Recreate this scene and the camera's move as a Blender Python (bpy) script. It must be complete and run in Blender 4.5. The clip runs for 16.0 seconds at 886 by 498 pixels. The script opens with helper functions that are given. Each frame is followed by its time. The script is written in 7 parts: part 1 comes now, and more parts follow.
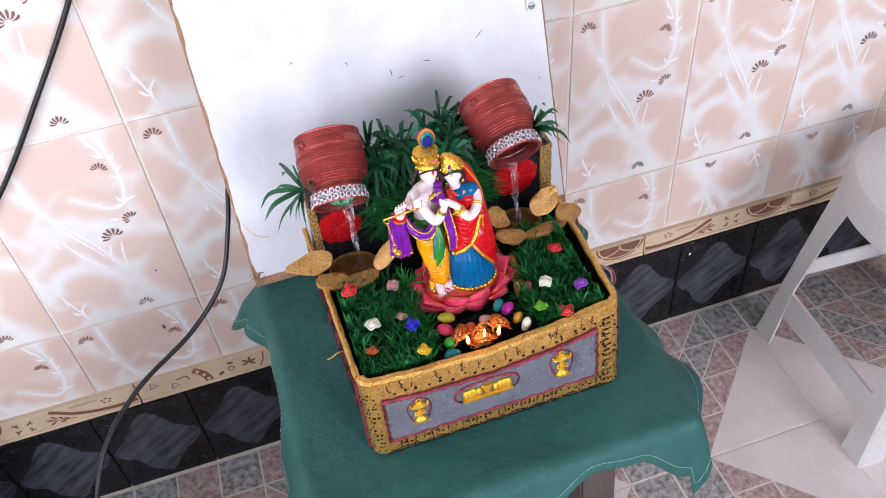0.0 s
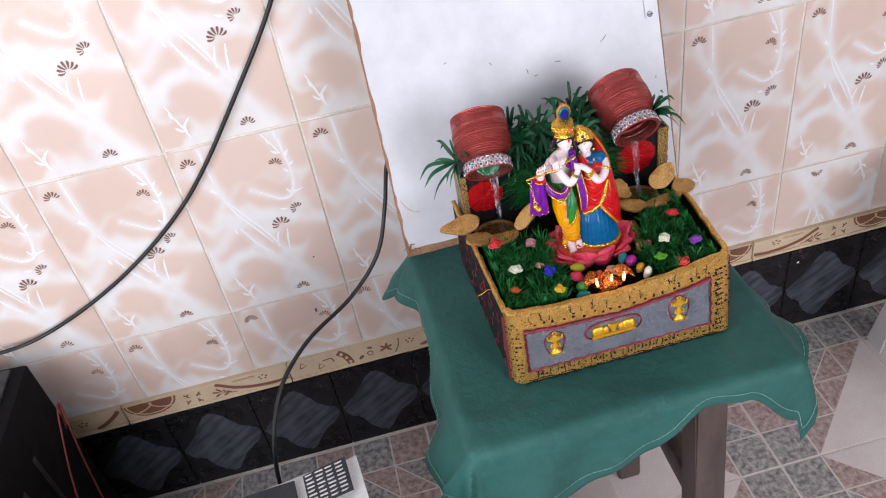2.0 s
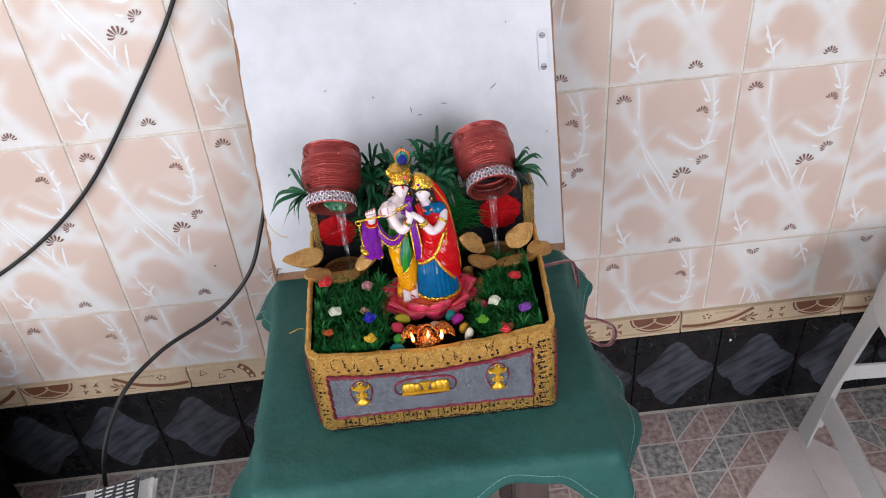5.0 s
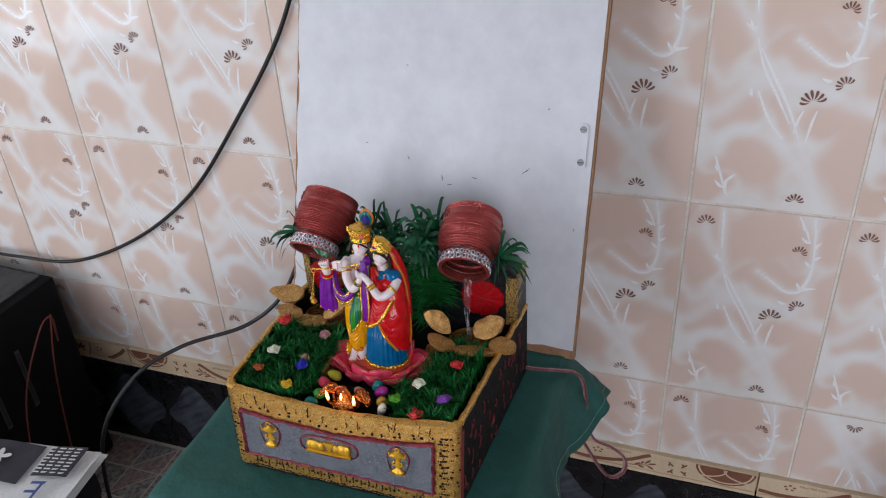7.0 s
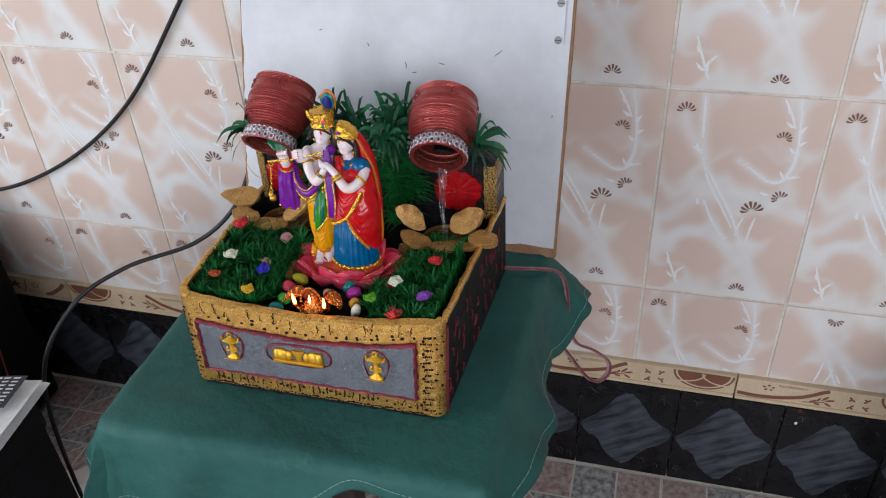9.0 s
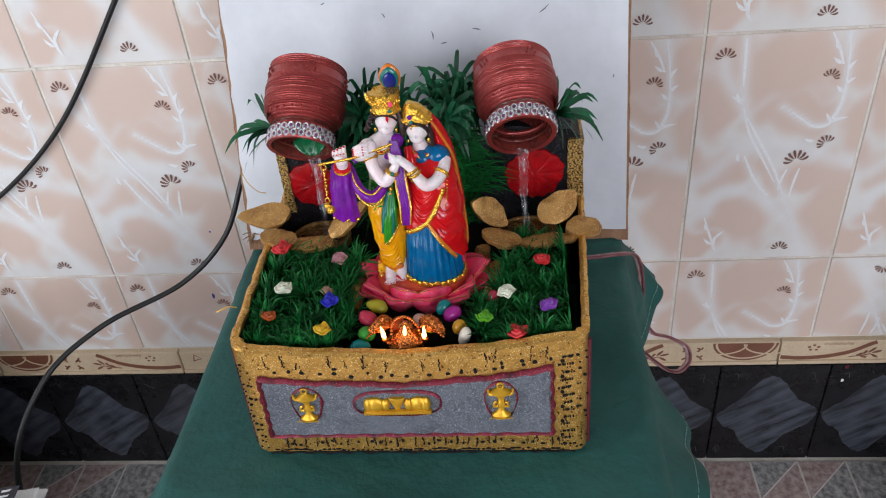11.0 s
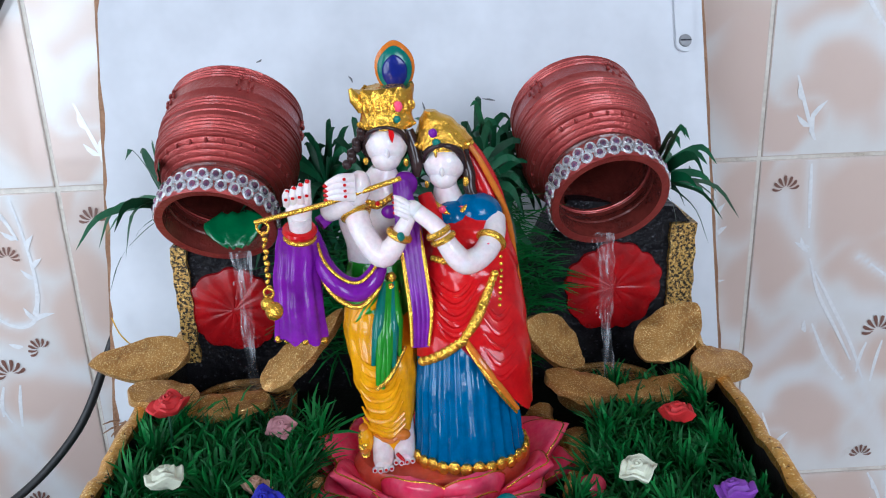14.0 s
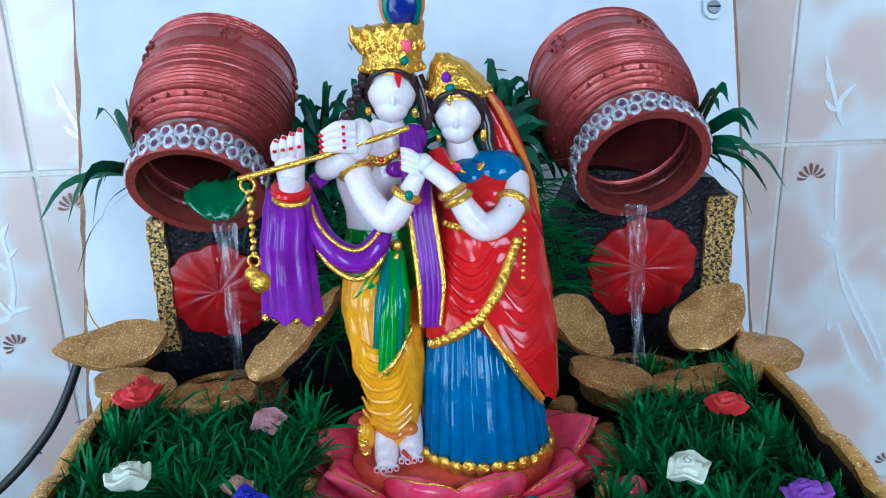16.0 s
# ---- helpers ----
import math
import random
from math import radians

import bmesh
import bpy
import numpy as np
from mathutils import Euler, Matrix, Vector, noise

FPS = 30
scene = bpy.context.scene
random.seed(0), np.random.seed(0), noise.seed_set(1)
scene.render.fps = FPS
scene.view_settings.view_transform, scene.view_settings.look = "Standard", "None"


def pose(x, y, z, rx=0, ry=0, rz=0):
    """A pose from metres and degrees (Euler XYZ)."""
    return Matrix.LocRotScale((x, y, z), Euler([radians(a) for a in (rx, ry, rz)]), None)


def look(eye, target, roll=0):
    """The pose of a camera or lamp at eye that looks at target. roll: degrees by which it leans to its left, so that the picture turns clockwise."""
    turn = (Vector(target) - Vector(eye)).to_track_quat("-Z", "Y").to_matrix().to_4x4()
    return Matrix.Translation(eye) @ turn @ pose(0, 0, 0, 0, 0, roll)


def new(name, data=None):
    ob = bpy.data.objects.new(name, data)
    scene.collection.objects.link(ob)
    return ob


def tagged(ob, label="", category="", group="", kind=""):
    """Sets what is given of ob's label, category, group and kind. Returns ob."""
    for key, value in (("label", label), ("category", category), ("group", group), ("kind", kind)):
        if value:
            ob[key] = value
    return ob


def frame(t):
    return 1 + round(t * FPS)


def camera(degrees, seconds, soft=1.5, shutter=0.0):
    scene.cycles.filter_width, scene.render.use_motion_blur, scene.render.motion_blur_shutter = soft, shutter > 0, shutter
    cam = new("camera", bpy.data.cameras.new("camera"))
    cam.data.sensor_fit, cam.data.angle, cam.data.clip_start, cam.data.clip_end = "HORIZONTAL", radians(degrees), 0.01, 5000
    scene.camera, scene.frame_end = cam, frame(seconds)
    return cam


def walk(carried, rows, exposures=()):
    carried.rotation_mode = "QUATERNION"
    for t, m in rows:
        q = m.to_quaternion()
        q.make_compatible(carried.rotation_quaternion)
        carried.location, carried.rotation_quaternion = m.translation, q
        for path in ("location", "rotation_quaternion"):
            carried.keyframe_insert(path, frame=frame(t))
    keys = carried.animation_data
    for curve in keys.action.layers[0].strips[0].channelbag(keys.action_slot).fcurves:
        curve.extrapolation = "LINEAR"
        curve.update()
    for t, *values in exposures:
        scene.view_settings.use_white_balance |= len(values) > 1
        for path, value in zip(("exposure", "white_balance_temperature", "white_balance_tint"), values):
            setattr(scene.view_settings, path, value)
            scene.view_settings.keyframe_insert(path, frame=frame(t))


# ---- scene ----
cam = camera(56.8, 16.0, soft=1.1)
PATH = [
    (0, (-0.445, -0.924, 1.279), (-0.098, 0.461, -0.122), -5.8),
    (0.5, (-0.495, -0.979, 1.289), (-0.076, 0.415, -0.083), -7.9),
    (1, (-0.545, -1.024, 1.296), (-0.176, 0.419, -0.039), -8.4),
    (1.5, (-0.543, -1.064, 1.302), (-0.275, 0.458, 0.033), -9.2),
    (2, (-0.534, -1.086, 1.301), (-0.38, 0.455, 0.036), -10.6),
    (2.5, (-0.533, -1.099, 1.306), (-0.396, 0.471, 0.074), -11.5),
    (3, (-0.529, -1.105, 1.31), (-0.377, 0.476, 0.095), -12.6),
    (3.5, (-0.487, -1.118, 1.311), (-0.326, 0.459, 0.092), -13.0),
    (4, (-0.427, -1.128, 1.302), (-0.21, 0.413, 0.045), -9.3),
    (4.5, (-0.376, -1.133, 1.305), (-0.25, 0.479, 0.127), -9.0),
    (4.7, (-0.346, -1.115, 1.289), (-0.249, 0.463, 0.065), -7.0),
    (6.8, (0.014, -1.015, 1.258), (-0.496, 0.575, 0.158), -4.3),
    (7, (0.024, -1.014, 1.255), (-0.572, 0.576, 0.198), -3.3),
    (7.5, (0.054, -1.009, 1.257), (-0.549, 0.589, 0.217), -1.4),
    (8, (0.042, -1.011, 1.214), (-0.521, 0.561, 0.112), -2.0),
    (8.5, (0.026, -1.004, 1.188), (-0.52, 0.533, 0.031), -2.3),
    (9, (-0.018, -0.989, 1.168), (-0.472, 0.563, -0.009), -3.2),
    (9.2, (-0.047, -0.983, 1.16), (-0.462, 0.575, -0.024), -3.7),
    (11.3, (-0.235, -0.877, 1.075), (-0.36, 0.72, -0.122), -4.9),
    (11.5, (-0.248, -0.861, 1.061), (-0.324, 0.73, -0.149), -4.2),
    (12, (-0.288, -0.822, 1.009), (-0.241, 0.837, -0.108), -2.3),
    (12.5, (-0.294, -0.784, 0.957), (-0.289, 0.933, -0.068), -4.3),
    (13, (-0.3, -0.747, 0.904), (-0.25, 1.007, -0.056), -3.4),
    (13.5, (-0.298, -0.711, 0.892), (-0.215, 1.128, 0.111), -1.1),
    (14, (-0.302, -0.683, 0.877), (-0.233, 1.207, 0.227), -2.0),
    (14.5, (-0.303, -0.651, 0.859), (-0.234, 1.255, 0.257), -2.0),
    (15, (-0.309, -0.644, 0.844), (-0.233, 1.261, 0.241), -1.8),
    (15.5, (-0.304, -0.641, 0.836), (-0.212, 1.251, 0.196), -1.8),
    (16, (-0.307, -0.646, 0.848), (-0.229, 1.252, 0.221), -1.7),
]
EXPO = [(0.0, 0.38, 6400, 20), (1.0, 0.30, 6450, 19), (2.5, 0.05, 6650, 17), (4.5, 0.04, 6650, 15), (7.0, -0.52, 6450, 14), (8.0, -0.46, 6450, 13), (9.0, -0.3, 6450, 12), (11.5, -0.22, 6450, 12), (12.5, -0.20, 6200, 13), (13.0, -0.06, 5900, 12), (14.0, -0.08, 5800, 8), (14.5, -0.10, 5850, 5), (15.0, -0.16, 5650, 4), (15.5, -0.10, 5000, -2), (16.0, -0.02, 4850, -2)]
walk(cam, [(t, look(eye, target, roll)) for t, eye, target, roll in PATH], EXPO)

# ---- light: daylight from two doorways and a window ----
world = bpy.data.worlds.new("daylight")
scene.world = world
world.use_nodes = True
wn = world.node_tree
sky = wn.nodes.new("ShaderNodeTexSky")
sky.sky_type, sky.sun_disc, sky.sun_elevation, sky.sun_rotation = "NISHITA", False, radians(50), radians(200)
wn.links.new(sky.outputs[0], wn.nodes["Background"].inputs[0])
wn.nodes["Background"].inputs[1].default_value = 0.12


def area(name, eye, target, sx, sy, power, color):
    data = bpy.data.lights.new(name, "AREA")
    data.shape, data.size, data.size_y, data.energy, data.color = "RECTANGLE", sx, sy, power, color
    ob = new(name, data)
    ob.matrix_world = look(eye, target)
    return ob


area("doorway_daylight", (-1.62, -3.16, 1.06), (-0.4, -0.2, 0.6), 0.82, 2.0, 42, (0.90, 0.95, 1.0))
area("side_door_daylight", (-2.04, -1.35, 0.96), (-0.9, -0.7, -0.2), 0.84, 1.9, 24, (0.90, 0.95, 1.0))
area("window_daylight", (0.95, -3.16, 1.75), (-0.2, 0.0, 0.6), 1.3, 1.2, 55, (0.92, 0.95, 1.0))

# ---- materials ----


def nodes_of(name):
    m = bpy.data.materials.new(name)
    m.use_nodes = True
    nt = m.node_tree
    return m, nt, nt.nodes["Principled BSDF"]


def mix(nt, fac, a, b, blend="MIX"):
    n = nt.nodes.new("ShaderNodeMix")
    n.data_type, n.blend_type = "RGBA", blend
    for sock, v in ((n.inputs[0], fac), (n.inputs[6], a), (n.inputs[7], b)):
        if isinstance(v, bpy.types.NodeSocket):
            nt.links.new(v, sock)
        elif isinstance(v, (int, float)):
            sock.default_value = v
        else:
            sock.default_value = (*v, 1)
    return n.outputs[2]


def noise_of(nt, scale, detail=4, rough=0.6, coord="Object", stretch=(1, 1, 1), lo=0.35, hi=0.65):
    tc = nt.nodes.new("ShaderNodeTexCoord")
    mp = nt.nodes.new("ShaderNodeMapping")
    mp.inputs["Scale"].default_value = stretch
    n = nt.nodes.new("ShaderNodeTexNoise")
    n.inputs["Scale"].default_value, n.inputs["Detail"].default_value, n.inputs["Roughness"].default_value = scale, detail, rough
    r = nt.nodes.new("ShaderNodeMapRange")
    r.inputs[1].default_value, r.inputs[2].default_value = lo, hi
    nt.links.new(tc.outputs[coord], mp.inputs[0])
    nt.links.new(mp.outputs[0], n.inputs["Vector"])
    nt.links.new(n.outputs["Fac"], r.inputs[0])
    return r.outputs[0]


def bump_to(nt, bsdf, height, strength, dist=0.001):
    b = nt.nodes.new("ShaderNodeBump")
    b.inputs["Strength"].default_value, b.inputs["Distance"].default_value = strength, dist
    nt.links.new(height, b.inputs["Height"])
    nt.links.new(b.outputs[0], bsdf.inputs["Normal"])


def surface(name, a, b=None, rough=0.5, metal=0.0, big=25, fine=300, bump=0.15, dist=0.0006, coat=0.0, per_piece=0.0, dirt=None, dirt_lo=0.6, dirt_hi=0.75, dirt_scale=60, rough2=None, sub=0.0, emit=None, island=0.0):
    m, nt, p = nodes_of(name)
    b = b or tuple(c * 0.8 for c in a)
    n1, n2 = noise_of(nt, big), noise_of(nt, fine, 3)
    col = mix(nt, n1, a, b)
    col = mix(nt, 0.25, col, mix(nt, n2, tuple(c * 0.75 for c in a), tuple(min(1, c * 1.2) for c in a)))
    if per_piece or island:
        src = nt.nodes.new("ShaderNodeObjectInfo").outputs["Random"] if per_piece else nt.nodes.new("ShaderNodeNewGeometry").outputs["Random Per Island"]
        k = per_piece or island
        ramp = nt.nodes.new("ShaderNodeMapRange")
        ramp.inputs[3].default_value, ramp.inputs[4].default_value = 1 - k, 1 + k * 0.6
        nt.links.new(src, ramp.inputs[0])
        hv = nt.nodes.new("ShaderNodeHueSaturation")
        nt.links.new(col, hv.inputs["Color"])
        nt.links.new(ramp.outputs[0], hv.inputs["Value"])
        col = hv.outputs[0]
    if dirt:
        col = mix(nt, noise_of(nt, dirt_scale, 6, 0.7, lo=dirt_lo, hi=dirt_hi), col, dirt)
    nt.links.new(col, p.inputs["Base Color"])
    r = nt.nodes.new("ShaderNodeMapRange")
    r.inputs[3].default_value, r.inputs[4].default_value = rough, min(1, rough2 or rough * 1.3)
    nt.links.new(n1, r.inputs[0])
    nt.links.new(r.outputs[0], p.inputs["Roughness"])
    p.inputs["Metallic"].default_value = metal
    p.inputs["Coat Weight"].default_value = coat
    p.inputs["Coat Roughness"].default_value = 0.08
    if sub:
        p.inputs["Subsurface Weight"].default_value, p.inputs["Subsurface Scale"].default_value = sub, 0.004
    if emit:
        p.inputs["Emission Color"].default_value, p.inputs["Emission Strength"].default_value = (*emit[:3], 1), emit[3]
    if bump:
        bump_to(nt, p, n2, bump, dist)
    return m


def glitter(name, a, b, spark, rough=0.35, metal=0.8, scale=1500, bump=0.8, spread=0.75, crinkle=0.0, dirt=None, dirt_lo=0.6, dirt_hi=0.68, dirt_scale=120):
    """Metallic glitter or foil paint: small cells, each catching the light its own way."""
    m, nt, p = nodes_of(name)
    tc = nt.nodes.new("ShaderNodeTexCoord")
    v = nt.nodes.new("ShaderNodeTexVoronoi")
    v.inputs["Scale"].default_value = scale
    nt.links.new(tc.outputs["Object"], v.inputs["Vector"])
    sep = nt.nodes.new("ShaderNodeSeparateColor")
    nt.links.new(v.outputs["Color"], sep.inputs[0])
    col = mix(nt, noise_of(nt, 90, 5), a, b)
    k = nt.nodes.new("ShaderNodeMapRange")
    k.inputs[1].default_value, k.inputs[2].default_value = spread, 1.0
    nt.links.new(sep.outputs[0], k.inputs[0])
    col = mix(nt, k.outputs[0], col, spark)
    if dirt:
        col = mix(nt, noise_of(nt, dirt_scale, 6, 0.75, lo=dirt_lo, hi=dirt_hi), col, dirt)
    nt.links.new(col, p.inputs["Base Color"])
    p.inputs["Metallic"].default_value, p.inputs["Roughness"].default_value = metal, rough
    bump_to(nt, p, sep.outputs[1], bump, 0.0003)
    if crinkle:
        b2 = nt.nodes.new("ShaderNodeBump")
        b2.inputs["Strength"].default_value, b2.inputs["Distance"].default_value = crinkle, 0.0016
        nt.links.new(noise_of(nt, 330, 3, 0.55), b2.inputs["Height"])
        first = p.inputs["Normal"].links[0].from_node
        nt.links.new(b2.outputs[0], first.inputs["Normal"])
    return m


def wall_tile_glaze():
    """Pearl-white glaze with soft-edged sprayed pink patches; the mesh carries the pattern as two values."""
    m, nt, p = nodes_of("pink_glaze")
    pearl, vine = nt.nodes.new("ShaderNodeAttribute"), nt.nodes.new("ShaderNodeAttribute")
    pearl.attribute_name, vine.attribute_name = "pearl", "vine"
    white = mix(nt, noise_of(nt, 16, 4), (0.79, 0.775, 0.755), (0.74, 0.71, 0.685))
    pink = mix(nt, noise_of(nt, 9, 3), (0.69, 0.520, 0.430), (0.645, 0.475, 0.390))
    info = nt.nodes.new("ShaderNodeObjectInfo")
    pink = mix(nt, info.outputs["Random"], pink, (0.71, 0.545, 0.47))
    col = mix(nt, pearl.outputs["Fac"], pink, white)
    col = mix(nt, vine.outputs["Fac"], col, (0.80, 0.81, 0.83))
    col = mix(nt, noise_of(nt, 14, 6, 0.7, lo=0.66, hi=1.0), col, (0.52, 0.40, 0.33))
    nt.links.new(col, p.inputs["Base Color"])
    p.inputs["Roughness"].default_value = 0.2
    p.inputs["Coat Weight"].default_value = 0.25
    bump_to(nt, p, noise_of(nt, 22, 2), 0.14, 0.002)
    return m


def streaked(name, a, b, scale, stretch, rough, turn=0.0):
    m, nt, p = nodes_of(name)
    tc = nt.nodes.new("ShaderNodeTexCoord")
    mp = nt.nodes.new("ShaderNodeMapping")
    mp.inputs["Rotation"].default_value = (0, radians(turn), 0)
    mp2 = nt.nodes.new("ShaderNodeMapping")
    mp2.inputs["Scale"].default_value = stretch
    n = nt.nodes.new("ShaderNodeTexNoise")
    n.inputs["Scale"].default_value, n.inputs["Detail"].default_value = scale, 4
    r = nt.nodes.new("ShaderNodeMapRange")
    r.inputs[1].default_value, r.inputs[2].default_value = 0.36, 0.64
    for x, y in ((tc.outputs["Object"], mp.inputs[0]), (mp.outputs[0], mp2.inputs[0]), (mp2.outputs[0], n.inputs["Vector"]), (n.outputs["Fac"], r.inputs[0])):
        nt.links.new(x, y)
    col = mix(nt, r.outputs[0], a, b)
    nt.links.new(mix(nt, 0.2, col, mix(nt, noise_of(nt, 60, 6), a, b)), p.inputs["Base Color"])
    p.inputs["Roughness"].default_value = rough
    bump_to(nt, p, r.outputs[0], 0.1, 0.001)
    return m


def glassy(name, color, rough=0.02, clear=1.0):
    m, nt, p = nodes_of(name)
    p.inputs["Base Color"].default_value = (*color, 1)
    p.inputs["Transmission Weight"].default_value, p.inputs["Roughness"].default_value, p.inputs["IOR"].default_value = clear, rough, 1.33
    bump_to(nt, p, noise_of(nt, 180, 2), 0.5, 0.002)
    return m


def matt(m, level):
    m.node_tree.nodes["Principled BSDF"].inputs["Specular IOR Level"].default_value = level
    return m


GLAZE = wall_tile_glaze()
SHELL = surface("brown_print", (0.22, 0.105, 0.08), rough=0.3, bump=0.05)
SPRIG = surface("pearl_print", (0.88, 0.88, 0.89), (0.84, 0.83, 0.84), rough=0.10, bump=0.05, coat=0.9)
GROUT = surface("grout", (0.80, 0.76, 0.69), (0.56, 0.49, 0.41), rough=0.9, big=18, dirt=(0.30, 0.21, 0.14), dirt_lo=0.60, dirt_hi=0.8, dirt_scale=40)
CREAMEDGE = surface("tile_edge_glaze", (0.66, 0.56, 0.50), (0.58, 0.47, 0.41), rough=0.35, big=30)
CREAM = surface("cream_glaze", (0.68, 0.54, 0.37), (0.60, 0.46, 0.31), rough=0.3, big=20, dirt=(0.35, 0.24, 0.13), dirt_lo=0.62, dirt_hi=0.85)
BROWN = surface("border_print", (0.22, 0.085, 0.05), rough=0.3, bump=0.05)
BLACKTILE = matt(surface("black_glaze", (0.005, 0.005, 0.006), (0.010, 0.010, 0.013), rough=0.25, big=40, bump=0.1, dirt=(0.026, 0.025, 0.027), dirt_lo=0.58, dirt_hi=0.8, dirt_scale=30), 0.3)
SLATE = streaked("streaked_slate_print", (0.008, 0.010, 0.015), (0.072, 0.082, 0.106), 7, (2.0, 1, 13), 0.3, 33)
LIGHTFLOOR = surface("pale_floor_glaze", (0.72, 0.65, 0.63), (0.64, 0.56, 0.54), rough=0.28, big=14, bump=0.05, per_piece=0.05, dirt=(0.46, 0.40, 0.37), dirt_lo=0.62, dirt_hi=0.9, dirt_scale=25)
GREYMOS = surface("grey_marbled_print", (0.14, 0.133, 0.133), (0.60, 0.58, 0.56), rough=0.3, big=95, fine=140, bump=0.05, per_piece=0.06)
REDMOS = surface("rosy_marbled_print", (0.27, 0.17, 0.155), (0.63, 0.52, 0.49), rough=0.3, big=95, fine=140, bump=0.05, per_piece=0.06)
PALELINE = surface("pale_line_print", (0.66, 0.62, 0.58), rough=0.3, bump=0.03)
FAINT = surface("faint_grey_print", (0.07, 0.07, 0.075), rough=0.3, bump=0)
PAINT = surface("wall_paint", (0.29, 0.295, 0.30), (0.26, 0.265, 0.27), rough=0.8, big=4, bump=0.2)
BOARD = surface("white_laminate", (0.63, 0.64, 0.68), (0.59, 0.60, 0.64), rough=0.35, big=7, fine=28, bump=0.015, dirt=(0.42, 0.42, 0.43), dirt_lo=0.70, dirt_hi=0.95, dirt_scale=30)
RAWBOARD = surface("raw_board_edge", (0.30, 0.15, 0.08), (0.42, 0.25, 0.15), rough=0.85, big=60, bump=0.6, dist=0.002)
CHROME = surface("dull_steel", (0.30, 0.30, 0.31), (0.20, 0.20, 0.21), rough=0.45, metal=0.8, big=80, bump=0.05)
CLOTH = surface("green_cotton", (0.011, 0.098, 0.084), (0.007, 0.066, 0.058), rough=0.62, big=7, fine=60, bump=0.2, dist=0.004, dirt=(0.035, 0.145, 0.130), dirt_lo=0.56, dirt_hi=0.8, dirt_scale=14)
STITCH = surface("pale_thread", (0.45, 0.60, 0.56), rough=0.9, bump=0)
DARKWOOD = streaked("dark_stained_wood", (0.030, 0.019, 0.017), (0.085, 0.056, 0.050), 14, (3, 3, 0.6), 0.4)
GOLD = glitter("gold_foil_paint", (0.70, 0.385, 0.090), (0.54, 0.275, 0.055), (1.0, 0.80, 0.36), rough=0.28, metal=0.78, scale=1500, bump=0.5, spread=0.82, dirt=(0.085, 0.022, 0.012), dirt_lo=0.575, dirt_hi=0.64, dirt_scale=300, crinkle=0.18)
GOLDSTONE = glitter("gold_glitter_stone", (0.55, 0.275, 0.075), (0.38, 0.175, 0.042), (1.0, 0.78, 0.36), rough=0.34, metal=0.55, scale=3000, bump=0.5, spread=0.78, crinkle=0.10, dirt=(0.22, 0.085, 0.02), dirt_lo=0.56, dirt_hi=0.74, dirt_scale=120)
SILVERGREY = glitter("grey_glitter_paint", (0.074, 0.082, 0.098), (0.115, 0.125, 0.148), (0.42, 0.45, 0.50), rough=0.5, metal=0.25, scale=2200, bump=0.4, dirt=(0.06, 0.065, 0.08), dirt_lo=0.55, dirt_hi=0.7, dirt_scale=40)
BLACKPAINT = matt(surface("black_glitter_paint", (0.006, 0.006, 0.007), (0.014, 0.012, 0.012), rough=0.6, big=90, fine=900, bump=0.7), 0.2)
REDLINE = glitter("red_glitter_paint", (0.22, 0.013, 0.032), (0.13, 0.007, 0.020), (0.52, 0.10, 0.15), rough=0.45, metal=0.25, scale=1600, spread=0.85, dirt=(0.03, 0.012, 0.014), dirt_lo=0.52, dirt_hi=0.66, dirt_scale=170)
DARKRED = surface("dark_red_paint", (0.15, 0.014, 0.022), (0.07, 0.008, 0.014), rough=0.45, big=120, bump=0.3)
GILT = surface("gilt_relief", (0.75, 0.42, 0.03), (0.62, 0.32, 0.02), rough=0.3, metal=0.55, big=160, bump=0.2)
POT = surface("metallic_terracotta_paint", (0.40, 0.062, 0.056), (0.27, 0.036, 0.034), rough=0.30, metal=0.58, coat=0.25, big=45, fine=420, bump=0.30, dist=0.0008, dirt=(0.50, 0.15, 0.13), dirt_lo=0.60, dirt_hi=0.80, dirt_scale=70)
# wet inside, darker than the outer paint: the pot's inner shade is put into its colour
POTIN = surface("wet_shaded_pot_inside", (0.16, 0.026, 0.020), (0.055, 0.012, 0.010), rough=0.22, big=60, bump=0.4, coat=0.4)
STONE = surface("rhinestone", (0.86, 0.87, 0.90), (0.66, 0.68, 0.74), rough=0.10, metal=0.7, big=900, fine=2500, bump=0.5, per_piece=0.15)
GEM = surface("dark_gem", (0.05, 0.05, 0.10), (0.30, 0.05, 0.10), rough=0.06, big=400, bump=0, coat=0.8, per_piece=0.5)
LEAF = matt(surface("green_plastic_leaf", (0.004, 0.074, 0.029), (0.010, 0.135, 0.050), rough=0.42, big=60, bump=0.15, island=0.6), 0.4)
GRASS = matt(surface("green_plastic_grass", (0.004, 0.098, 0.019), (0.012, 0.185, 0.034), rough=0.45, big=50, bump=0, island=0.65), 0.25)
SOIL = matt(surface("dark_base", (0.006, 0.008, 0.006), (0.012, 0.014, 0.011), rough=0.9, big=80, bump=0.6), 0.1)
CABLE = surface("black_rubber", (0.007, 0.007, 0.008), (0.012, 0.012, 0.012), rough=0.4, bump=0.1)
TUBEPLASTIC = surface("clear_pink_cable", (0.50, 0.34, 0.34), (0.30, 0.12, 0.12), rough=0.2, big=80, coat=0.5)
MAROON = surface("maroon_sheath", (0.16, 0.03, 0.04), (0.30, 0.12, 0.13), rough=0.3, big=90)
REDWIRE = surface("red_wire", (0.16, 0.020, 0.014), rough=0.5)
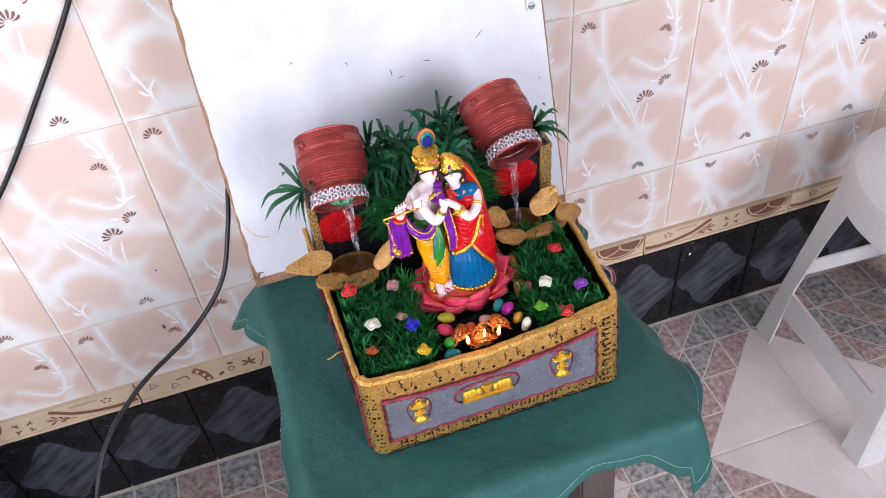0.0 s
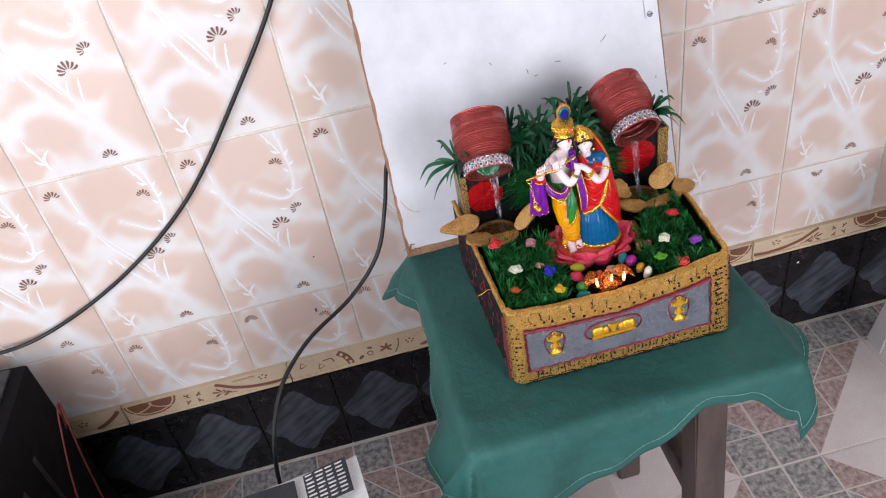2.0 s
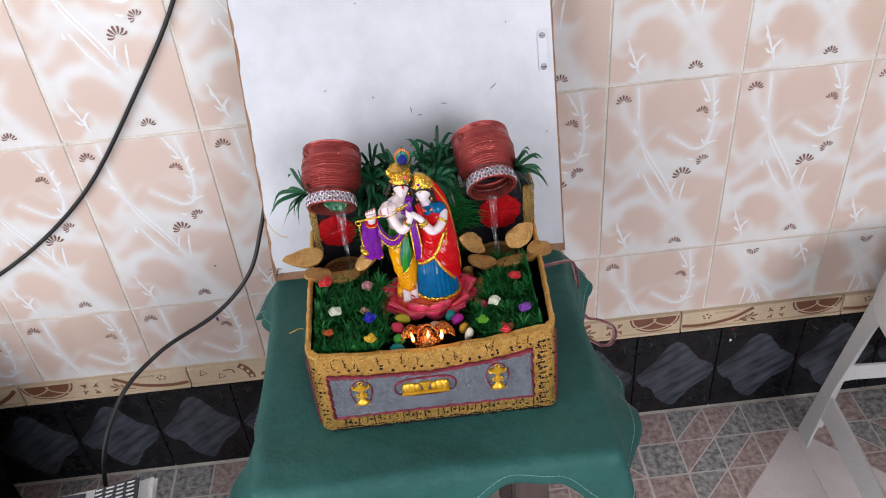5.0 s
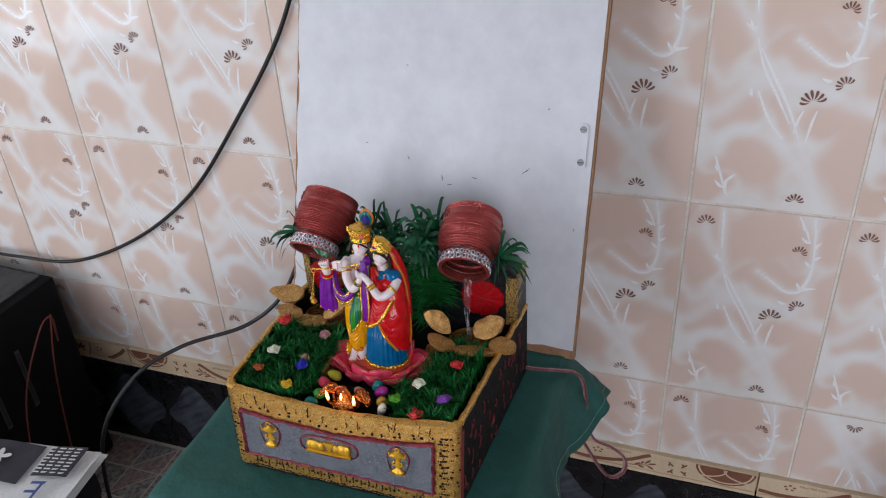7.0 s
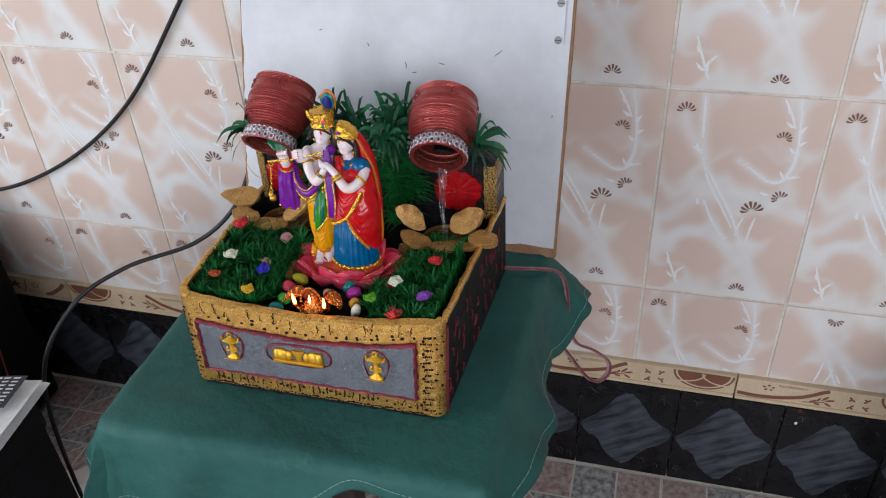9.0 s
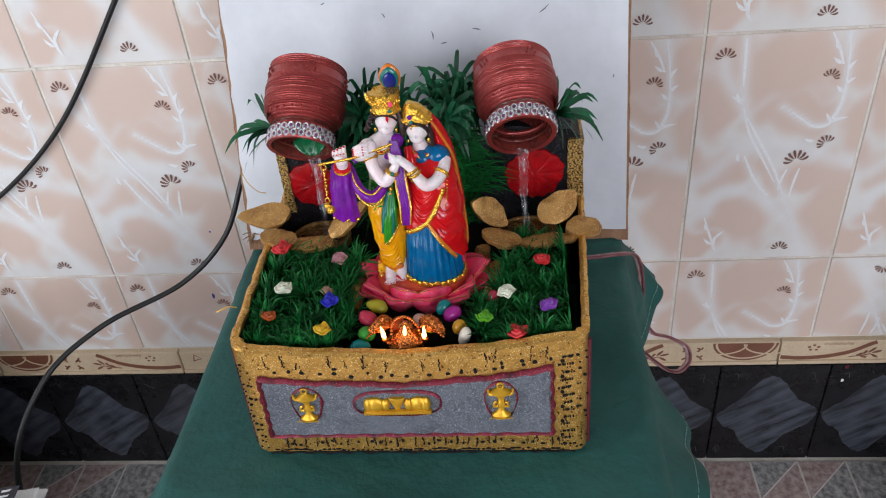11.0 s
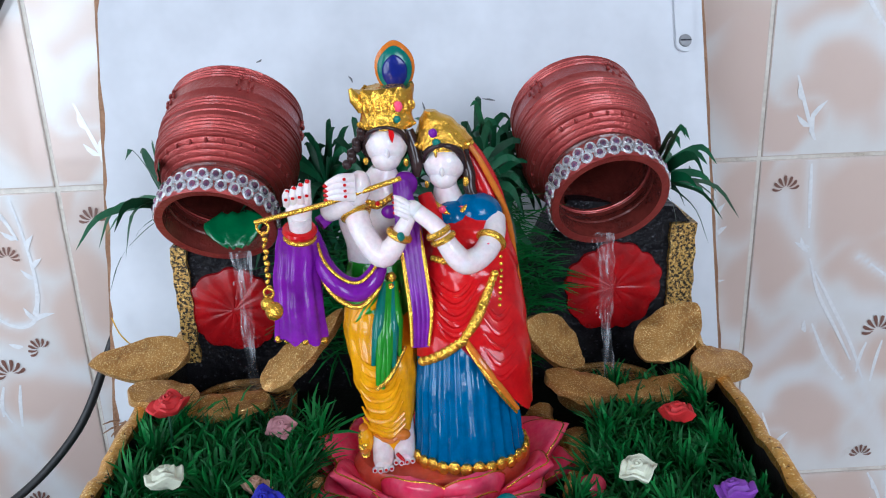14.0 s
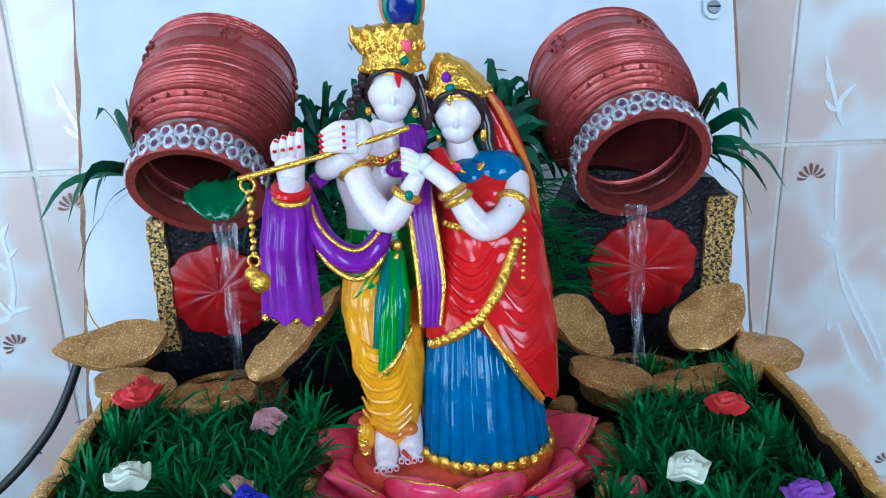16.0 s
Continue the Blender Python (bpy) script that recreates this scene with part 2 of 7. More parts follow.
CABINET = matt(surface("black_vinyl", (0.005, 0.005, 0.006), (0.010, 0.010, 0.011), rough=0.75, big=40, fine=700, bump=0.4), 0.12)
PANELGREY = matt(surface("dull_painted_metal", (0.055, 0.058, 0.064), (0.035, 0.036, 0.040), rough=0.5, big=30, bump=0.2, dirt=(0.015, 0.015, 0.015), dirt_lo=0.55, dirt_hi=0.75), 0.3)
WHITEPLASTIC = surface("white_plastic", (0.60, 0.595, 0.59), (0.54, 0.53, 0.52), rough=0.35, big=8, bump=0.05, dirt=(0.28, 0.25, 0.22), dirt_lo=0.64, dirt_hi=0.9, dirt_scale=22)
NEWSPRINT = surface("newsprint", (0.66, 0.66, 0.66), (0.58, 0.58, 0.57), rough=0.8, big=30, bump=0.2)
INK = surface("printing_ink", (0.03, 0.03, 0.04), rough=0.7, bump=0)
SCUFF = surface("grey_scuff", (0.16, 0.16, 0.17), rough=0.7, bump=0)
BLUEINK = surface("blue_ink", (0.05, 0.08, 0.25), rough=0.7, bump=0)
COPPER = surface("copper_foil", (0.80, 0.27, 0.065), (0.55, 0.14, 0.03), rough=0.22, metal=1.0, big=160, fine=420, bump=0.35, dist=0.002)
FLAME = surface("lamp_flame", (1.0, 0.6, 0.25), rough=0.4, bump=0, emit=(1.0, 0.50, 0.14, 7.0))
WATER = glassy("water", (0.95, 0.98, 1.0))


def clear_film(name, cover=0.10):
    """A thin skin of moving water: mostly see-through and wet, its highlights painted in as pale streaks."""
    m, nt, p = nodes_of(name)
    p.inputs["Base Color"].default_value = (0.80, 0.82, 0.86, 1)
    p.inputs["Roughness"].default_value = 0.06
    bump_to(nt, p, noise_of(nt, 260, 3, 0.6, stretch=(1, 1, 0.22)), 0.8, 0.002)
    clear = nt.nodes.new("ShaderNodeBsdfTransparent")
    blend = nt.nodes.new("ShaderNodeMixShader")
    k = nt.nodes.new("ShaderNodeMapRange")
    k.inputs[3].default_value, k.inputs[4].default_value = cover * 0.2, cover * 4.0
    nt.links.new(noise_of(nt, 420, 3, 0.6, stretch=(1, 1, 0.10), lo=0.50, hi=0.68), k.inputs[0])
    nt.links.new(k.outputs[0], blend.inputs[0])
    nt.links.new(clear.outputs[0], blend.inputs[1])
    nt.links.new(p.outputs[0], blend.inputs[2])
    nt.links.new(blend.outputs[0], nt.nodes["Material Output"].inputs[0])
    return m


GLINTWATER = clear_film("streaky_falling_water")


def glazed(name, a, b=None, **kw):
    m = surface(name, a, b, rough=0.10, big=120, fine=500, bump=0.06, **kw)
    m.node_tree.nodes["Principled BSDF"].inputs["Specular IOR Level"].default_value = 0.34
    return m


REDFLOWER = matt(surface("red_velvet_paint", (0.40, 0.006, 0.009), (0.20, 0.003, 0.005), rough=0.24, big=90, fine=160, bump=0.06), 0.35)

# ---- mesh helpers ----


def to_mesh(bm, name, mats, smooth=True):
    me = bpy.data.meshes.new(name)
    bmesh.ops.recalc_face_normals(bm, faces=bm.faces)
    bm.to_mesh(me)
    bm.free()
    for m in mats if isinstance(mats, (list, tuple)) else [mats]:
        me.materials.append(m)
    if smooth:
        me.polygons.foreach_set("use_smooth", [True] * len(me.polygons))
        me.set_sharp_from_angle(angle=radians(38))
    return me


def part(name, bm, mats, parent=None, label="", smooth=True):
    me = bm if isinstance(bm, bpy.types.Mesh) else to_mesh(bm, name, mats, smooth)
    ob = new(name, me)
    if parent:
        ob.parent = parent
    if label:
        ob["label"] = label
    return ob


def thing(name, label, category, at=None, group="", kind=""):
    ob = new(name)
    ob.empty_display_size = 0.02
    if at is not None:
        ob.matrix_basis = at if isinstance(at, Matrix) else Matrix.Translation(at)
    return tagged(ob, label, category, group, kind)


def box(bm, lo, hi, mat=0, bevel=0.0, m=None):
    r = bmesh.ops.create_cube(bm, size=1)
    vs = r["verts"]
    for v in vs:
        v.co = Vector([lo[i] + (hi[i] - lo[i]) * (v.co[i] + 0.5) for i in range(3)])
    fs = {f for v in vs for f in v.link_faces}
    if bevel:
        out = bmesh.ops.bevel(bm, geom=list({e for v in vs for e in v.link_edges}), offset=bevel, segments=2, affect="EDGES", profile=0.6)
        fs = {f for f in fs if f.is_valid} | set(out["faces"])
    vs = {v for f in fs for v in f.verts}
    for f in fs:
        f.material_index = mat
    if m is not None:
        for v in vs:
            v.co = m @ v.co
    return list(vs)


def rings(bm, loops, mat=0, cap=True, closed=True):
    """Skin a list of rings of points."""
    rows = [[bm.verts.new(p) for p in loop] for loop in loops]
    n = len(rows[0])
    for a, b in zip(rows, rows[1:]):
        for i in range(n if closed else n - 1):
            f = bm.faces.new((a[i], a[(i + 1) % n], b[(i + 1) % n], b[i]))
            f.material_index = mat
    if cap and closed:
        for r in (rows[0][::-1], rows[-1]):
            bm.faces.new(r).material_index = mat
    return rows


def lathe(bm, profile, m=None, seg=40, mat=0, cap=True):
    m = m or Matrix()
    rings(bm, [[m @ Vector((r * math.cos(i * math.tau / seg), r * math.sin(i * math.tau / seg), z)) for i in range(seg)] for r, z in profile], mat, cap)


def spline(pts, n):
    """Points along a smooth curve through pts."""
    pts = [Vector(p) for p in pts]
    p = [2 * pts[0] - pts[1]] + pts + [2 * pts[-1] - pts[-2]]
    out = []
    for k in range(len(pts) - 1):
        a, b, c, d = p[k:k + 4]
        for i in range(n):
            t = i / n
            out.append(0.5 * ((2 * b) + (c - a) * t + (2 * a - 5 * b + 4 * c - d) * t * t + (3 * b - a - 3 * c + d) * t ** 3))
    return out + [pts[-1]]


def tube(bm, pts, radius, seg=10, mat=0, flat=1.0):
    """A tube along pts. radius: a number or one for each point."""
    pts = [Vector(p) for p in pts]
    loops, side = [], None
    for i, p in enumerate(pts):
        d = (pts[min(i + 1, len(pts) - 1)] - pts[max(i - 1, 0)]).normalized()
        if side is None:
            side = d.orthogonal().normalized()
        side = (side - d * side.dot(d)).normalized()
        up = d.cross(side)
        r = radius[i] if isinstance(radius, (list, tuple)) else radius
        loops.append([p + side * r * math.cos(k * math.tau / seg) + up * r * flat * math.sin(k * math.tau / seg) for k in range(seg)])
    rings(bm, loops, mat)


def blob(bm, c, r, mat=0, m=None, u=12, v=8):
    """An ellipsoid with radii r."""
    rot = m or Matrix()
    loops = []
    for j in range(1, v):
        a = math.pi * j / v
        loops.append([Vector(c) + rot @ Vector((r[0] * math.sin(a) * math.cos(i * math.tau / u), r[1] * math.sin(a) * math.sin(i * math.tau / u), -r[2] * math.cos(a))) for i in range(u)])
    rings(bm, loops, mat)


def slab(bm, outline, y0, y1, mat=0):
    """An x-z outline made thick along y."""
    a = [bm.verts.new((x, y0, z)) for x, z in outline]
    b = [bm.verts.new((x, y1, z)) for x, z in outline]
    n = len(a)
    for f in [a, b[::-1]] + [(a[i], a[(i + 1) % n], b[(i + 1) % n], b[i]) for i in range(n)]:
        bm.faces.new(f).material_index = mat


def flat_poly(bm, pts, mat=0):
    f = bm.faces.new([bm.verts.new(p) for p in pts])
    f.material_index = mat
    return f


def strip(bm, pts, widths, normal, mat=0):
    """A flat ribbon along pts, facing normal."""
    pts, nv = [Vector(p) for p in pts], Vector(normal)
    prev = None
    for i, p in enumerate(pts):
        d = (pts[min(i + 1, len(pts) - 1)] - pts[max(i - 1, 0)])
        s = d.cross(nv).normalized() * (widths[i] if isinstance(widths, (list, tuple)) else widths) / 2
        row = (bm.verts.new(p - s), bm.verts.new(p + s))
        if prev:
            bm.faces.new((prev[0], prev[1], row[1], row[0])).material_index = mat
        prev = row


rnd = random.Random(7)

# ---- the room ----
FLOOR = -0.013
ZT, ROW, COL = 0.711, 0.322, 0.2  # a tile joint's height, row and column pitch of the wall tiles


def structure(name, lo, hi, mat, label, category):
    bm = bmesh.new()
    box(bm, lo, hi)
    return tagged(part(name, bm, mat), label, category, kind="structure")


wall_north = structure("wall_north", (-2.1, 0.0016, -0.12), (1.7, 0.16, 2.7), GROUT, "room wall clad in pink floral glazed tiles", "wall")
floor = structure("floor", (-2.1, -3.25, -0.12), (1.7, 0.0016, FLOOR - 0.0014), GROUT, "floor of pale and marbled patterned tiles", "floor")
structure("ceiling", (-2.1, -3.25, 2.7), (1.7, 0.16, 2.8), PAINT, "plain painted ceiling", "ceiling")
structure("wall_east", (1.7, -3.25, -0.12), (1.85, 0.16, 2.7), PAINT, "plain painted side wall", "wall")


def holed_wall(name, along, fixed, thick, a0, a1, h0, h1, o0, o1, oz0, oz1, label):
    """A wall with one opening, of four butted blocks."""
    bm = bmesh.new()
    for u0, u1, z0, z1 in ((a0, o0, h0, h1), (o1, a1, h0, h1), (o0, o1, oz1, h1), (o0, o1, h0, oz0)):
        if u1 - u0 > 1e-4 and z1 - z0 > 1e-4:
            if along == "x":
                box(bm, (u0, fixed, z0), (u1, fixed + thick, z1))
            else:
                box(bm, (fixed, u0, z0), (fixed + thick, u1, z1))
    return tagged(part(name, bm, PAINT), label, "wall", kind="structure")


holed_wall("wall_west", "y", -2.25, 0.15, -3.25, 0.16, -0.12, 2.7, -1.79, -0.91, FLOOR, 2.08, "painted wall with an open side doorway")
holed_wall("wall_south_1", "x", -3.25, 0.15, -2.1, -0.7, -0.12, 2.7, -2.05, -1.18, FLOOR, 2.1, "painted wall with an open doorway")
holed_wall("wall_south_2", "x", -3.25, 0.15, -0.7, 1.7, -0.12, 2.7, 0.26, 1.64, 1.13, 2.38, "painted wall with an open window")

# ---- stool and cloth ----
SX0, SX1, SY0, SY1, SZ = -0.485, -0.125, -0.555, -0.215, 0.592


def make_stool():
    st = thing("stool", "dark-stained wooden stool under a green cloth", "stool", (-0.305, -0.385, 0))
    bm = bmesh.new()
    box(bm, (SX0 + 0.305, SY0 + 0.385, SZ - 0.03), (SX1 + 0.305, SY1 + 0.385, SZ - 0.004), bevel=0.004)
    part("seat", bm, DARKWOOD, st)
    for sx, sy in ((-1, -1), (1, -1), (-1, 1), (1, 1)):
        bm = bmesh.new()
        top = Vector((sx * 0.097, sy * 0.13, SZ - 0.03))
        bot = Vector((sx * 0.115, sy * 0.15, FLOOR))
        w = 0.02
        rings(bm, [[p + Vector((a * w, b * w, 0)) for a, b in ((-1, -1), (1, -1), (1, 1), (-1, 1))] for p in (bot, bot.lerp(top, 0.5), top)])
        bmesh.ops.bevel(bm, geom=[e for e in bm.edges if abs((e.verts[0].co - e.verts[1].co).z) > 0.1], offset=0.003, segments=2, affect="EDGES")
        part("leg", bm, DARKWOOD, st)
    for k, z in ((-1, 0.16), (1, 0.16)):
        bm = bmesh.new()
        box(bm, (-0.11, k * 0.143 - 0.009, z - 0.02), (0.11, k * 0.143 + 0.009, z + 0.02), bevel=0.002)
        part("stretcher", bm, DARKWOOD, st)
        bm = bmesh.new()
        box(bm, (k * 0.107 - 0.009, -0.13, z + 0.12), (k * 0.116 + 0.009, 0.13, z + 0.16), bevel=0.002)
        part("stretcher", bm, DARKWOOD, st)


make_stool()

# the cloth laid flat: overhang of its edges before it hangs over the stool


def graded(x, table):
    """Smooth steps through a table of x and value."""
    for (a, va), (b, vb) in zip(table, table[1:]):
        if x <= b:
            t = min(1, max(0, (x - a) / (b - a)))
            return va + (vb - va) * t * t * (3 - 2 * t)
    return table[-1][1]


FRONT_EDGE = ((-0.62, -0.66), (-0.50, -0.678), (-0.40, -0.668), (-0.30, -0.632), (-0.235, -0.590), (-0.19, -0.598), (-0.125, -0.650), (-0.08, -0.685), (0.0, -0.685))


def drape(x, y):
    """Where a point of the flat cloth comes to lie."""
    qx, qy = min(max(x, SX0), SX1), min(max(y, SY0), SY1)
    dx, dy = x - qx, y - qy
    d = math.hypot(dx, dy)
    z = SZ + 0.0034 + 0.0018 * noise.noise((x * 12, y * 12, 1.0)) + 0.0012 * noise.noise((x * 34, y * 20, 4.0))
    # pressed creases running out from the box
    z += 0.0022 * max(0, 1 - 5 * abs(noise.noise((x * 7 + y * 3, y * 6 - x * 2, 9.0)))) * min(1, 1.4 * abs(y + 0.38) / 0.14)
    if d < 1e-6:
        return Vector((x, y, z))
    ux, uy = dx / d, dy / d
    bend = 0.016
    a = min(d / bend, 1.35)
    out = bend * math.sin(a) * 0.9
    down = bend * (1 - math.cos(a))
    rest = max(0, d - bend * 1.35)
    along = qx * 1.0 + qy * 1.0 + math.atan2(uy, ux) * 0.06
    fold = 0.005 * math.sin(along * 34 + 0.8) + 0.004 * math.sin(along * 71 + 2.0) + 0.006 * noise.noise((x * 22, y * 22, 7.0))
    both = min(abs(ux), abs(uy)) * 1.3
    # the outer side billows out beside the box
    billow = graded(y, ((-0.57, 0), (-0.50, 0.66), (-0.425, 0.36), (-0.39, 0.22), (-0.33, 0.08), (-0.24, 0.12), (-0.18, 0.34))) if ux > 0.5 else 0
    if ux < -0.5:
        billow = 0.40 * graded(y, ((-0.60, 0.6), (-0.51, 1), (-0.44, 0.35), (-0.38, 0.1), (-0.30, 0.1), (-0.23, 0.6)))
    out += rest * (0.10 + billow + 0.10 * both) + fold * min(1, rest / 0.07)
    down += rest * (0.97 - 0.70 * billow - 0.06 * both)
    return Vector((qx + ux * out, qy + uy * out, z - down))


def cloth_point(u, v):
    x0 = graded(v, ((0, -0.555), (0.12, -0.586), (0.30, -0.594), (0.5, -0.560), (0.7, -0.540), (1, -0.600)))
    x1 = graded(v, ((0, -0.092), (0.10, -0.063), (0.32, -0.056), (0.45, -0.028), (0.53, -0.033), (0.61, -0.033), (0.74, 0.006), (1, -0.014)))
    x = x0 + (x1 - x0) * u
    yf = graded(x, FRONT_EDGE)
    yb = -0.165 + 0.06 * u
    y = yf + (yb - yf) * v
    return drape(x + 0.004 * math.sin(v * 9 + 1), y + 0.004 * math.sin(u * 11))


def make_cloth():
    n = 110
    bm = bmesh.new()
    g = [[bm.verts.new(cloth_point(i / n, j / n)) for i in range(n + 1)] for j in range(n + 1)]
    for j in range(n):
        for i in range(n):
            bm.faces.new((g[j][i], g[j][i + 1], g[j + 1][i + 1], g[j + 1][i]))
    cl = part("stool_cloth", bm, CLOTH)
    so = cl.modifiers.new("thickness", "SOLIDIFY")
    so.thickness, so.offset = 0.0022, -1
    tagged(cl, "creased dark green cotton cloth draped over the stool", "cloth")
    bm = bmesh.new()
    e = 0.025
    loop = [(e + (1 - 2 * e) * k / 80, e) for k in range(80)] + [(1 - e, e + (1 - 2 * e) * k / 80) for k in range(80)] + [(1 - e - (1 - 2 * e) * k / 80, 1 - e) for k in range(80)] + [(e, 1 - e - (1 - 2 * e) * k / 80) for k in range(80)]
    for k in range(0, len(loop)):
        a = cloth_point(*loop[k])
        b = cloth_point(*loop[(k + 1) % len(loop)])
        lift = Vector((0, 0, 0.0006)) + Vector((a.x + 0.3, a.y + 0.385, 0)).normalized() * 0.0006
        a, b = a + lift, a.lerp(b, 0.72) + lift
        tube(bm, [a, b], 0.00022, 5)
    part("hem_stitching", bm, STITCH, cl, "pale stitched hem line")


make_cloth()

# ---- white board leaning on the wall ----
BX0, BX1, BY, BZ = -0.4965, -0.107, -0.2275, 0.597
LEANB = 19.13


def make_board():
    h = 0.635
    bd = thing("white_board", "white laminated board with raw brown edges leaning on the wall", "board", pose(BX0, BY, BZ, -LEANB))
    w = BX1 - BX0
    bm = bmesh.new()
    out = []
    for k in range(9):
        out.append((w * k / 8, 0.002 * rnd.uniform(-1, 1)))
    for k in range(1, 60):
        out.append((w + 0.0005 * rnd.uniform(-1, 1), h * k / 60))
    out += [(0.0, h)]
    for k in range(59, 0, -1):
        out.append((0.0005 * rnd.uniform(-1, 1), h * k / 60))
    slab(bm, [(x, z) for x, z in out], 0.002, 0.014)
    part("core", bm, RAWBOARD, bd, "raw brown fibreboard core", smooth=False)
    bm = bmesh.new()
    slab(bm, [(0.0035 + (w - 0.006) * k / 30, 0.010 + (0.0022 * rnd.random() if k % 30 else 0)) for k in range(31)] + [(w - 0.003, h - 0.003), (0.005, h - 0.003)] + [(0.0018 + 0.0026 * rnd.random() ** 2, h * k / 60) for k in range(59, 1, -1)], 0.0, 0.002)
    part("white_face", bm, BOARD, bd, "white laminate face with small scuffs", smooth=False)
    # hanging plate with two screws
    pl = bmesh.new()
    cx, cz = w - 0.0155, 0.262
    slab(pl, [(cx + 0.006 * math.cos(a), cz + (0.020 if math.sin(a) > 0 else -0.020) + 0.006 * math.sin(a)) for a in [k * math.tau / 24 for k in range(24)]], -0.0028, -0.0002)
    plate = part("hanging_plate", pl, BOARD, bd, "small white-painted metal plate")
    for k in (-1, 1):
        s = bmesh.new()
        lathe(s, [(0.0, -0.0002), (0.0042, -0.0002), (0.0038, 0.0012), (0.0, 0.0016)], Matrix.Translation((cx, -0.0028, cz + k * 0.019)) @ pose(0, 0, 0, 90), 16, cap=False)
        box(s, (cx - 0.0035, -0.0050, cz + k * 0.019 - 0.0004), (cx + 0.0035, -0.0042, cz + k * 0.019 + 0.0004), 1)
        part("screw", s, [CHROME, INK], plate)
    # scuffs
    for x, z, l, a in ((0.205, 0.203, 0.008, 100), (0.212, 0.199, 0.006, 10), (0.305, 0.222, 0.012, 40), (0.25, 0.21, 0.008, 170), (0.10, 0.24, 0.004, 30), (0.33, 0.30, 0.003, 60), (0.15, 0.34, 0.003, 10), (0.373, 0.16, 0.003, 80), (0.16, 0.225, 0.005, 120)):
        s = bmesh.new()
        d = Vector((math.cos(radians(a)), 0, math.sin(radians(a)))) * l
        strip(s, [Vector((x, -0.0003, z)), Vector((x, -0.0003, z)) + d * 0.5 + Vector((0.0006, 0, 0)), Vector((x, -0.0003, z)) + d], [0.0006, 0.0013, 0.0004], (0, 1, 0))
        part("scuff_mark", s, SCUFF, bd, "small grey scuff mark")
    # frayed brown fibres at the lower corner
    r = random.Random(12)
    for k in range(12):
        s = bmesh.new()
        p = Vector((0.003 + 0.010 * r.random(), -0.0005, 0.010 + 0.012 * r.random()))
        d = Vector((r.uniform(-0.9, -0.2), r.uniform(-0.4, 0), r.uniform(-1, 0.1))) * 0.011
        tube(s, [p, p + d * 0.5 + Vector((0, 0, 0.0008)), p + d], [0.0007, 0.0006, 0.0003], 5)
        part("fibre", s, RAWBOARD, bd)


make_board()

# ---- left of the stool: loudspeaker, dark box, newspaper, wires ----


def make_cabinet():
    cb = thing("loudspeaker", "tall black loudspeaker cabinet beside the wall", "loudspeaker", pose(-1.272, -0.22, FLOOR, 0, 0, -3))
    # unseen length towards the front is added to shade the skirting and floor
    depth, tall = 0.72, 0.452
    bm = bmesh.new()
    box(bm, (-0.15, -depth, 0.012), (0.15, 0.17, tall), bevel=0.006)
    part("cabinet", bm, CABINET, cb)
    bm = bmesh.new()
    box(bm, (-0.145, -depth + 0.02, tall), (0.128, 0.160, tall + 0.005), bevel=0.002)
    panel = part("top_panel", bm, PANELGREY, cb, "dull grey metal panel on top")
    bm = bmesh.new()
    box(bm, (0.02, 0.02, tall + 0.005), (0.10, 0.034, tall + 0.0062), bevel=0.0004)
    part("blue_strip", bm, BLUEINK, panel, "faded blue strip")
    for x, y in ((0.105, 0.05), (0.10, -0.03), (0.105, -0.16)):
        bm = bmesh.new()
        lathe(bm, [(0.0035, 0), (0.0035, 0.0012), (0.0012, 0.0018)], Matrix.Translation((x, y, tall + 0.005)), 12)
        part("screw", bm, CHROME, panel)
    bm = bmesh.new()
    box(bm, (-0.135, -depth - 0.006, 0.03), (0.135, -depth, tall - 0.02), bevel=0.002)
    part("grille", bm, CABINET, cb)
    for y in (-0.02, 0.045):
        bm = bmesh.new()
        box(bm, (0.15, y - 0.005, 0.24), (0.1515, y + 0.005, 0.37), bevel=0.0007)
        slot = part("vent_slot", bm, PANELGREY, cb, "worn raised slot rim")
        bm = bmesh.new()
        box(bm, (0.1513, y - 0.003, 0.245), (0.1520, y + 0.003, 0.365))
        part("slot_opening", bm, CABLE, slot)
    for a, b in ((-1, -1), (1, -1), (-1, 1), (1, 1)):
        bm = bmesh.new()
        lathe(bm, [(0.012, 0), (0.015, 0.012)], Matrix.Translation((a * 0.12, 0.04 - depth if b < 0 else 0.14, 0)), 14)
        part("foot", bm, CABLE, cb)


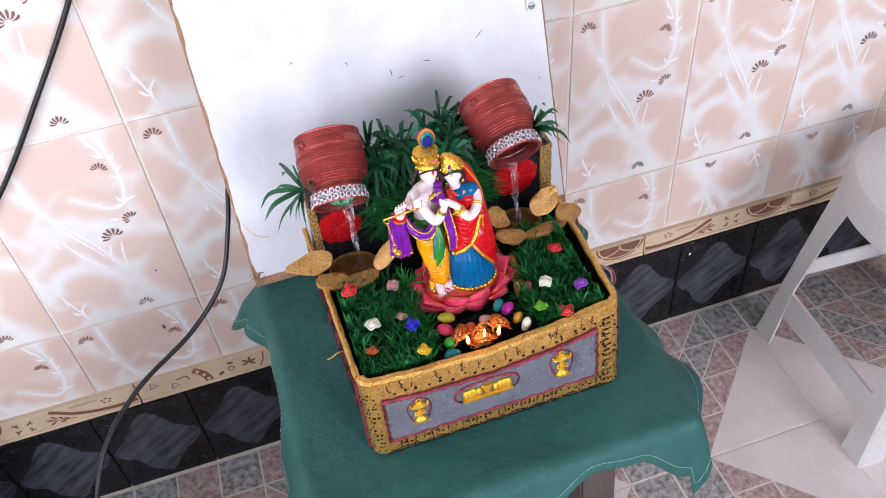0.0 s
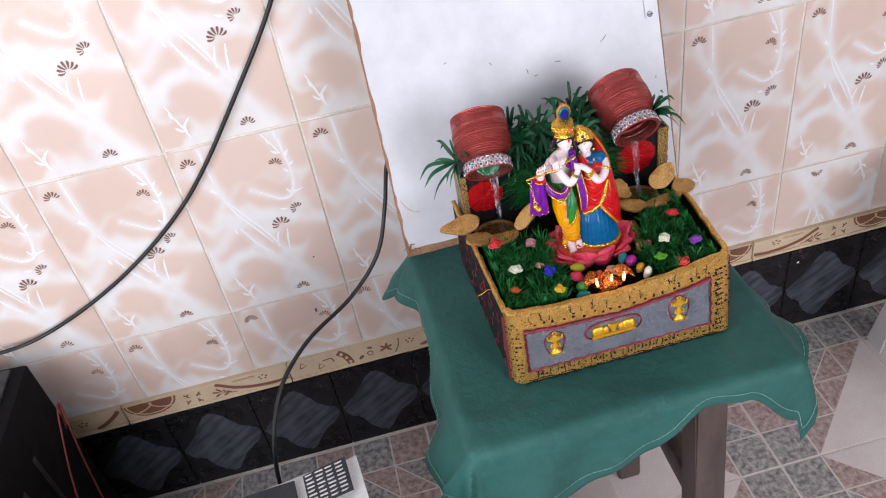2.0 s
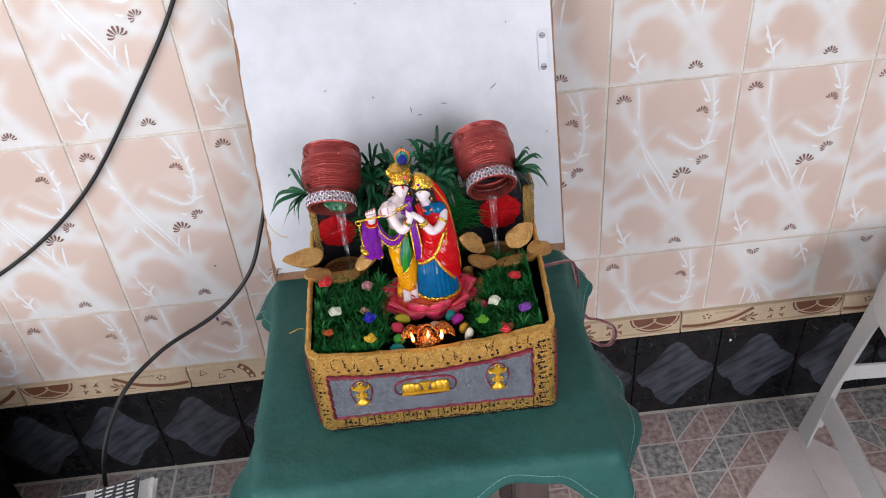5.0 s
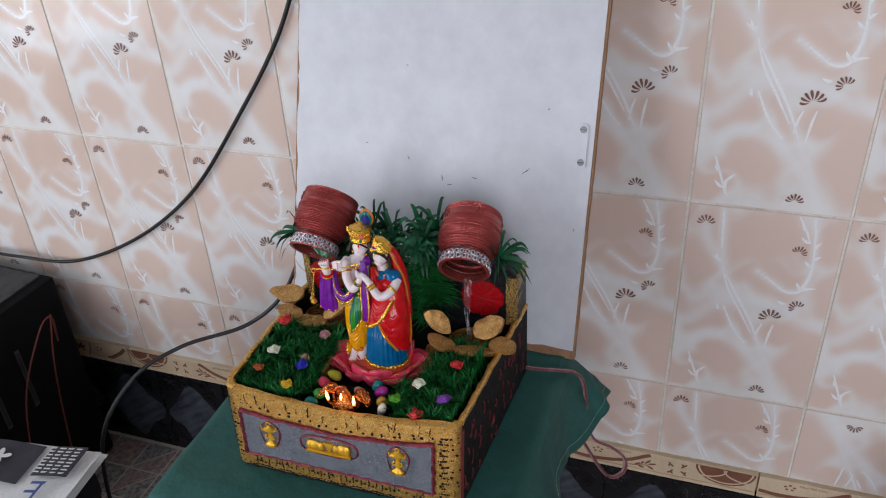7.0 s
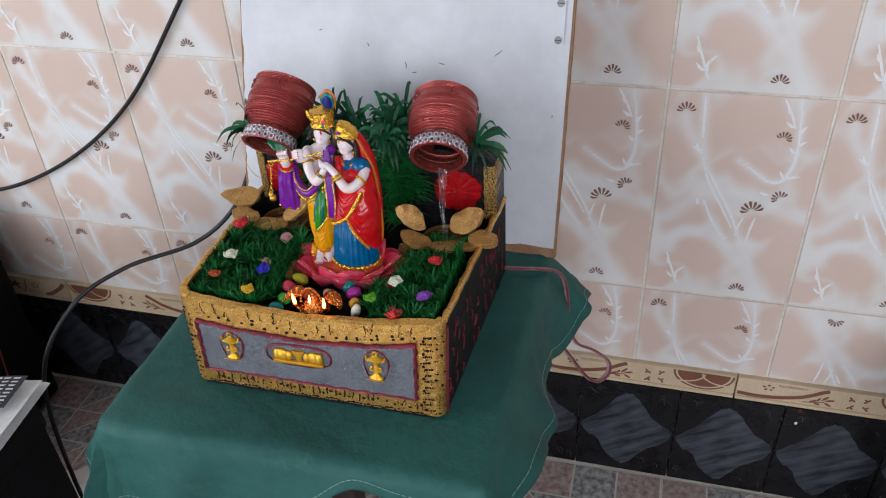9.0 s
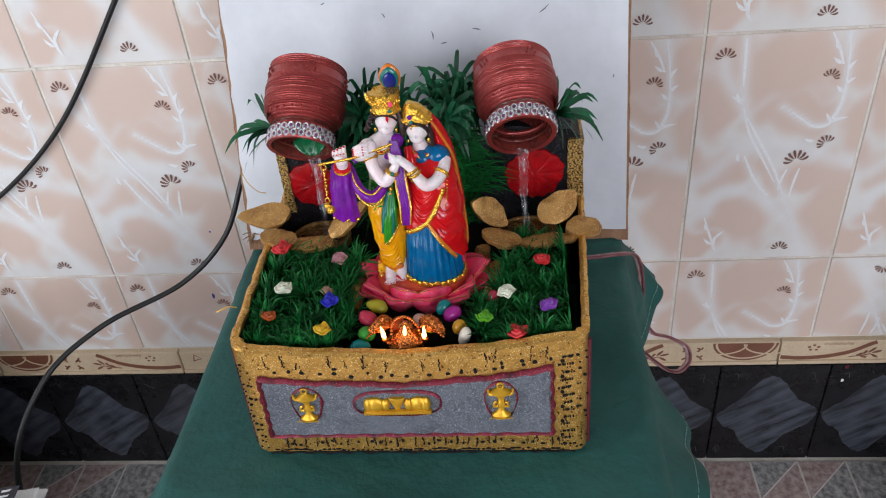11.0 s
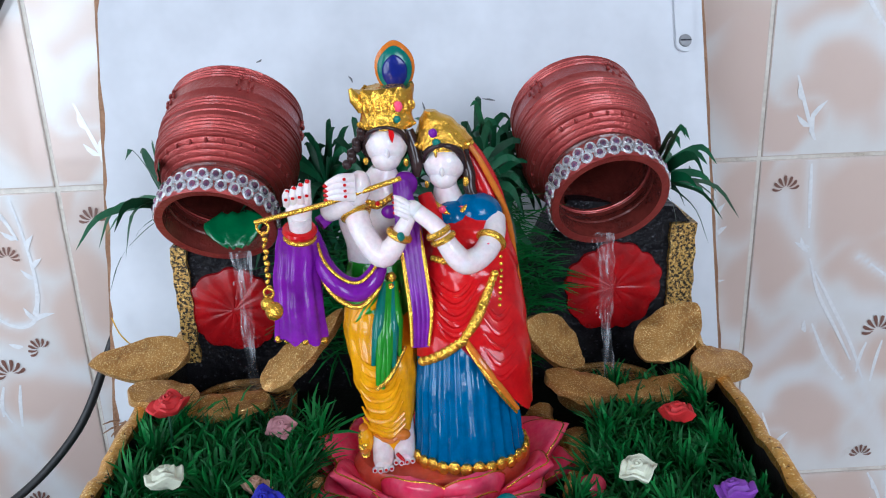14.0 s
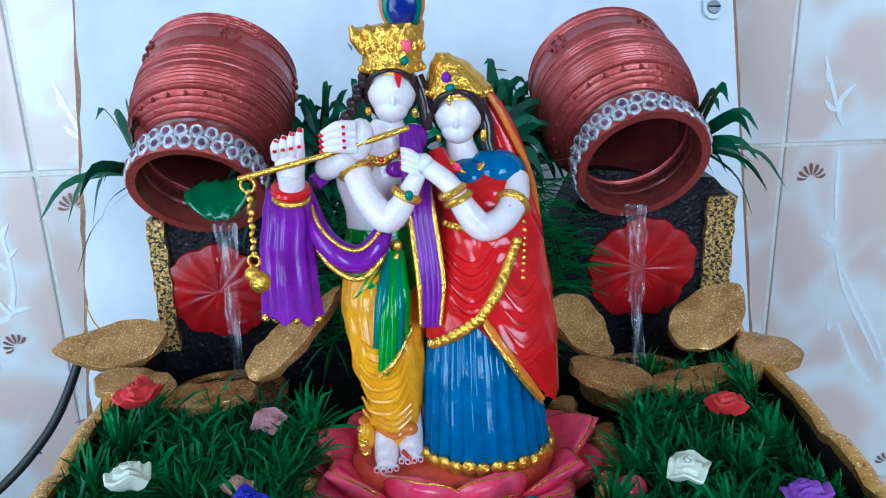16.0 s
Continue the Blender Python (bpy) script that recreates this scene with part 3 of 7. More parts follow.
def make_dark_box():
    cb = thing("dark_carton", "black boxy case standing beside the stool", "case", pose(-0.755, -0.622, FLOOR, 0, 0, 6))
    bm = bmesh.new()
    box(bm, (-0.20, -0.20, 0.0), (0.135, 0.105, 0.548), bevel=0.008)
    part("body", bm, CABINET, cb)
    bm = bmesh.new()
    box(bm, (-0.202, -0.202, 0.503), (0.137, 0.107, 0.555), bevel=0.006)
    part("lid", bm, CABINET, cb)
    np_ = thing("newspaper", "folded newspaper with a black printed block on a dark case", "newspaper", pose(-0.752, -0.620, 0.546, 0, 0, 6))
    n = 14
    for k, zz in ((0, 0.0), (1, 0.004), (2, 0.008)):
        bm = bmesh.new()
        g = [[bm.verts.new((-0.15 + 0.30 * i / n, -0.12 + 0.235 * j / n - 0.004 * k, zz + 0.003 * math.sin(i * 0.7 + k) * (j / n) + 0.022 * max(0, i / n - 0.75) ** 1.0 * (k + 1) * 0.5)) for i in range(n + 1)] for j in range(n + 1)]
        for j in range(n):
            for i in range(n):
                bm.faces.new((g[j][i], g[j][i + 1], g[j + 1][i + 1], g[j + 1][i]))
        part("page", bm, NEWSPRINT, np_)
    bm = bmesh.new()

    def patch(x0, y0, x1, y1, mat):
        m = 8
        for i in range(m):
            xs = [x0 + (x1 - x0) * (i + e) / m for e in (0, 1)]
            zs = [0.0125 + 0.033 * max(0, (x + 0.15) / 0.3 - 0.75) + 0.003 * abs(math.sin((x + 0.15) / 0.3 * 9.8 + 2)) for x in xs]
            flat_poly(bm, [(xs[0], y0, zs[0]), (xs[1], y0, zs[1]), (xs[1], y1, zs[1]), (xs[0], y1, zs[0])], mat)

    patch(0.088, 0.058, 0.138, 0.104, 0)
    patch(-0.12, 0.045, 0.078, 0.104, 0)
    patch(0.112, 0.022, 0.116, 0.048, 1)
    patch(0.098, 0.020, 0.118, 0.024, 1)
    patch(0.098, 0.046, 0.118, 0.050, 1)
    patch(0.098, 0.033, 0.112, 0.037, 1)
    part("printed_block", bm, [INK, BLUEINK], np_, "black and blue printed blocks", smooth=False)
    bm = bmesh.new()
    for k in range(8):
        y = 0.0605 + k * 0.0053
        for q in range(4):
            x = 0.0905 + q * 0.0115
            z = 0.0172 + 0.033 * max(0, (x + 0.15) / 0.3 - 0.75)
            flat_poly(bm, [(x, y, z), (x + 0.0095 * rnd.uniform(0.6, 1), y, z + 0.001), (x + 0.0085, y + 0.0022, z + 0.001), (x, y + 0.0022, z)])
    part("faint_print", bm, NEWSPRINT, np_, "rows of pale print", smooth=False)
    bm = bmesh.new()
    flat_poly(bm, [(0.036 + 0.0135 * (0.62 + 0.38 * math.cos(4 * a)) * math.cos(a + 0.35), 0.076 + 0.0135 * (0.62 + 0.38 * math.cos(4 * a)) * math.sin(a + 0.35), 0.0185) for a in [k * math.tau / 64 for k in range(64)]])
    part("pale_mark", bm, NEWSPRINT, np_, "four-lobed pale mark", smooth=False)


def wire(name, pts, r, mat, label, n=14, flat=1.0):
    bm = bmesh.new()
    tube(bm, spline(pts, n), r, 12, flat=flat)
    return tagged(part(name, bm, mat), label, "cable")


make_cabinet()
make_dark_box()
wire("power_cable", [(-0.47, -0.008, 1.30), (-0.515, -0.008, 1.08), (-0.575, -0.008, 0.925), (-0.680, -0.008, 0.772), (-0.800, -0.008, 0.626), (-0.945, -0.008, 0.515), (-1.10, -0.012, 0.446), (-1.22, -0.030, 0.449), (-1.36, -0.020, 0.440)], 0.0032, CABLE, "thick black power cable hanging along the tiled wall")
wire("pump_cable", [(-0.40, -0.10, 0.76), (-0.46, -0.115, 0.735), (-0.492, -0.135, 0.695), (-0.510, -0.165, 0.645), (-0.536, -0.192, 0.588), (-0.586, -0.221, 0.548), (-0.657, -0.28, 0.540), (-0.705, -0.34, 0.515), (-0.730, -0.40, 0.44), (-0.735, -0.42, 0.25), (-0.75, -0.40, 0.01), (-0.80, -0.36, -0.007)], 0.0029, CABLE, "black cable hanging off the back of the stool")
for dy in (0.0, 0.075):
    wire("speaker_wire", [(-1.085, -0.120, 0.34), (-1.068, -0.130, 0.405), (-1.062, -0.140 - dy * 0.4, 0.400), (-1.066, -0.165 - dy, 0.30), (-1.072, -0.185 - dy * 1.2, 0.14), (-1.072, -0.200 - dy * 1.2, FLOOR + 0.002)], 0.0014, REDWIRE, "thin red wire by the loudspeaker")
wire("clear_cable", [(-0.19, -0.262, 0.6005), (-0.152, -0.263, 0.602), (-0.124, -0.259, 0.602), (-0.105, -0.237, 0.585), (-0.096, -0.227, 0.565), (-0.091, -0.226, 0.535), (-0.089, -0.226, 0.5), (-0.077, -0.229, 0.472), (-0.054, -0.221, 0.455), (-0.036, -0.225, 0.443), (-0.037, -0.237, 0.43), (-0.057, -0.241, 0.425), (-0.1, -0.19, 0.43)], 0.0019, TUBEPLASTIC, "clear pinkish twin cable running off the stool")
wire("clear_cable", [(-0.187, -0.2648, 0.6017), (-0.149, -0.2658, 0.6032), (-0.121, -0.2618, 0.6032), (-0.102, -0.2398, 0.5862), (-0.093, -0.2298, 0.5662), (-0.088, -0.2288, 0.5362), (-0.086, -0.2288, 0.5012), (-0.074, -0.2318, 0.4732), (-0.051, -0.2238, 0.4562), (-0.033, -0.2278, 0.4442), (-0.034, -0.2398, 0.4312), (-0.054, -0.2438, 0.4262), (-0.097, -0.1928, 0.4312)], 0.0015, MAROON, "thin dark red strand beside the clear cable")


# ---- white plastic stool by the wall ----
def make_plastic_stool():
    st = thing("plastic_stool", "white moulded plastic stool with round ridged seat, scuffed", "stool", pose(0.540, -0.265, FLOOR, 0, 0, -3))

    def half(z):
        return 0.166 - 0.046 * z / 0.44

    bm = bmesh.new()
    lathe(bm, [(0.0006, 0.456), (0.104, 0.4560), (0.107, 0.4570), (0.110, 0.460), (0.132, 0.460), (0.140, 0.457), (0.144, 0.450), (0.148, 0.405), (0.145, 0.405), (0.141, 0.448), (0.132, 0.454), (0.0006, 0.450)], None, 64)
    bmesh.ops.scale(bm, verts=bm.verts, vec=(1.18, 1.18, 1))
    part("seat", bm, WHITEPLASTIC, st, "round seat with a deep rim")
    for k in range(-8, 9):
        y = k * 0.0138
        l = math.sqrt(0.120 ** 2 - y * y)
        bm = bmesh.new()
        tube(bm, [(-l, y, 0.4560), (0, y, 0.4562), (l, y, 0.4560)], 0.0022, 8, flat=0.5)
        part("seat_ridge", bm, WHITEPLASTIC, st)
    for sx, sy in ((-1, 1), (-1, -1), (1, 1), (1, -1)):
        bm = bmesh.new()
        loops = []
        for z in (0.0, 0.012, 0.06, 0.15, 0.28, 0.40, 0.442):
            h = half(z)
            w = 0.030 + 0.018 * abs(z - 0.2) / 0.2
            t = 0.0045
            c = Vector((sx * h, sy * h, z))
            loops.append([c + Vector((-sx * p, -sy * q, 0)) for p, q in ((0.004, 0), (w, 0), (w, t), (t + 0.003, t), (t, t + 0.003), (t, w), (0, w), (0, 0.004))])
        rings(bm, loops)
        part("leg", bm, WHITEPLASTIC, st)
    for turn in (0, 90, 180, 270):
        z0, z1 = (0.085, 0.140) if turn in (90, 270) else (0.150, 0.190)
        out = []
        n = 20
        for k in range(n + 1):
            f = 2 * k / n - 1
            drop = 0.035 * max(0, (abs(f) - 0.72) / 0.28) ** 2
            out.append((f, z0 - drop))
        for k in range(n + 1):
            f = 1 - 2 * k / n
            out.append((f, z1 + 0.020 * max(0, (abs(f) - 0.75) / 0.25) ** 2))
        bm = bmesh.new()
        m = Matrix.Rotation(radians(turn), 4, "Z")
        a = [bm.verts.new(m @ Vector((f * (half(z) - 0.008), half(z) - 0.0015, z))) for f, z in out]
        b = [bm.verts.new(m @ Vector((f * (half(z) - 0.008), half(z) - 0.0060, z))) for f, z in out]
        for i in range(len(a)):
            j = (i + 1) % len(a)
            bm.faces.new((a[i], a[j], b[j], b[i]))
        bm.faces.new(a)
        bm.faces.new(b[::-1])
        part("brace", bm, WHITEPLASTIC, st, "moulded plate between the legs")


make_plastic_stool()

# ---- the tabletop fountain: a gold-edged box ----
FX0, FX1, FY, RY = -0.424, -0.170, -0.495, -0.262
BOX0 = SZ + 0.0055
RL, RR = 0.0125, 0.0085  # radii of the two front corners


def front_top(x):
    k = (x - FX0) / (FX1 - FX0)
    return 0.6905 + 0.012 * abs(2 * k - 1.02) ** 1.6 + 0.0005 * math.sin(k * 23) + 0.0003 * math.sin(k * 51)


def front_lean(x, z):
    """How far the front face leans back at height z, more to one side."""
    k = min(1, max(0, (x - FX0) / (FX1 - FX0)))
    return (0.005 + 0.0095 * k * (1.55 - 0.55 * k)) * min(1.1, max(0, (z - 0.602) / 0.098)) ** 1.3


def panel_top(x):
    k = (x - FX0) / (FX1 - FX0)
    return front_top(x) - 0.0250 + 0.004 * k * k


fountain = thing("tabletop_fountain", "handmade gold-edged box garden with grey painted front on a green cloth", "fountain", (-0.293, -0.375, BOX0))
FB = -Vector(fountain.location)


def fpart(name, bm, mats, label="", parent=None, smooth=True, bevel=0.0):
    """A part of the fountain whose mesh is given in the room's coordinates."""
    for v in bm.verts:
        v.co.y += front_lean(v.co.x, v.co.z) * min(1, max(0, (RY - v.co.y) / (RY - FY - 0.010)))
    bmesh.ops.translate(bm, verts=bm.verts, vec=FB)
    ob = part(name, bm, mats, parent or fountain, label, smooth)
    return ob


def wavy_rows(a, b, n):
    return [a + (b - a) * k / n for k in range(n + 1)]


def make_front():
    bm = bmesh.new()
    th = 0.009
    loops = []
    arc = [(FX0 + RL, FY + RL, RL, q) for q in range(180, 271, 10)]
    arc += [(x, FY, 0.0, 270) for x in wavy_rows(FX0 + RL + 0.005, FX1 - RR - 0.005, 44)]
    arc += [(FX1 - RR, FY + RR, RR, q) for q in range(270, 361, 10)]
    for cx, cy, r0, q in arc:
        n = Vector((math.cos(radians(q)), math.sin(radians(q)), 0))
        p = Vector((cx, cy, 0)) + n * r0
        top = front_top(p.x) + 0.0003 * math.sin(p.x * 310 + p.y * 260)
        low = BOX0 + 0.0008 * abs(math.sin(p.x * 190))
        loops.append([(*(p - n * f)[:2], z) for f, z in ((0.002, low), (0.0, low + 0.002), (0.0, top - 0.002), (0.0022, top), (th - 0.002, top), (th, top - 0.002), (th, low))])
    rings(bm, loops)
    bm.faces.ensure_lookup_table()
    for k, f in enumerate(bm.faces):
        if k % 7 == 5 and len(f.verts) == 4:
            f.material_index = 1
    front = fpart("front_wall", bm, [GOLD, BLACKPAINT], "gold glitter front with dark cuts")
    # grey panel
    px0, px1, pz0 = -0.4060, -0.1955, 0.6185
    bm = bmesh.new()
    xs = wavy_rows(px0, px1, 30)
    slab(bm, [(x, panel_top(x)) for x in xs][::-1] + [(x, pz0 + 0.0008 * math.sin(x * 300)) for x in xs], FY - 0.0012, FY + 0.001)
    fpart("grey_panel", bm, SILVERGREY, "grey glitter panel", front, smooth=False)
    # uneven red outline
    bm = bmesh.new()

    def brush(pts, w, y=FY - 0.0016):
        pts = [Vector((x, y, z)) for x, z in pts]
        tube(bm, pts, [w * rnd.uniform(0.75, 1.3) for _ in pts], 6, flat=0.4)

    brush([(x, panel_top(x) + 0.0006 * math.sin(x * 400)) for x in wavy_rows(px0 - 0.001, px1 + 0.001, 40)], 0.0019)
    brush([(x, pz0 + 0.0006 * math.sin(x * 350)) for x in wavy_rows(px0 - 0.002, px1, 40)], 0.0014)
    brush([(px0 + 0.0008 * math.sin(z * 600), z) for z in wavy_rows(pz0, panel_top(px0), 14)], 0.0022)
    brush([(px1 + 0.0008 * math.sin(z * 500), z) for z in wavy_rows(pz0, panel_top(px1), 14)], 0.0020)
    fpart("red_outline", bm, REDLINE, "uneven red painted outline", front)
    # lamp reliefs and the long middle relief
    for cx, s in ((-0.3745, 1.0), (-0.2325, 1.04)):
        bm = bmesh.new()
        tube(bm, [(cx + 0.0112 * s * math.cos(a) * (1 + 0.08 * math.sin(3 * a)), FY - 0.0014, 0.6495 + 0.0165 * s * math.sin(a)) for a in [k * math.tau / 36 for k in range(37)]], [0.0013 * rnd.uniform(0.4, 1.5) for _ in range(37)], 6, flat=0.4)
        fpart("relief_outline", bm, REDLINE, "dark red painted outline", front)
        bm = bmesh.new()
        z0 = 0.6360
        prof = [(0.0088, 0.0), (0.0094, 0.0012), (0.0090, 0.0026), (0.0052, 0.0042), (0.0034, 0.006), (0.0032, 0.0090), (0.0044, 0.0112), (0.0030, 0.0132), (0.0032, 0.0160), (0.0058, 0.0185), (0.0104, 0.0205), (0.0108, 0.0220), (0.0070, 0.0236), (0.0030, 0.0246), (0.0012, 0.0262)]
        m = Matrix.Translation((cx, FY - 0.0018, z0)) @ Matrix.Diagonal((s * 0.72, 0.42, s, 1))
        lathe(bm, prof, m, 20)
        for sd in (-1, 1):
            tube(bm, spline([(cx + sd * 0.0056 * s, FY - 0.0040, z0 + 0.0210), (cx + sd * 0.0080 * s, FY - 0.0036, z0 + 0.0222), (cx + sd * 0.0086 * s, FY - 0.0030, z0 + 0.0256)], 4), 0.0009, 7)
            tube(bm, spline([(cx + sd * 0.0020 * s, FY - 0.0030, z0 + 0.0105), (cx + sd * 0.0048 * s, FY - 0.0030, z0 + 0.0100), (cx + sd * 0.0045 * s, FY - 0.0030, z0 + 0.0132), (cx + sd * 0.0030 * s, FY - 0.0030, z0 + 0.0142)], 4), 0.0009, 7)
        tube(bm, [(cx + 0.0022 * math.cos(a), FY - 0.0032, z0 + 0.0285 + 0.0022 * math.sin(a)) for a in [k * math.tau / 14 for k in range(15)]], 0.0007, 6)
        for k in range(15):
            blob(bm, (cx + (k - 7) * 0.00112 * s, FY - 0.0058, z0 + 0.0018), (0.0005, 0.0004, 0.0008), 0, None, 6, 4)
        fpart("lamp_relief", bm, GILT, "gilt oil-lamp relief", front)
    bm = bmesh.new()
    tube(bm, [(-0.3080 + 0.0320 * math.copysign(abs(math.cos(a)) ** 0.6, math.cos(a)), FY - 0.0014, 0.6490 + 0.0115 * math.copysign(abs(math.sin(a)) ** 0.8, math.sin(a))) for a in [k * math.tau / 48 for k in range(49)]], [0.0014 * rnd.uniform(0.6, 1.4) for _ in range(49)], 6, flat=0.4)
    fpart("relief_outline", bm, REDLINE, "dark red painted outline", front)
    bm = bmesh.new()
    box(bm, (-0.333, FY - 0.0042, 0.6410), (-0.283, FY - 0.001, 0.6440), bevel=0.0008)
    for cx, rx, rz in ((-0.3240, 0.0072, 0.0066), (-0.3285, 0.0042, 0.0062), (-0.3165, 0.0034, 0.0050), (-0.2920, 0.0072, 0.0066), (-0.2875, 0.0042, 0.0062), (-0.2995, 0.0034, 0.0050)):
        blob(bm, (cx, FY - 0.002, 0.6490), (rx, 0.0030, rz), 0, None, 14, 8)
    lathe(bm, [(0.0015, 0.0), (0.0035, 0.004), (0.0062, 0.0105), (0.0058, 0.0115)], Matrix.Translation((-0.308, FY - 0.0015, 0.6435)) @ Matrix.Diagonal((1, 0.4, 1, 1)), 16)
    for k in range(22):
        box(bm, (-0.3322 + k * 0.00225, FY - 0.0047, 0.6411), (-0.3312 + k * 0.00225, FY - 0.004, 0.6439))
    fpart("frieze_relief", bm, GILT, "gilt low frieze of rounded shapes", front)
    # dark cuts and dots in the gold margin: ragged clusters of paint spots
    bm = bmesh.new()
    r = random.Random(3)

    def spot(x, z, rx, rz, back=0.0):
        blob(bm, (x, FY - 0.0001 + back, z), (rx * 1.12, 0.0007, rz * 1.2), 0, None, 7, 5)

    def cut(x, z, l, a, w, back=0.0):
        n = max(3, int(l / 0.0014))
        for k in range(n):
            t = (k + 0.5) / n - 0.5
            spot(x + math.cos(a) * l * t + r.gauss(0, w * 0.35), z + math.sin(a) * l * t, w * r.uniform(0.35, 0.9), w * r.uniform(0.5, 1.1), back)
        for k in range(n // 2):
            spot(x + r.gauss(0, 0.0022), z + r.gauss(0, l * 0.4), 0.0004, 0.0005, back)

    for k in range(20):
        x = FX0 + 0.026 + (FX1 - FX0 - 0.046) * (k + r.uniform(-0.3, 0.3)) / 19
        z = (front_top(x) + panel_top(x)) / 2
        if r.random() < 0.62:
            cut(x, z + r.uniform(0.001, 0.006), r.uniform(0.006, 0.013), radians(r.uniform(76, 104)), r.uniform(0.0005, 0.0011))
        for q in range(r.choice((1, 1, 2))):
            spot(x + r.uniform(0.002, 0.006), z - 0.0055 + r.uniform(-0.002, 0.002 + 0.004 * q), r.uniform(0.0009, 0.0019), r.uniform(0.0009, 0.0014))
    for k in range(60):
        spot(FX0 + 0.018 + (FX1 - FX0 - 0.036) * k / 59, 0.6015 + r.uniform(-0.0012, 0.0012), r.uniform(0.0008, 0.0026), r.uniform(0.0004, 0.0010))
    for k in range(28):
        x = FX0 + 0.026 + (FX1 - FX0 - 0.046) * (k + r.uniform(-0.3, 0.3)) / 27
        if r.random() < 0.8:
            cut(x, 0.609 + r.uniform(0, 0.003), r.uniform(0.006, 0.010), radians(r.uniform(78, 102)), r.uniform(0.0006, 0.0011))
        if r.random() < 0.8:
            spot(x + 0.004, 0.6085 + r.uniform(-0.002, 0.003), r.uniform(0.0008, 0.0018), r.uniform(0.0008, 0.0013))
    for k in range(13):
        z = 0.606 + k * 0.0066
        cut(FX0 + 0.0205 + r.uniform(-0.003, 0.002), z + r.uniform(-0.001, 0.001), r.uniform(0.004, 0.008), radians(r.uniform(-12, 12)), 0.0010, 0.0012)
        cut(FX1 - 0.0150 + r.uniform(-0.0015, 0.0015), z, r.uniform(0.007, 0.011), radians(r.uniform(4, 14)), 0.0010, 0.0005)
        if k % 2:
            spot(FX1 - 0.0185, z + 0.003, 0.0014, 0.0012)
    # marks round the two rounded corners, and the ragged dark lower edge
    for cx, cy, rr, a0, a1 in ((FX0 + RL, FY + RL, RL, 196, 264), (FX1 - RR, FY + RR, RR, 276, 340)):
        for k in range(14):
            for q in range(7):
                if r.random() < (0.5 if cx < -0.3 else 0.24):
                    a = radians(a0 + (a1 - a0) * (q + r.uniform(-0.3, 0.3)) / 6)
                    z = 0.604 + k * 0.0064 + r.uniform(-0.0008, 0.0008)
                    rad = r.uniform(0.0005, 0.0012)
                    blob(bm, (cx + rr * math.cos(a), cy + rr * math.sin(a), z), (rad * 1.3, rad, rad * 0.8), 0, None, 7, 5)
    low = [(x, FY - 0.0002, BOX0 + 0.0012 + 0.0008 * math.sin(x * 400)) for x in wavy_rows(FX0 + RL, FX1 - RR, 60)]
    tube(bm, low, [r.uniform(0.0003, 0.0014) for _ in low], 6, flat=0.8)
    ob = fpart("dark_marking", bm, BLACKPAINT, "dark cuts and dots in the gold paint", front)
    tagged(ob, kind="stuff")


def make_side(sx, x_front, x_rear, y_front):
    """A side wall with a gold top edge, black outside dotted with dark red strokes."""
    n = 26
    ys = wavy_rows(y_front + 0.0005, RY, n)
    tops = [front_top(x_front) + 0.0005 - 0.0008 - 0.006 * (k / n) ** 1.5 + 0.0010 * math.sin(k * 1.3) + 0.0006 * math.sin(k * 2.9) for k in range(n + 1)]
    th = 0.0042

    def x_at(k):
        return x_front + (x_rear - x_front) * k / n

    bm = bmesh.new()
    rings(bm, [[(x_at(k), y, BOX0), (x_at(k), y, tops[k] - 0.004), (x_at(k) - sx * th, y, tops[k] - 0.004), (x_at(k) - sx * th, y, BOX0)] for k, y in enumerate(ys)])
    wall = fpart("side_wall", bm, BLACKPAINT, "black painted side with dark red strokes", smooth=False)
    bm = bmesh.new()
    rings(bm, [[(x_at(k) + sx * 0.0008, y, tops[k] - 0.0050), (x_at(k) + sx * (0.0010 + 0.0004 * math.sin(k * 2.2)), y, tops[k] - 0.001), (x_at(k) - sx * 0.001, y, tops[k]), (x_at(k) - sx * (th - 0.002), y, tops[k]), (x_at(k) - sx * (th + 0.0004 + 0.0005 * math.sin(k * 1.9)), y, tops[k] - 0.0012), (x_at(k) - sx * (th + 0.0004), y, tops[k] - 0.0042)] for k, y in enumerate(ys)])
    fpart("gold_rim", bm, GOLD, "rough gold glitter rim", wall)
    bm = bmesh.new()
    r = random.Random(11 + sx)
    for i in range(9):
        for j in range(4):
            k = 2 + i * 2.7 + r.uniform(-1.3, 1.3)
            y = y_front + (RY - y_front) * k / n
            z = BOX0 + 0.012 + j * 0.0215 + r.uniform(-0.008, 0.008)
            x = x_front + (x_rear - x_front) * k / n + sx * 0.0006
            wd, ht, tl = r.uniform(0.0018, 0.0045), r.uniform(0.0040, 0.0080), r.uniform(-0.5, 0.5)
            pts = [Vector((x, y - 0.002 + wd * math.sin(q) + tl * 0.004 * math.cos(q), z + ht * math.cos(q))) for q in (0.2, 1.1, 2.2, 3.4, 4.6)[: r.choice((3, 4, 5))]]
            tube(bm, pts, [r.uniform(0.0005, 0.0012) for _ in pts], 6)
    tube(bm, [(x_front + sx * 0.0007, y_front + 0.001, BOX0 + 0.002), (x_front + sx * 0.0007, y_front + 0.0016, 0.65), (x_front + sx * 0.0007, y_front + 0.001, 0.692)], 0.0018, 6)
    ob = fpart("red_stroke", bm, DARKRED, "dark red brush strokes", wall)
    tagged(ob, kind="stuff")


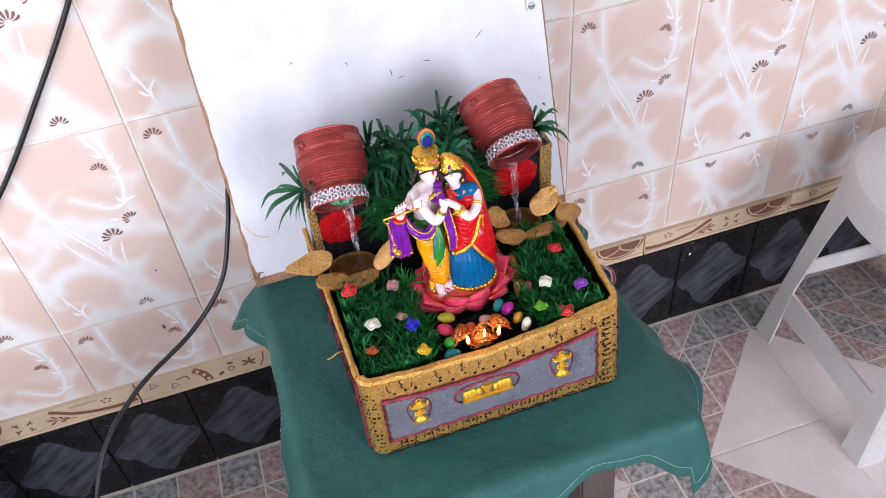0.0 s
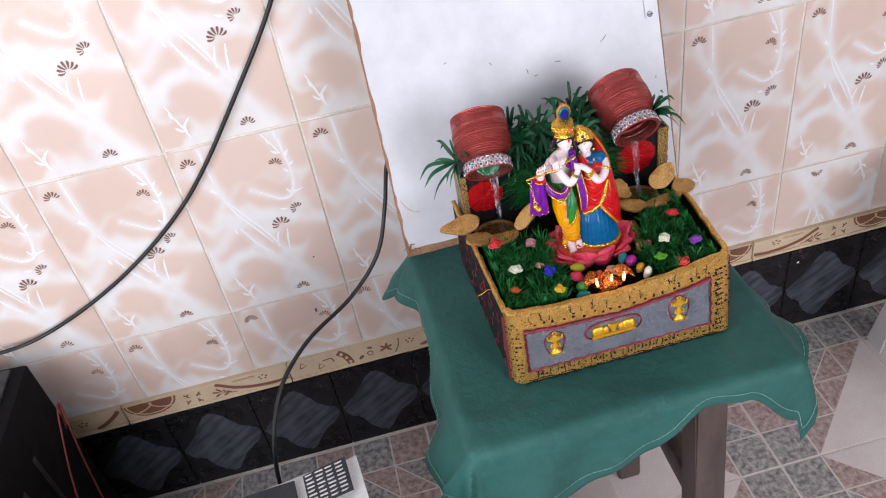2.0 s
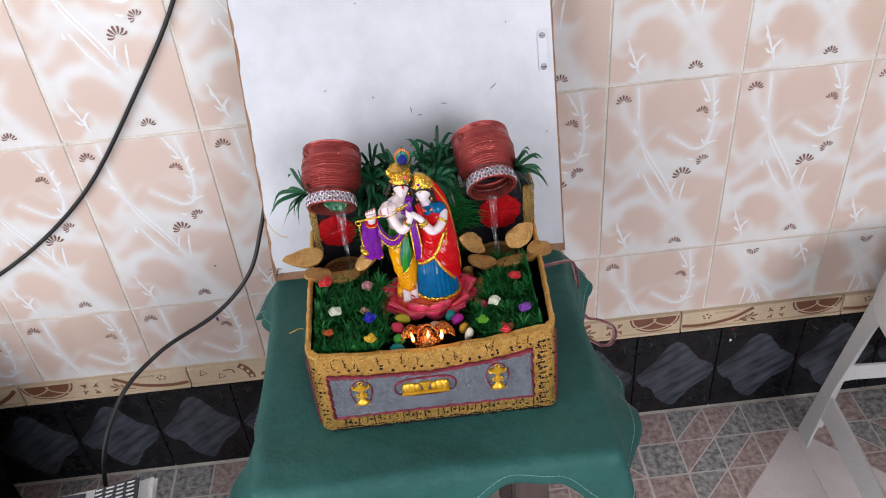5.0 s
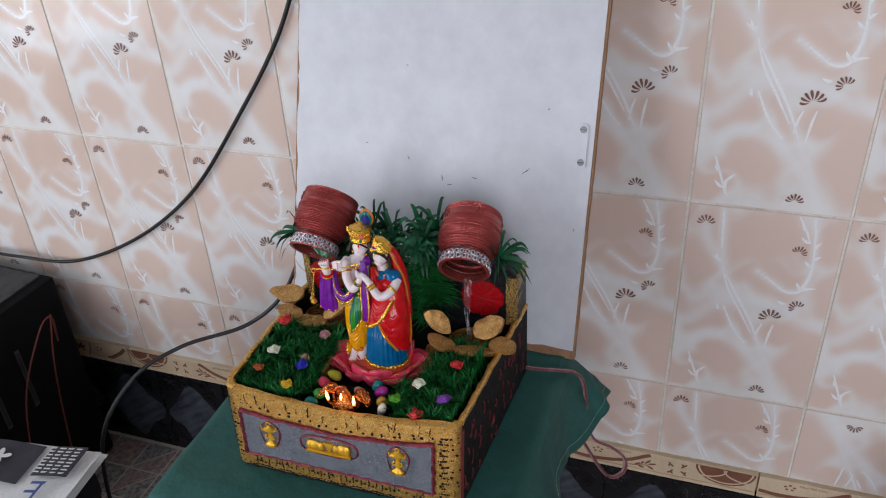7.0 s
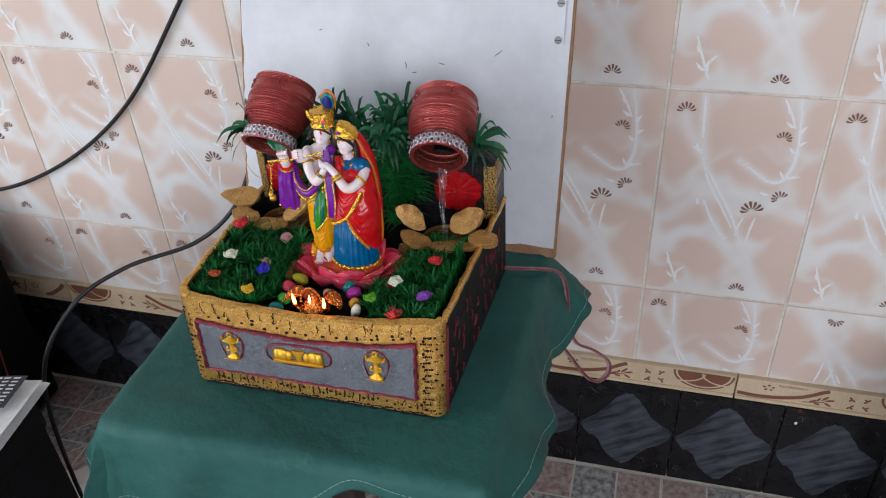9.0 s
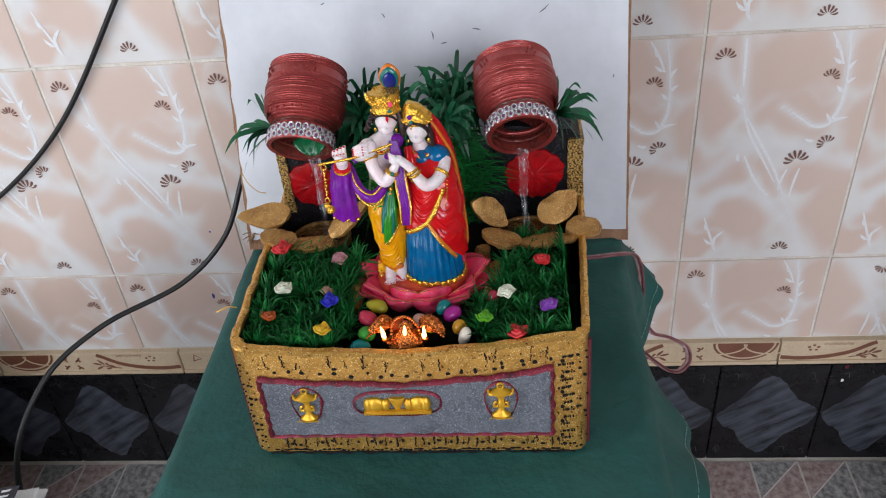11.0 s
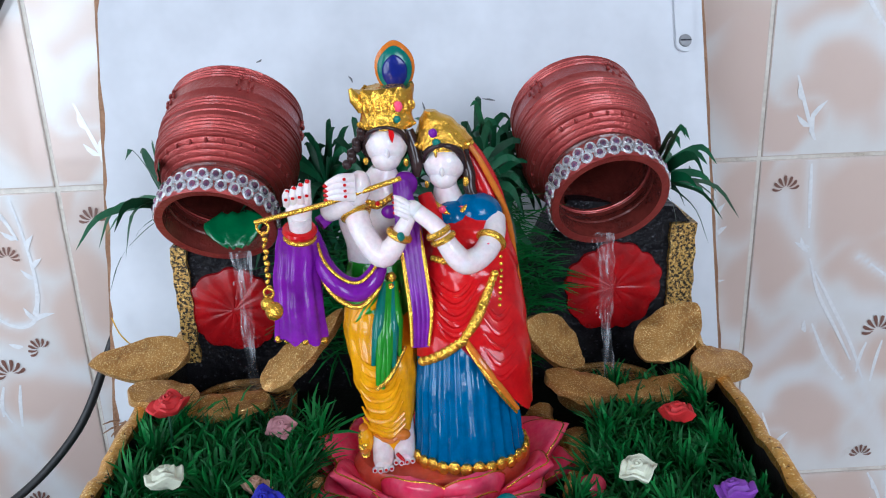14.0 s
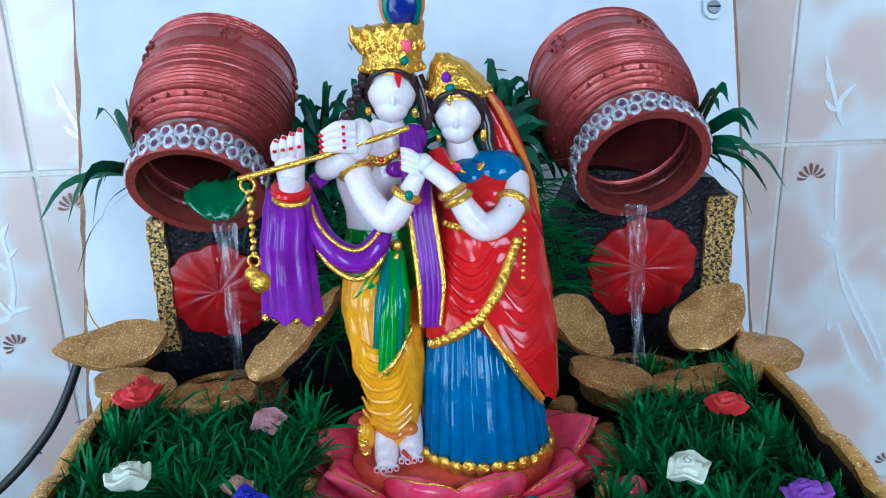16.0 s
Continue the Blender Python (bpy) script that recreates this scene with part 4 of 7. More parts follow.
WETBLACK = glitter("wet_black_glitter_paint", (0.006, 0.006, 0.008), (0.013, 0.012, 0.014), (0.06, 0.06, 0.07), rough=0.30, metal=0.0, scale=1100, bump=0.5, spread=0.95, crinkle=0.45)
matt(WETBLACK, 0.12)
FLECKED = glitter("gold_flecked_black", (0.62, 0.38, 0.10), (0.50, 0.28, 0.07), (0.9, 0.65, 0.25), rough=0.45, metal=0.5, scale=1200, bump=0.4, dirt=(0.012, 0.010, 0.010), dirt_lo=0.47, dirt_hi=0.53, dirt_scale=620)


def make_back():
    bm = bmesh.new()
    slab(bm, [(-0.4285, BOX0), (-0.159, BOX0), (-0.1605, 0.738), (-0.163, 0.752), (-0.170, 0.760), (-0.225, 0.766), (-0.240, 0.735), (-0.30, 0.725), (-0.350, 0.735), (-0.362, 0.764), (-0.411, 0.764), (-0.4175, 0.758), (-0.4205, 0.748), (-0.4215, 0.700)], -0.2970, RY + 0.002)
    back = fpart("back_wall", bm, WETBLACK, "black glittery rear wall", smooth=False)
    for x0, x1 in ((-0.4215, -0.4140), (-0.1735, -0.1605)):
        bm = bmesh.new()
        n = 16
        rings(bm, [[(x0 + 0.0004 * math.sin(k * 2.1), -0.3005, z), (x1 + 0.0005 * math.sin(k * 1.7), -0.3005, z), (x1, RY + 0.004, z), (x0, RY + 0.004, z)] for k, z in enumerate(wavy_rows(0.690, 0.752, n))])
        fpart("gold_edge", bm, FLECKED, "black edge flecked with gold", back)
    # red flower discs painted behind the water
    for cx, cz, r0 in ((-0.3940, 0.7170, 0.0222), (-0.2015, 0.7190, 0.0240)):
        bm = bmesh.new()
        seg = 78

        def lobe(a, f):
            return 1 + f * f * (0.075 * abs(math.sin(6.5 * a + 0.55 * math.sin(3 * a + cx * 40))) + 0.045 * math.sin(2 * a + cx * 90) + 0.03 * math.sin(5 * a + cx * 30) - 0.03)

        loops = []
        for q, (f, h) in enumerate(((1.0, 0.0), (0.98, 0.0016), (0.7, 0.0026), (0.35, 0.0018), (0.06, 0.0024))):
            loops.append([(cx + r0 * f * lobe(a, f) * math.cos(a), -0.2973 - h * (0.84 + 0.20 * abs(math.sin(6.5 * a + 0.55 * math.sin(3 * a + cx * 40))) + 0.06 * math.sin(23 * a + q)), cz + r0 * f * lobe(a, f) * math.sin(a)) for a in [k * math.tau / seg for k in range(seg)]])
        rings(bm, loops)
        fpart("flower_disc", bm, REDFLOWER, "red scalloped flower disc", back)
    bm = bmesh.new()
    rings(bm, [[(x, y, BOX0 + 0.001), (x, y, 0.669)] + [(x1, y, 0.669), (x1, y, BOX0 + 0.001)] for x, x1, y in ((-0.402, -0.188, FY + 0.0125), (-0.410, -0.184, -0.474), (-0.4125, -0.1815, -0.46), (-0.4165, -0.1705, -0.2965))])
    fpart("bed", bm, SOIL, "dark planting bed", smooth=False)


make_front()
make_side(1, FX1, -0.158, FY + RR)
make_side(-1, FX0, -0.4295, FY + RL)
make_back()
BED = 0.669

# ---- clay pots pouring water ----


def pot_profile():
    """Radius and height from the mouth: a flat end, ringed belly, ringed shoulder, flaring lip."""
    pts = [(0.0006, 0.0634), (0.020, 0.0638), (0.0338, 0.0640), (0.0350, 0.0640), (0.0356, 0.0632)]

    def ring(z, base, h):
        pts.extend([(base, z), (base + h, z - 0.0005), (base + h, z - 0.0010), (base, z - 0.0015)])

    for z, h in ((0.0622, 0.0006), (0.0606, 0.0005), (0.0590, 0.0007), (0.0508, 0.0003), (0.0455, 0.0008), (0.0438, 0.0006), (0.0420, 0.0008), (0.0386, 0.0005), (0.0352, 0.0009), (0.0336, 0.0006), (0.0320, 0.0007), (0.0302, 0.0008), (0.0284, 0.0006), (0.0268, 0.0008)):
        k = (z - 0.0265) / 0.0350
        ring(z, 0.0350 + 0.0016 * math.sin(math.pi * k ** 0.8), h)
    for k in range(5):
        ring(0.0252 - 0.0022 * k, 0.0340 - 0.0012 * k - 0.0002 * k * k, 0.0005)
    pts += [(0.0284, 0.0130), (0.0283, 0.0110), (0.0288, 0.0070), (0.0300, 0.0025), (0.0307, 0.0005), (0.0300, -0.0008), (0.0262, -0.0004)]
    inner = [(0.0256, 0.0030), (0.0250, 0.0070), (0.0254, 0.0078), (0.0249, 0.0086), (0.0254, 0.0118), (0.0262, 0.0126), (0.0262, 0.0150), (0.0272, 0.0158), (0.0276, 0.0190), (0.0288, 0.0200), (0.0300, 0.0260), (0.0310, 0.0340), (0.0304, 0.0440), (0.0285, 0.0520), (0.022, 0.0565), (0.0006, 0.058)]
    return pts, inner


def make_pot(name, mouth, base, scale, label):
    mouth, base = Vector(mouth), Vector(base)
    m = Matrix.Translation(mouth) @ (base - mouth).to_track_quat("Z", "X").to_matrix().to_4x4() @ Matrix.Diagonal((scale, scale, (base - mouth).length / 0.0640, 1))
    pot = thing(name, label, "pot", m, "clay pots")
    bm = bmesh.new()
    outer, inner = pot_profile()
    lathe(bm, outer + inner, None, 72, cap=True)
    # inner faces take the tone with the shade painted in
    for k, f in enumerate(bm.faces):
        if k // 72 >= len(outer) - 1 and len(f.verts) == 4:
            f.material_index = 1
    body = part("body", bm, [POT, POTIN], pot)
    # pressed ornaments on the shoulder and belly
    bm = bmesh.new()
    for k in range(26):
        a = k * math.tau / 26
        blob(bm, (0.0336 * math.cos(a), 0.0336 * math.sin(a), 0.0232), (0.0009, 0.0009, 0.0019), 0, None, 6, 4)
    for k in range(5):
        a0 = k * math.tau / 5 + 0.4
        for q in range(6):
            a = q * math.tau / 6
            blob(bm, (0.0366 * math.cos(a0 + 0.11 * math.cos(a)), 0.0366 * math.sin(a0 + 0.11 * math.cos(a)), 0.0535 + 0.0036 * math.sin(a)), (0.0009, 0.0009, 0.0016), 0, None, 6, 4)
    tagged(part("pressed_ornament", bm, POT, body), kind="stuff")
    # two rows of rhinestones round the mouth
    s = bmesh.new()
    lathe(s, [(0.0031, 0.0), (0.0031, 0.0008), (0.0025, 0.0016), (0.0016, 0.0013)], None, 16, 0)
    lathe(s, [(0.0016, 0.0013), (0.0013, 0.0021), (0.0004, 0.0025)], None, 10, 1)
    sm = to_mesh(s, "rhinestone", [STONE, GEM])
    n = 29
    for row, (rr, z) in enumerate(((0.02880, 0.0084), (0.02970, 0.0028))):
        for k in range(n):
            a = (k + 0.5 * row) * math.tau / n
            ob = part("rhinestone", sm, None, pot)
            nrm = Vector((math.cos(a), math.sin(a), 0))
            ob.matrix_basis = Matrix.Translation(nrm * rr + Vector((0, 0, z))) @ nrm.to_track_quat("Z", "Y").to_matrix().to_4x4()
    return pot


POTS = (((-0.3905, -0.3265, 0.7705), (-0.3860, -0.2730, 0.8130), 0.895), ((-0.2118, -0.3255, 0.7740), (-0.2180, -0.2660, 0.8062), 0.915))
for mouth, base, scale in POTS:
    make_pot("clay_pot", mouth, base, scale, "copper-red painted clay pot tipped forward with a rhinestone rim")
bm = bmesh.new()
r = random.Random(5)
mth, bse = Vector(POTS[0][0]), Vector(POTS[0][1])
ax = (bse - mth).normalized()
rows_ = []
down = (Vector((0.12, 0, -1)) - ax * ax.dot(Vector((0.12, 0, -1)))).normalized()
side = ax.cross(down)
for q in range(9):
    half = radians(11 + 36 * math.sin(math.pi * 0.5 * min(1, q / 5)) - 7 * max(0, q - 5))
    row = []
    for k in range(13):
        a = half * (k / 6 - 1)
        rad = 0.0224 - 0.0007 * q * abs(math.cos(a)) + 0.0003 * math.sin(k * 1.9 + q) + 0.0008 * (q == 0)
        row.append(mth + ax * (0.0022 + 0.0021 * q + 0.0007 * math.sin(k * 1.3 + q * 0.5)) + (down * math.cos(a) + side * math.sin(a)) * rad)
    rows_.append(row)
rings(bm, rows_, closed=False)
LINER = surface("wet_green_plastic", (0.004, 0.17, 0.055), (0.003, 0.09, 0.03), rough=0.15, big=150, coat=0.6, bump=0.3)
lin = part("pot_liner", bm, LINER)
so = lin.modifiers.new("thickness", "SOLIDIFY")
so.thickness = 0.0012
tagged(lin, "wet green plastic sheet in the pot's mouth", "liner")


def make_stream(x0, z0, y0, x1, y1, top, low):
    """Falling water: a clear rope, broad at the lip, ridged and drawn together on its way down."""
    bm = bmesh.new()
    r = random.Random(int(abs(x0) * 1000))
    n, seg = 44, 20
    loops = []
    for k in range(n + 1):
        t = k / n
        w = (top + (low - top) * (1 - (1 - t) ** 2)) * (1 + 0.10 * math.sin(t * 17) + 0.08 * math.sin(t * 41 + 1))
        c = Vector((x0 + (x1 - x0) * t + 0.0005 * math.sin(t * 9), y0 + (y1 - y0) * (1 - (1 - t) ** 2), z0 - (z0 - 0.677) * t))
        loop = []
        for q in range(seg):
            a = q * math.tau / seg
            f = 1 + 0.22 * math.sin(3 * a + 4.0 * t + x0 * 50) + 0.10 * math.sin(5 * a - 9 * t)
            loop.append(c + Vector((w * f * math.cos(a), 0.42 * w * f * math.sin(a), 0)))
        loops.append(loop)
    rings(bm, loops)
    for k in range(16):
        t = r.random()
        blob(bm, (x0 + (x1 - x0) * t + r.choice((-1, 1)) * r.uniform(0.6, 1.3) * top, y0 + (y1 - y0) * t, z0 - (z0 - 0.680) * t), (0.0005, 0.0005, 0.0009), 0, None, 7, 5)
    ob = part("water_stream", bm, GLINTWATER)
    ob.visible_shadow = False
    return tagged(ob, "thin clear stream of water falling from the pot", "water", "water streams")


make_stream(-0.3838, 0.7540, -0.3160, -0.3830, -0.323, 0.0040, 0.0020)
make_stream(-0.2120, 0.7545, -0.3150, -0.2090, -0.325, 0.0042, 0.0022)

# ---- gold stones round the two small pools ----


def make_stone(c, sx, sy, th, rot, tip=0.0, seed=0):
    """A flat, roughly oval stone slab, pointed by tip at one end."""
    r = random.Random(seed)
    bm = bmesh.new()
    n = 34
    lump = [r.uniform(-0.07, 0.06) for _ in range(9)]
    out = []
    for k in range(n):
        a = k * math.tau / n
        w = k * 9 / n
        chip = lump[int(w)] * (1 - w % 1) + lump[(int(w) + 1) % 9] * (w % 1)
        f = 1.04 + 0.06 * math.sin(2 * a + seed) + 0.05 * math.sin(3 * a + 2 * seed) + chip + r.uniform(-0.012, 0.012)
        pull = 1 + tip * max(0, math.cos(a)) ** 6
        out.append((sx * f * pull * math.cos(a), sy * f * math.sin(a) * (1 - 0.35 * tip * max(0, math.cos(a)))))
    rings(bm, [[(x * k, y * k, z) for x, y in out] for k, z in ((0.90, -th * 0.5), (0.98, -th * 0.42), (1.0, th * 0.40), (0.985, th * 0.48), (0.94, th * 0.5), (0.5, th * 0.48))])
    for v in bm.verts:
        v.co += Vector((0.4, 0.4, 1)) * 0.0014 * noise.noise(v.co * 190 + Vector((seed, 0, 0)))
    ob = part("gold_stone", bm, GOLDSTONE)
    ob.matrix_basis = pose(*c, *rot)
    return tagged(ob, "flat stone slab coated in gold glitter beside the pool", "stone", "gold stones")


make_stone((-0.4300, -0.3290, 0.7070), 0.0195, 0.0120, 0.0046, (-30, 4, 172), 0.35, 1)
make_stone((-0.4160, -0.3540, 0.7000), 0.0145, 0.0100, 0.0055, (7, 6, -10), 0.0, 2)
make_stone((-0.3900, -0.3570, 0.6955), 0.0205, 0.0080, 0.0050, (4, -3, 6), 0.0, 3)
make_stone((-0.3565, -0.3490, 0.7145), 0.0225, 0.0075, 0.0052, (22, -38, 20), 0.30, 4)
make_stone((-0.2405, -0.3400, 0.7120), 0.0165, 0.0095, 0.0055, (52, 44, 6), 0.25, 5)
make_stone((-0.2310, -0.3580, 0.6970), 0.0160, 0.0085, 0.0055, (8, 16, -16), 0.0, 6)
make_stone((-0.1935, -0.3590, 0.6940), 0.0225, 0.0075, 0.0050, (3, -3, 2), 0.0, 7)
make_stone((-0.1640, -0.3480, 0.6985), 0.0140, 0.0105, 0.0065, (9, 4, 12), 0.0, 8)
make_stone((-0.1840, -0.3330, 0.7085), 0.0165, 0.0125, 0.0065, (40, -34, 22), 0.20, 9)
for cx, cy in ((-0.390, -0.318), (-0.208, -0.320)):
    bm = bmesh.new()
    lathe(bm, [(0.0255, 0.0), (0.0262, 0.008), (0.0240, 0.0085), (0.0225, 0.004), (0.0005, 0.003)], None, 40)
    for v in bm.verts:
        v.co.y *= 0.86
    pool = part("pool_dish", bm, GOLDSTONE)
    pool.location = (cx, cy, BED + 0.0005)
    tagged(pool, "low gold-glittered dish catching the water", "dish", "pool dishes")
    bm = bmesh.new()
    lathe(bm, [(0.0232, 0.0052), (0.0228, 0.0064), (0.012, 0.0066), (0.0005, 0.0064)], None, 40)
    for v in bm.verts:
        v.co.y *= 0.86
    w = part("pool_water", bm, WATER)
    w.location = (cx, cy, BED + 0.0005)
    tagged(w, "shallow clear water in the dish", "water", "pool water")
for x0, y0, x1, y1, s in ((-0.352, -0.374, -0.333, -0.362, 1), (-0.240, -0.402, -0.2335, -0.362, 2), (-0.244, -0.424, -0.239, -0.400, 3), (-0.248, -0.380, -0.246, -0.345, 4), (-0.349, -0.420, -0.346, -0.392, 5)):
    bm = bmesh.new()
    n = 10
    tube(bm, [(x0 + (x1 - x0) * k / n + 0.001 * math.sin(k * 2 + s), y0 + (y1 - y0) * k / n, BED + 0.006 + 0.0015 * math.sin(k * 1.7 + s)) for k in range(n + 1)], [0.0058 + 0.0014 * math.sin(k * 2.3 + s) for k in range(n + 1)], 9)
    tagged(part("glitter_edging", bm, GOLDSTONE), "rough gold-glittered edging strip by the grass", "edging", "edging strips")

# ---- artificial grass ----


def make_grass(name, x0, x1, y0, y1, gap, blades, reach, seed, inside):
    """Star-like tufts of thin curved blades, set apart by gap, with dark base between them."""
    r = random.Random(seed)
    bm = bmesh.new()
    spots = []
    for _ in range(4000):
        x, y = r.uniform(x0, x1), r.uniform(y0, y1)
        if inside(x, y) and all((x - a) ** 2 + (y - b) ** 2 > gap * gap for a, b in spots):
            spots.append((x, y))
    for x, y in spots:
        high = r.uniform(0.007, 0.018) + (0.007 if x > -0.190 or x < -0.403 else 0)
        base = Vector((x, y, BED + high))
        tilt = Vector((r.uniform(-0.4, 0.4), r.uniform(-0.4, 0.4), 0))
        for _ in range(blades):
            a = r.uniform(0, math.tau)
            lean = r.uniform(0.15, 2.0)
            l = reach * r.uniform(0.6, 1.15)
            d = (Vector((math.cos(a) * lean, math.sin(a) * lean, 1)) + tilt).normalized()
            bend = Vector((r.uniform(-1, 1), r.uniform(-1, 1), r.uniform(-0.9, 0.1))) * l * 0.22
            foot = base - Vector((0, 0, high)) * 0.6 + Vector((r.uniform(-1, 1), r.uniform(-1, 1), 0)) * 0.003
            pts = [foot, base + d * l * 0.45, base + d * l * 0.8 + bend * 0.4, base + d * l + bend]
            for p in pts[1:]:
                p.z = max(p.z, BED + 0.002)
                p.x = min(max(p.x, -0.4165), -0.1820)
                p.y = max(p.y, FY + 0.0180 + front_lean(p.x, 0.690) * 0.6)
            side = Vector((-math.sin(a), math.cos(a), 0))
            w = r.uniform(0.0009, 0.0017)
            strip(bm, pts, [w, w, w * 0.8, w * 0.15], d.cross(side) + side * r.uniform(-0.6, 0.6))
    ob = part(name, bm, GRASS, smooth=False)
    return tagged(ob, "tufted artificial grass of thin dark green plastic blades", "grass", kind="stuff")


make_grass("grass_mat", -0.413, -0.345, -0.480, -0.362, 0.0082, 50, 0.0210, 21, lambda x, y: not (x > -0.352 and y > -0.425 and y < -0.375) and not (y < -0.462 and x > -0.356))
make_grass("grass_mat", -0.250, -0.176, -0.479, -0.350, 0.0086, 62, 0.0185, 22, lambda x, y: not (x < -0.232 and y > -0.43) and not (x < -0.215 and y > -0.382) and not (y < -0.462 and x < -0.243))

# ---- strappy plastic foliage behind ----


def make_foliage(c, nodes, seed, spread, length, axis, leaves=10, wide=1.0, label="clump of dark green strappy plastic leaves behind the pots"):
    """Star-like sprays: narrow pointed leaves that radiate from each node round an axis and arch over."""
    r = random.Random(seed)
    pl = thing("foliage_clump", label, "plant", c, "foliage")
    bm = bmesh.new()
    for k in range(nodes):
        b = Vector((r.uniform(-1, 1) * spread[0], r.uniform(-1, 1) * spread[1], r.uniform(-1, 1) * spread[2]))
        ax = (Vector(axis) + Vector((r.uniform(-1, 1), r.uniform(-0.5, 0.5), r.uniform(-0.6, 0.6))) * 0.45).normalized()
        e1 = ax.orthogonal().normalized()
        e2 = ax.cross(e1)
        for q in range(leaves):
            t = q * math.tau / leaves + r.uniform(-0.3, 0.3)
            phi = radians(r.uniform(28, 82))
            l = length * r.uniform(0.65, 1.15)
            d = ax * math.cos(phi) + (e1 * math.cos(t) + e2 * math.sin(t)) * math.sin(phi)
            droop = Vector((0, 0, -1)) * l * r.uniform(0.05, 0.42) - ax * l * 0.06
            rise = Vector((0, 0, 1)) * l * 0.10
            pts = [b, b + d * l * 0.35 + rise * 0.7, b + d * l * 0.72 + rise + droop * 0.28, b + d * l + droop]
            side = d.cross(ax).normalized()
            w = r.uniform(0.0034, 0.0052) * wide
            strip(bm, spline(pts, 3), [w * f for f in (0.30, 0.55, 0.82, 1.0, 1.0, 0.94, 0.80, 0.60, 0.34, 0.04)], side.cross(d) + side * r.uniform(-0.5, 0.5))
    ob = part("leaves", bm, LEAF, pl, smooth=False)
    ob["kind"] = "stuff"
    return pl


UPFRONT = (0, -0.80, 0.60)
make_foliage((-0.306, -0.274, 0.743), 17, 31, (0.050, 0.010, 0.020), 0.037, UPFRONT)
make_foliage((-0.300, -0.268, 0.720), 8, 32, (0.048, 0.006, 0.020), 0.028, (0, -1, 0.2))
make_foliage((-0.330, -0.264, 0.765), 8, 33, (0.030, 0.010, 0.012), 0.039, UPFRONT, 10)
make_foliage((-0.270, -0.262, 0.770), 8, 37, (0.026, 0.010, 0.012), 0.039, UPFRONT, 10)
make_foliage((-0.420, -0.296, 0.770), 2, 34, (0.002, 0.004, 0.005), 0.046, (-0.85, -0.35, 0.50), 7, 1.1, "spray of green strappy plastic leaves beside the pot")
make_foliage((-0.184, -0.294, 0.767), 3, 35, (0.003, 0.006, 0.010), 0.042, (0.85, -0.35, 0.50), 7, 1.1, "spray of green strappy plastic leaves beside the pot")
make_foliage((-0.266, -0.296, 0.768), 4, 36, (0.010, 0.008, 0.016), 0.032, UPFRONT)
make_foliage((-0.346, -0.290, 0.768), 4, 38, (0.008, 0.008, 0.018), 0.032, UPFRONT)
r = random.Random(40)
for cx, cy, cz, cnt in ((-0.264, -0.316, 0.752, 260), (-0.254, -0.316, 0.728, 260), (-0.262, -0.320, 0.703, 200), (-0.345, -0.314, 0.738, 180), (-0.345, -0.318, 0.710, 180), (-0.300, -0.318, 0.71, 120)):
    bm = bmesh.new()
    for k in range(cnt):
        a, l = r.uniform(0, math.tau), r.uniform(0.014, 0.028)
        b = Vector((cx + r.uniform(-0.013, 0.013), cy + r.uniform(-0.004, 0.024), cz + r.uniform(-0.015, 0.015)))
        d = Vector((math.cos(a), -abs(math.sin(a)) * 0.7, r.uniform(-0.4, 0.5)))
        strip(bm, [b, b + d * l * 0.55 + Vector((0, 0, 0.002)), b + d * l], [0.0009, 0.0010, 0.0002], (0, -0.4, 1))
    tagged(part("fern_tuft", bm, GRASS), "thin drooping green plastic tuft", "plant", "fern tufts", kind="stuff")

# ---- paper and satin flowers in the grass ----


def flower_material(name, c):
    return surface(name, c, tuple(k * 0.75 for k in c), rough=0.5, big=200, bump=0.2)


FL = {k: flower_material(k + "_ribbon", c) for k, c in dict(red=(0.60, 0.022, 0.025), white=(0.72, 0.74, 0.58), purple=(0.22, 0.05, 0.40), blue=(0.010, 0.012, 0.42), orange=(0.55, 0.10, 0.015), yellow=(0.72, 0.42, 0.01), green=(0.10, 0.38, 0.01), pink=(0.55, 0.25, 0.28), peach=(0.62, 0.36, 0.26)).items()}


def make_flower(kind, c, size, seed, label):
    """A small rosette of folded ribbon: an outer square cup and a rolled heart."""
    r = random.Random(seed)
    fl = thing("ribbon_rose", label, "flower", pose(*c, r.uniform(-18, 8), r.uniform(-18, 18), r.uniform(0, 90)), "ribbon roses")
    bm = bmesh.new()
    n = 24
    loops = []
    for f, h in ((0.35, -0.45), (0.75, -0.22), (1.0, 0.12), (0.92, 0.20), (0.66, 0.14), (0.56, 0.34), (0.30, 0.40), (0.05, 0.36)):
        loop = []
        for k in range(n):
            a = k * math.tau / n
            sq = 1 / max(abs(math.cos(a)), abs(math.sin(a))) ** 0.7
            loop.append((size * f * sq * math.cos(a) * 0.85, size * f * sq * math.sin(a) * 0.85, size * (h + 0.16 * f * math.sin(4 * a + seed) + 0.06 * math.sin(2 * a))))
        loops.append(loop)
    rings(bm, loops)
    part("petals", bm, FL[kind], fl)
    bm = bmesh.new()
    pts = [(size * 0.34 * (1 - t) * math.cos(t * 10), size * 0.34 * (1 - t) * math.sin(t * 10), size * (0.36 + 0.12 * t)) for t in [k / 20 for k in range(20)]]
    tube(bm, pts, size * 0.11, 6)
    part("heart", bm, FL[kind], fl)
    return fl


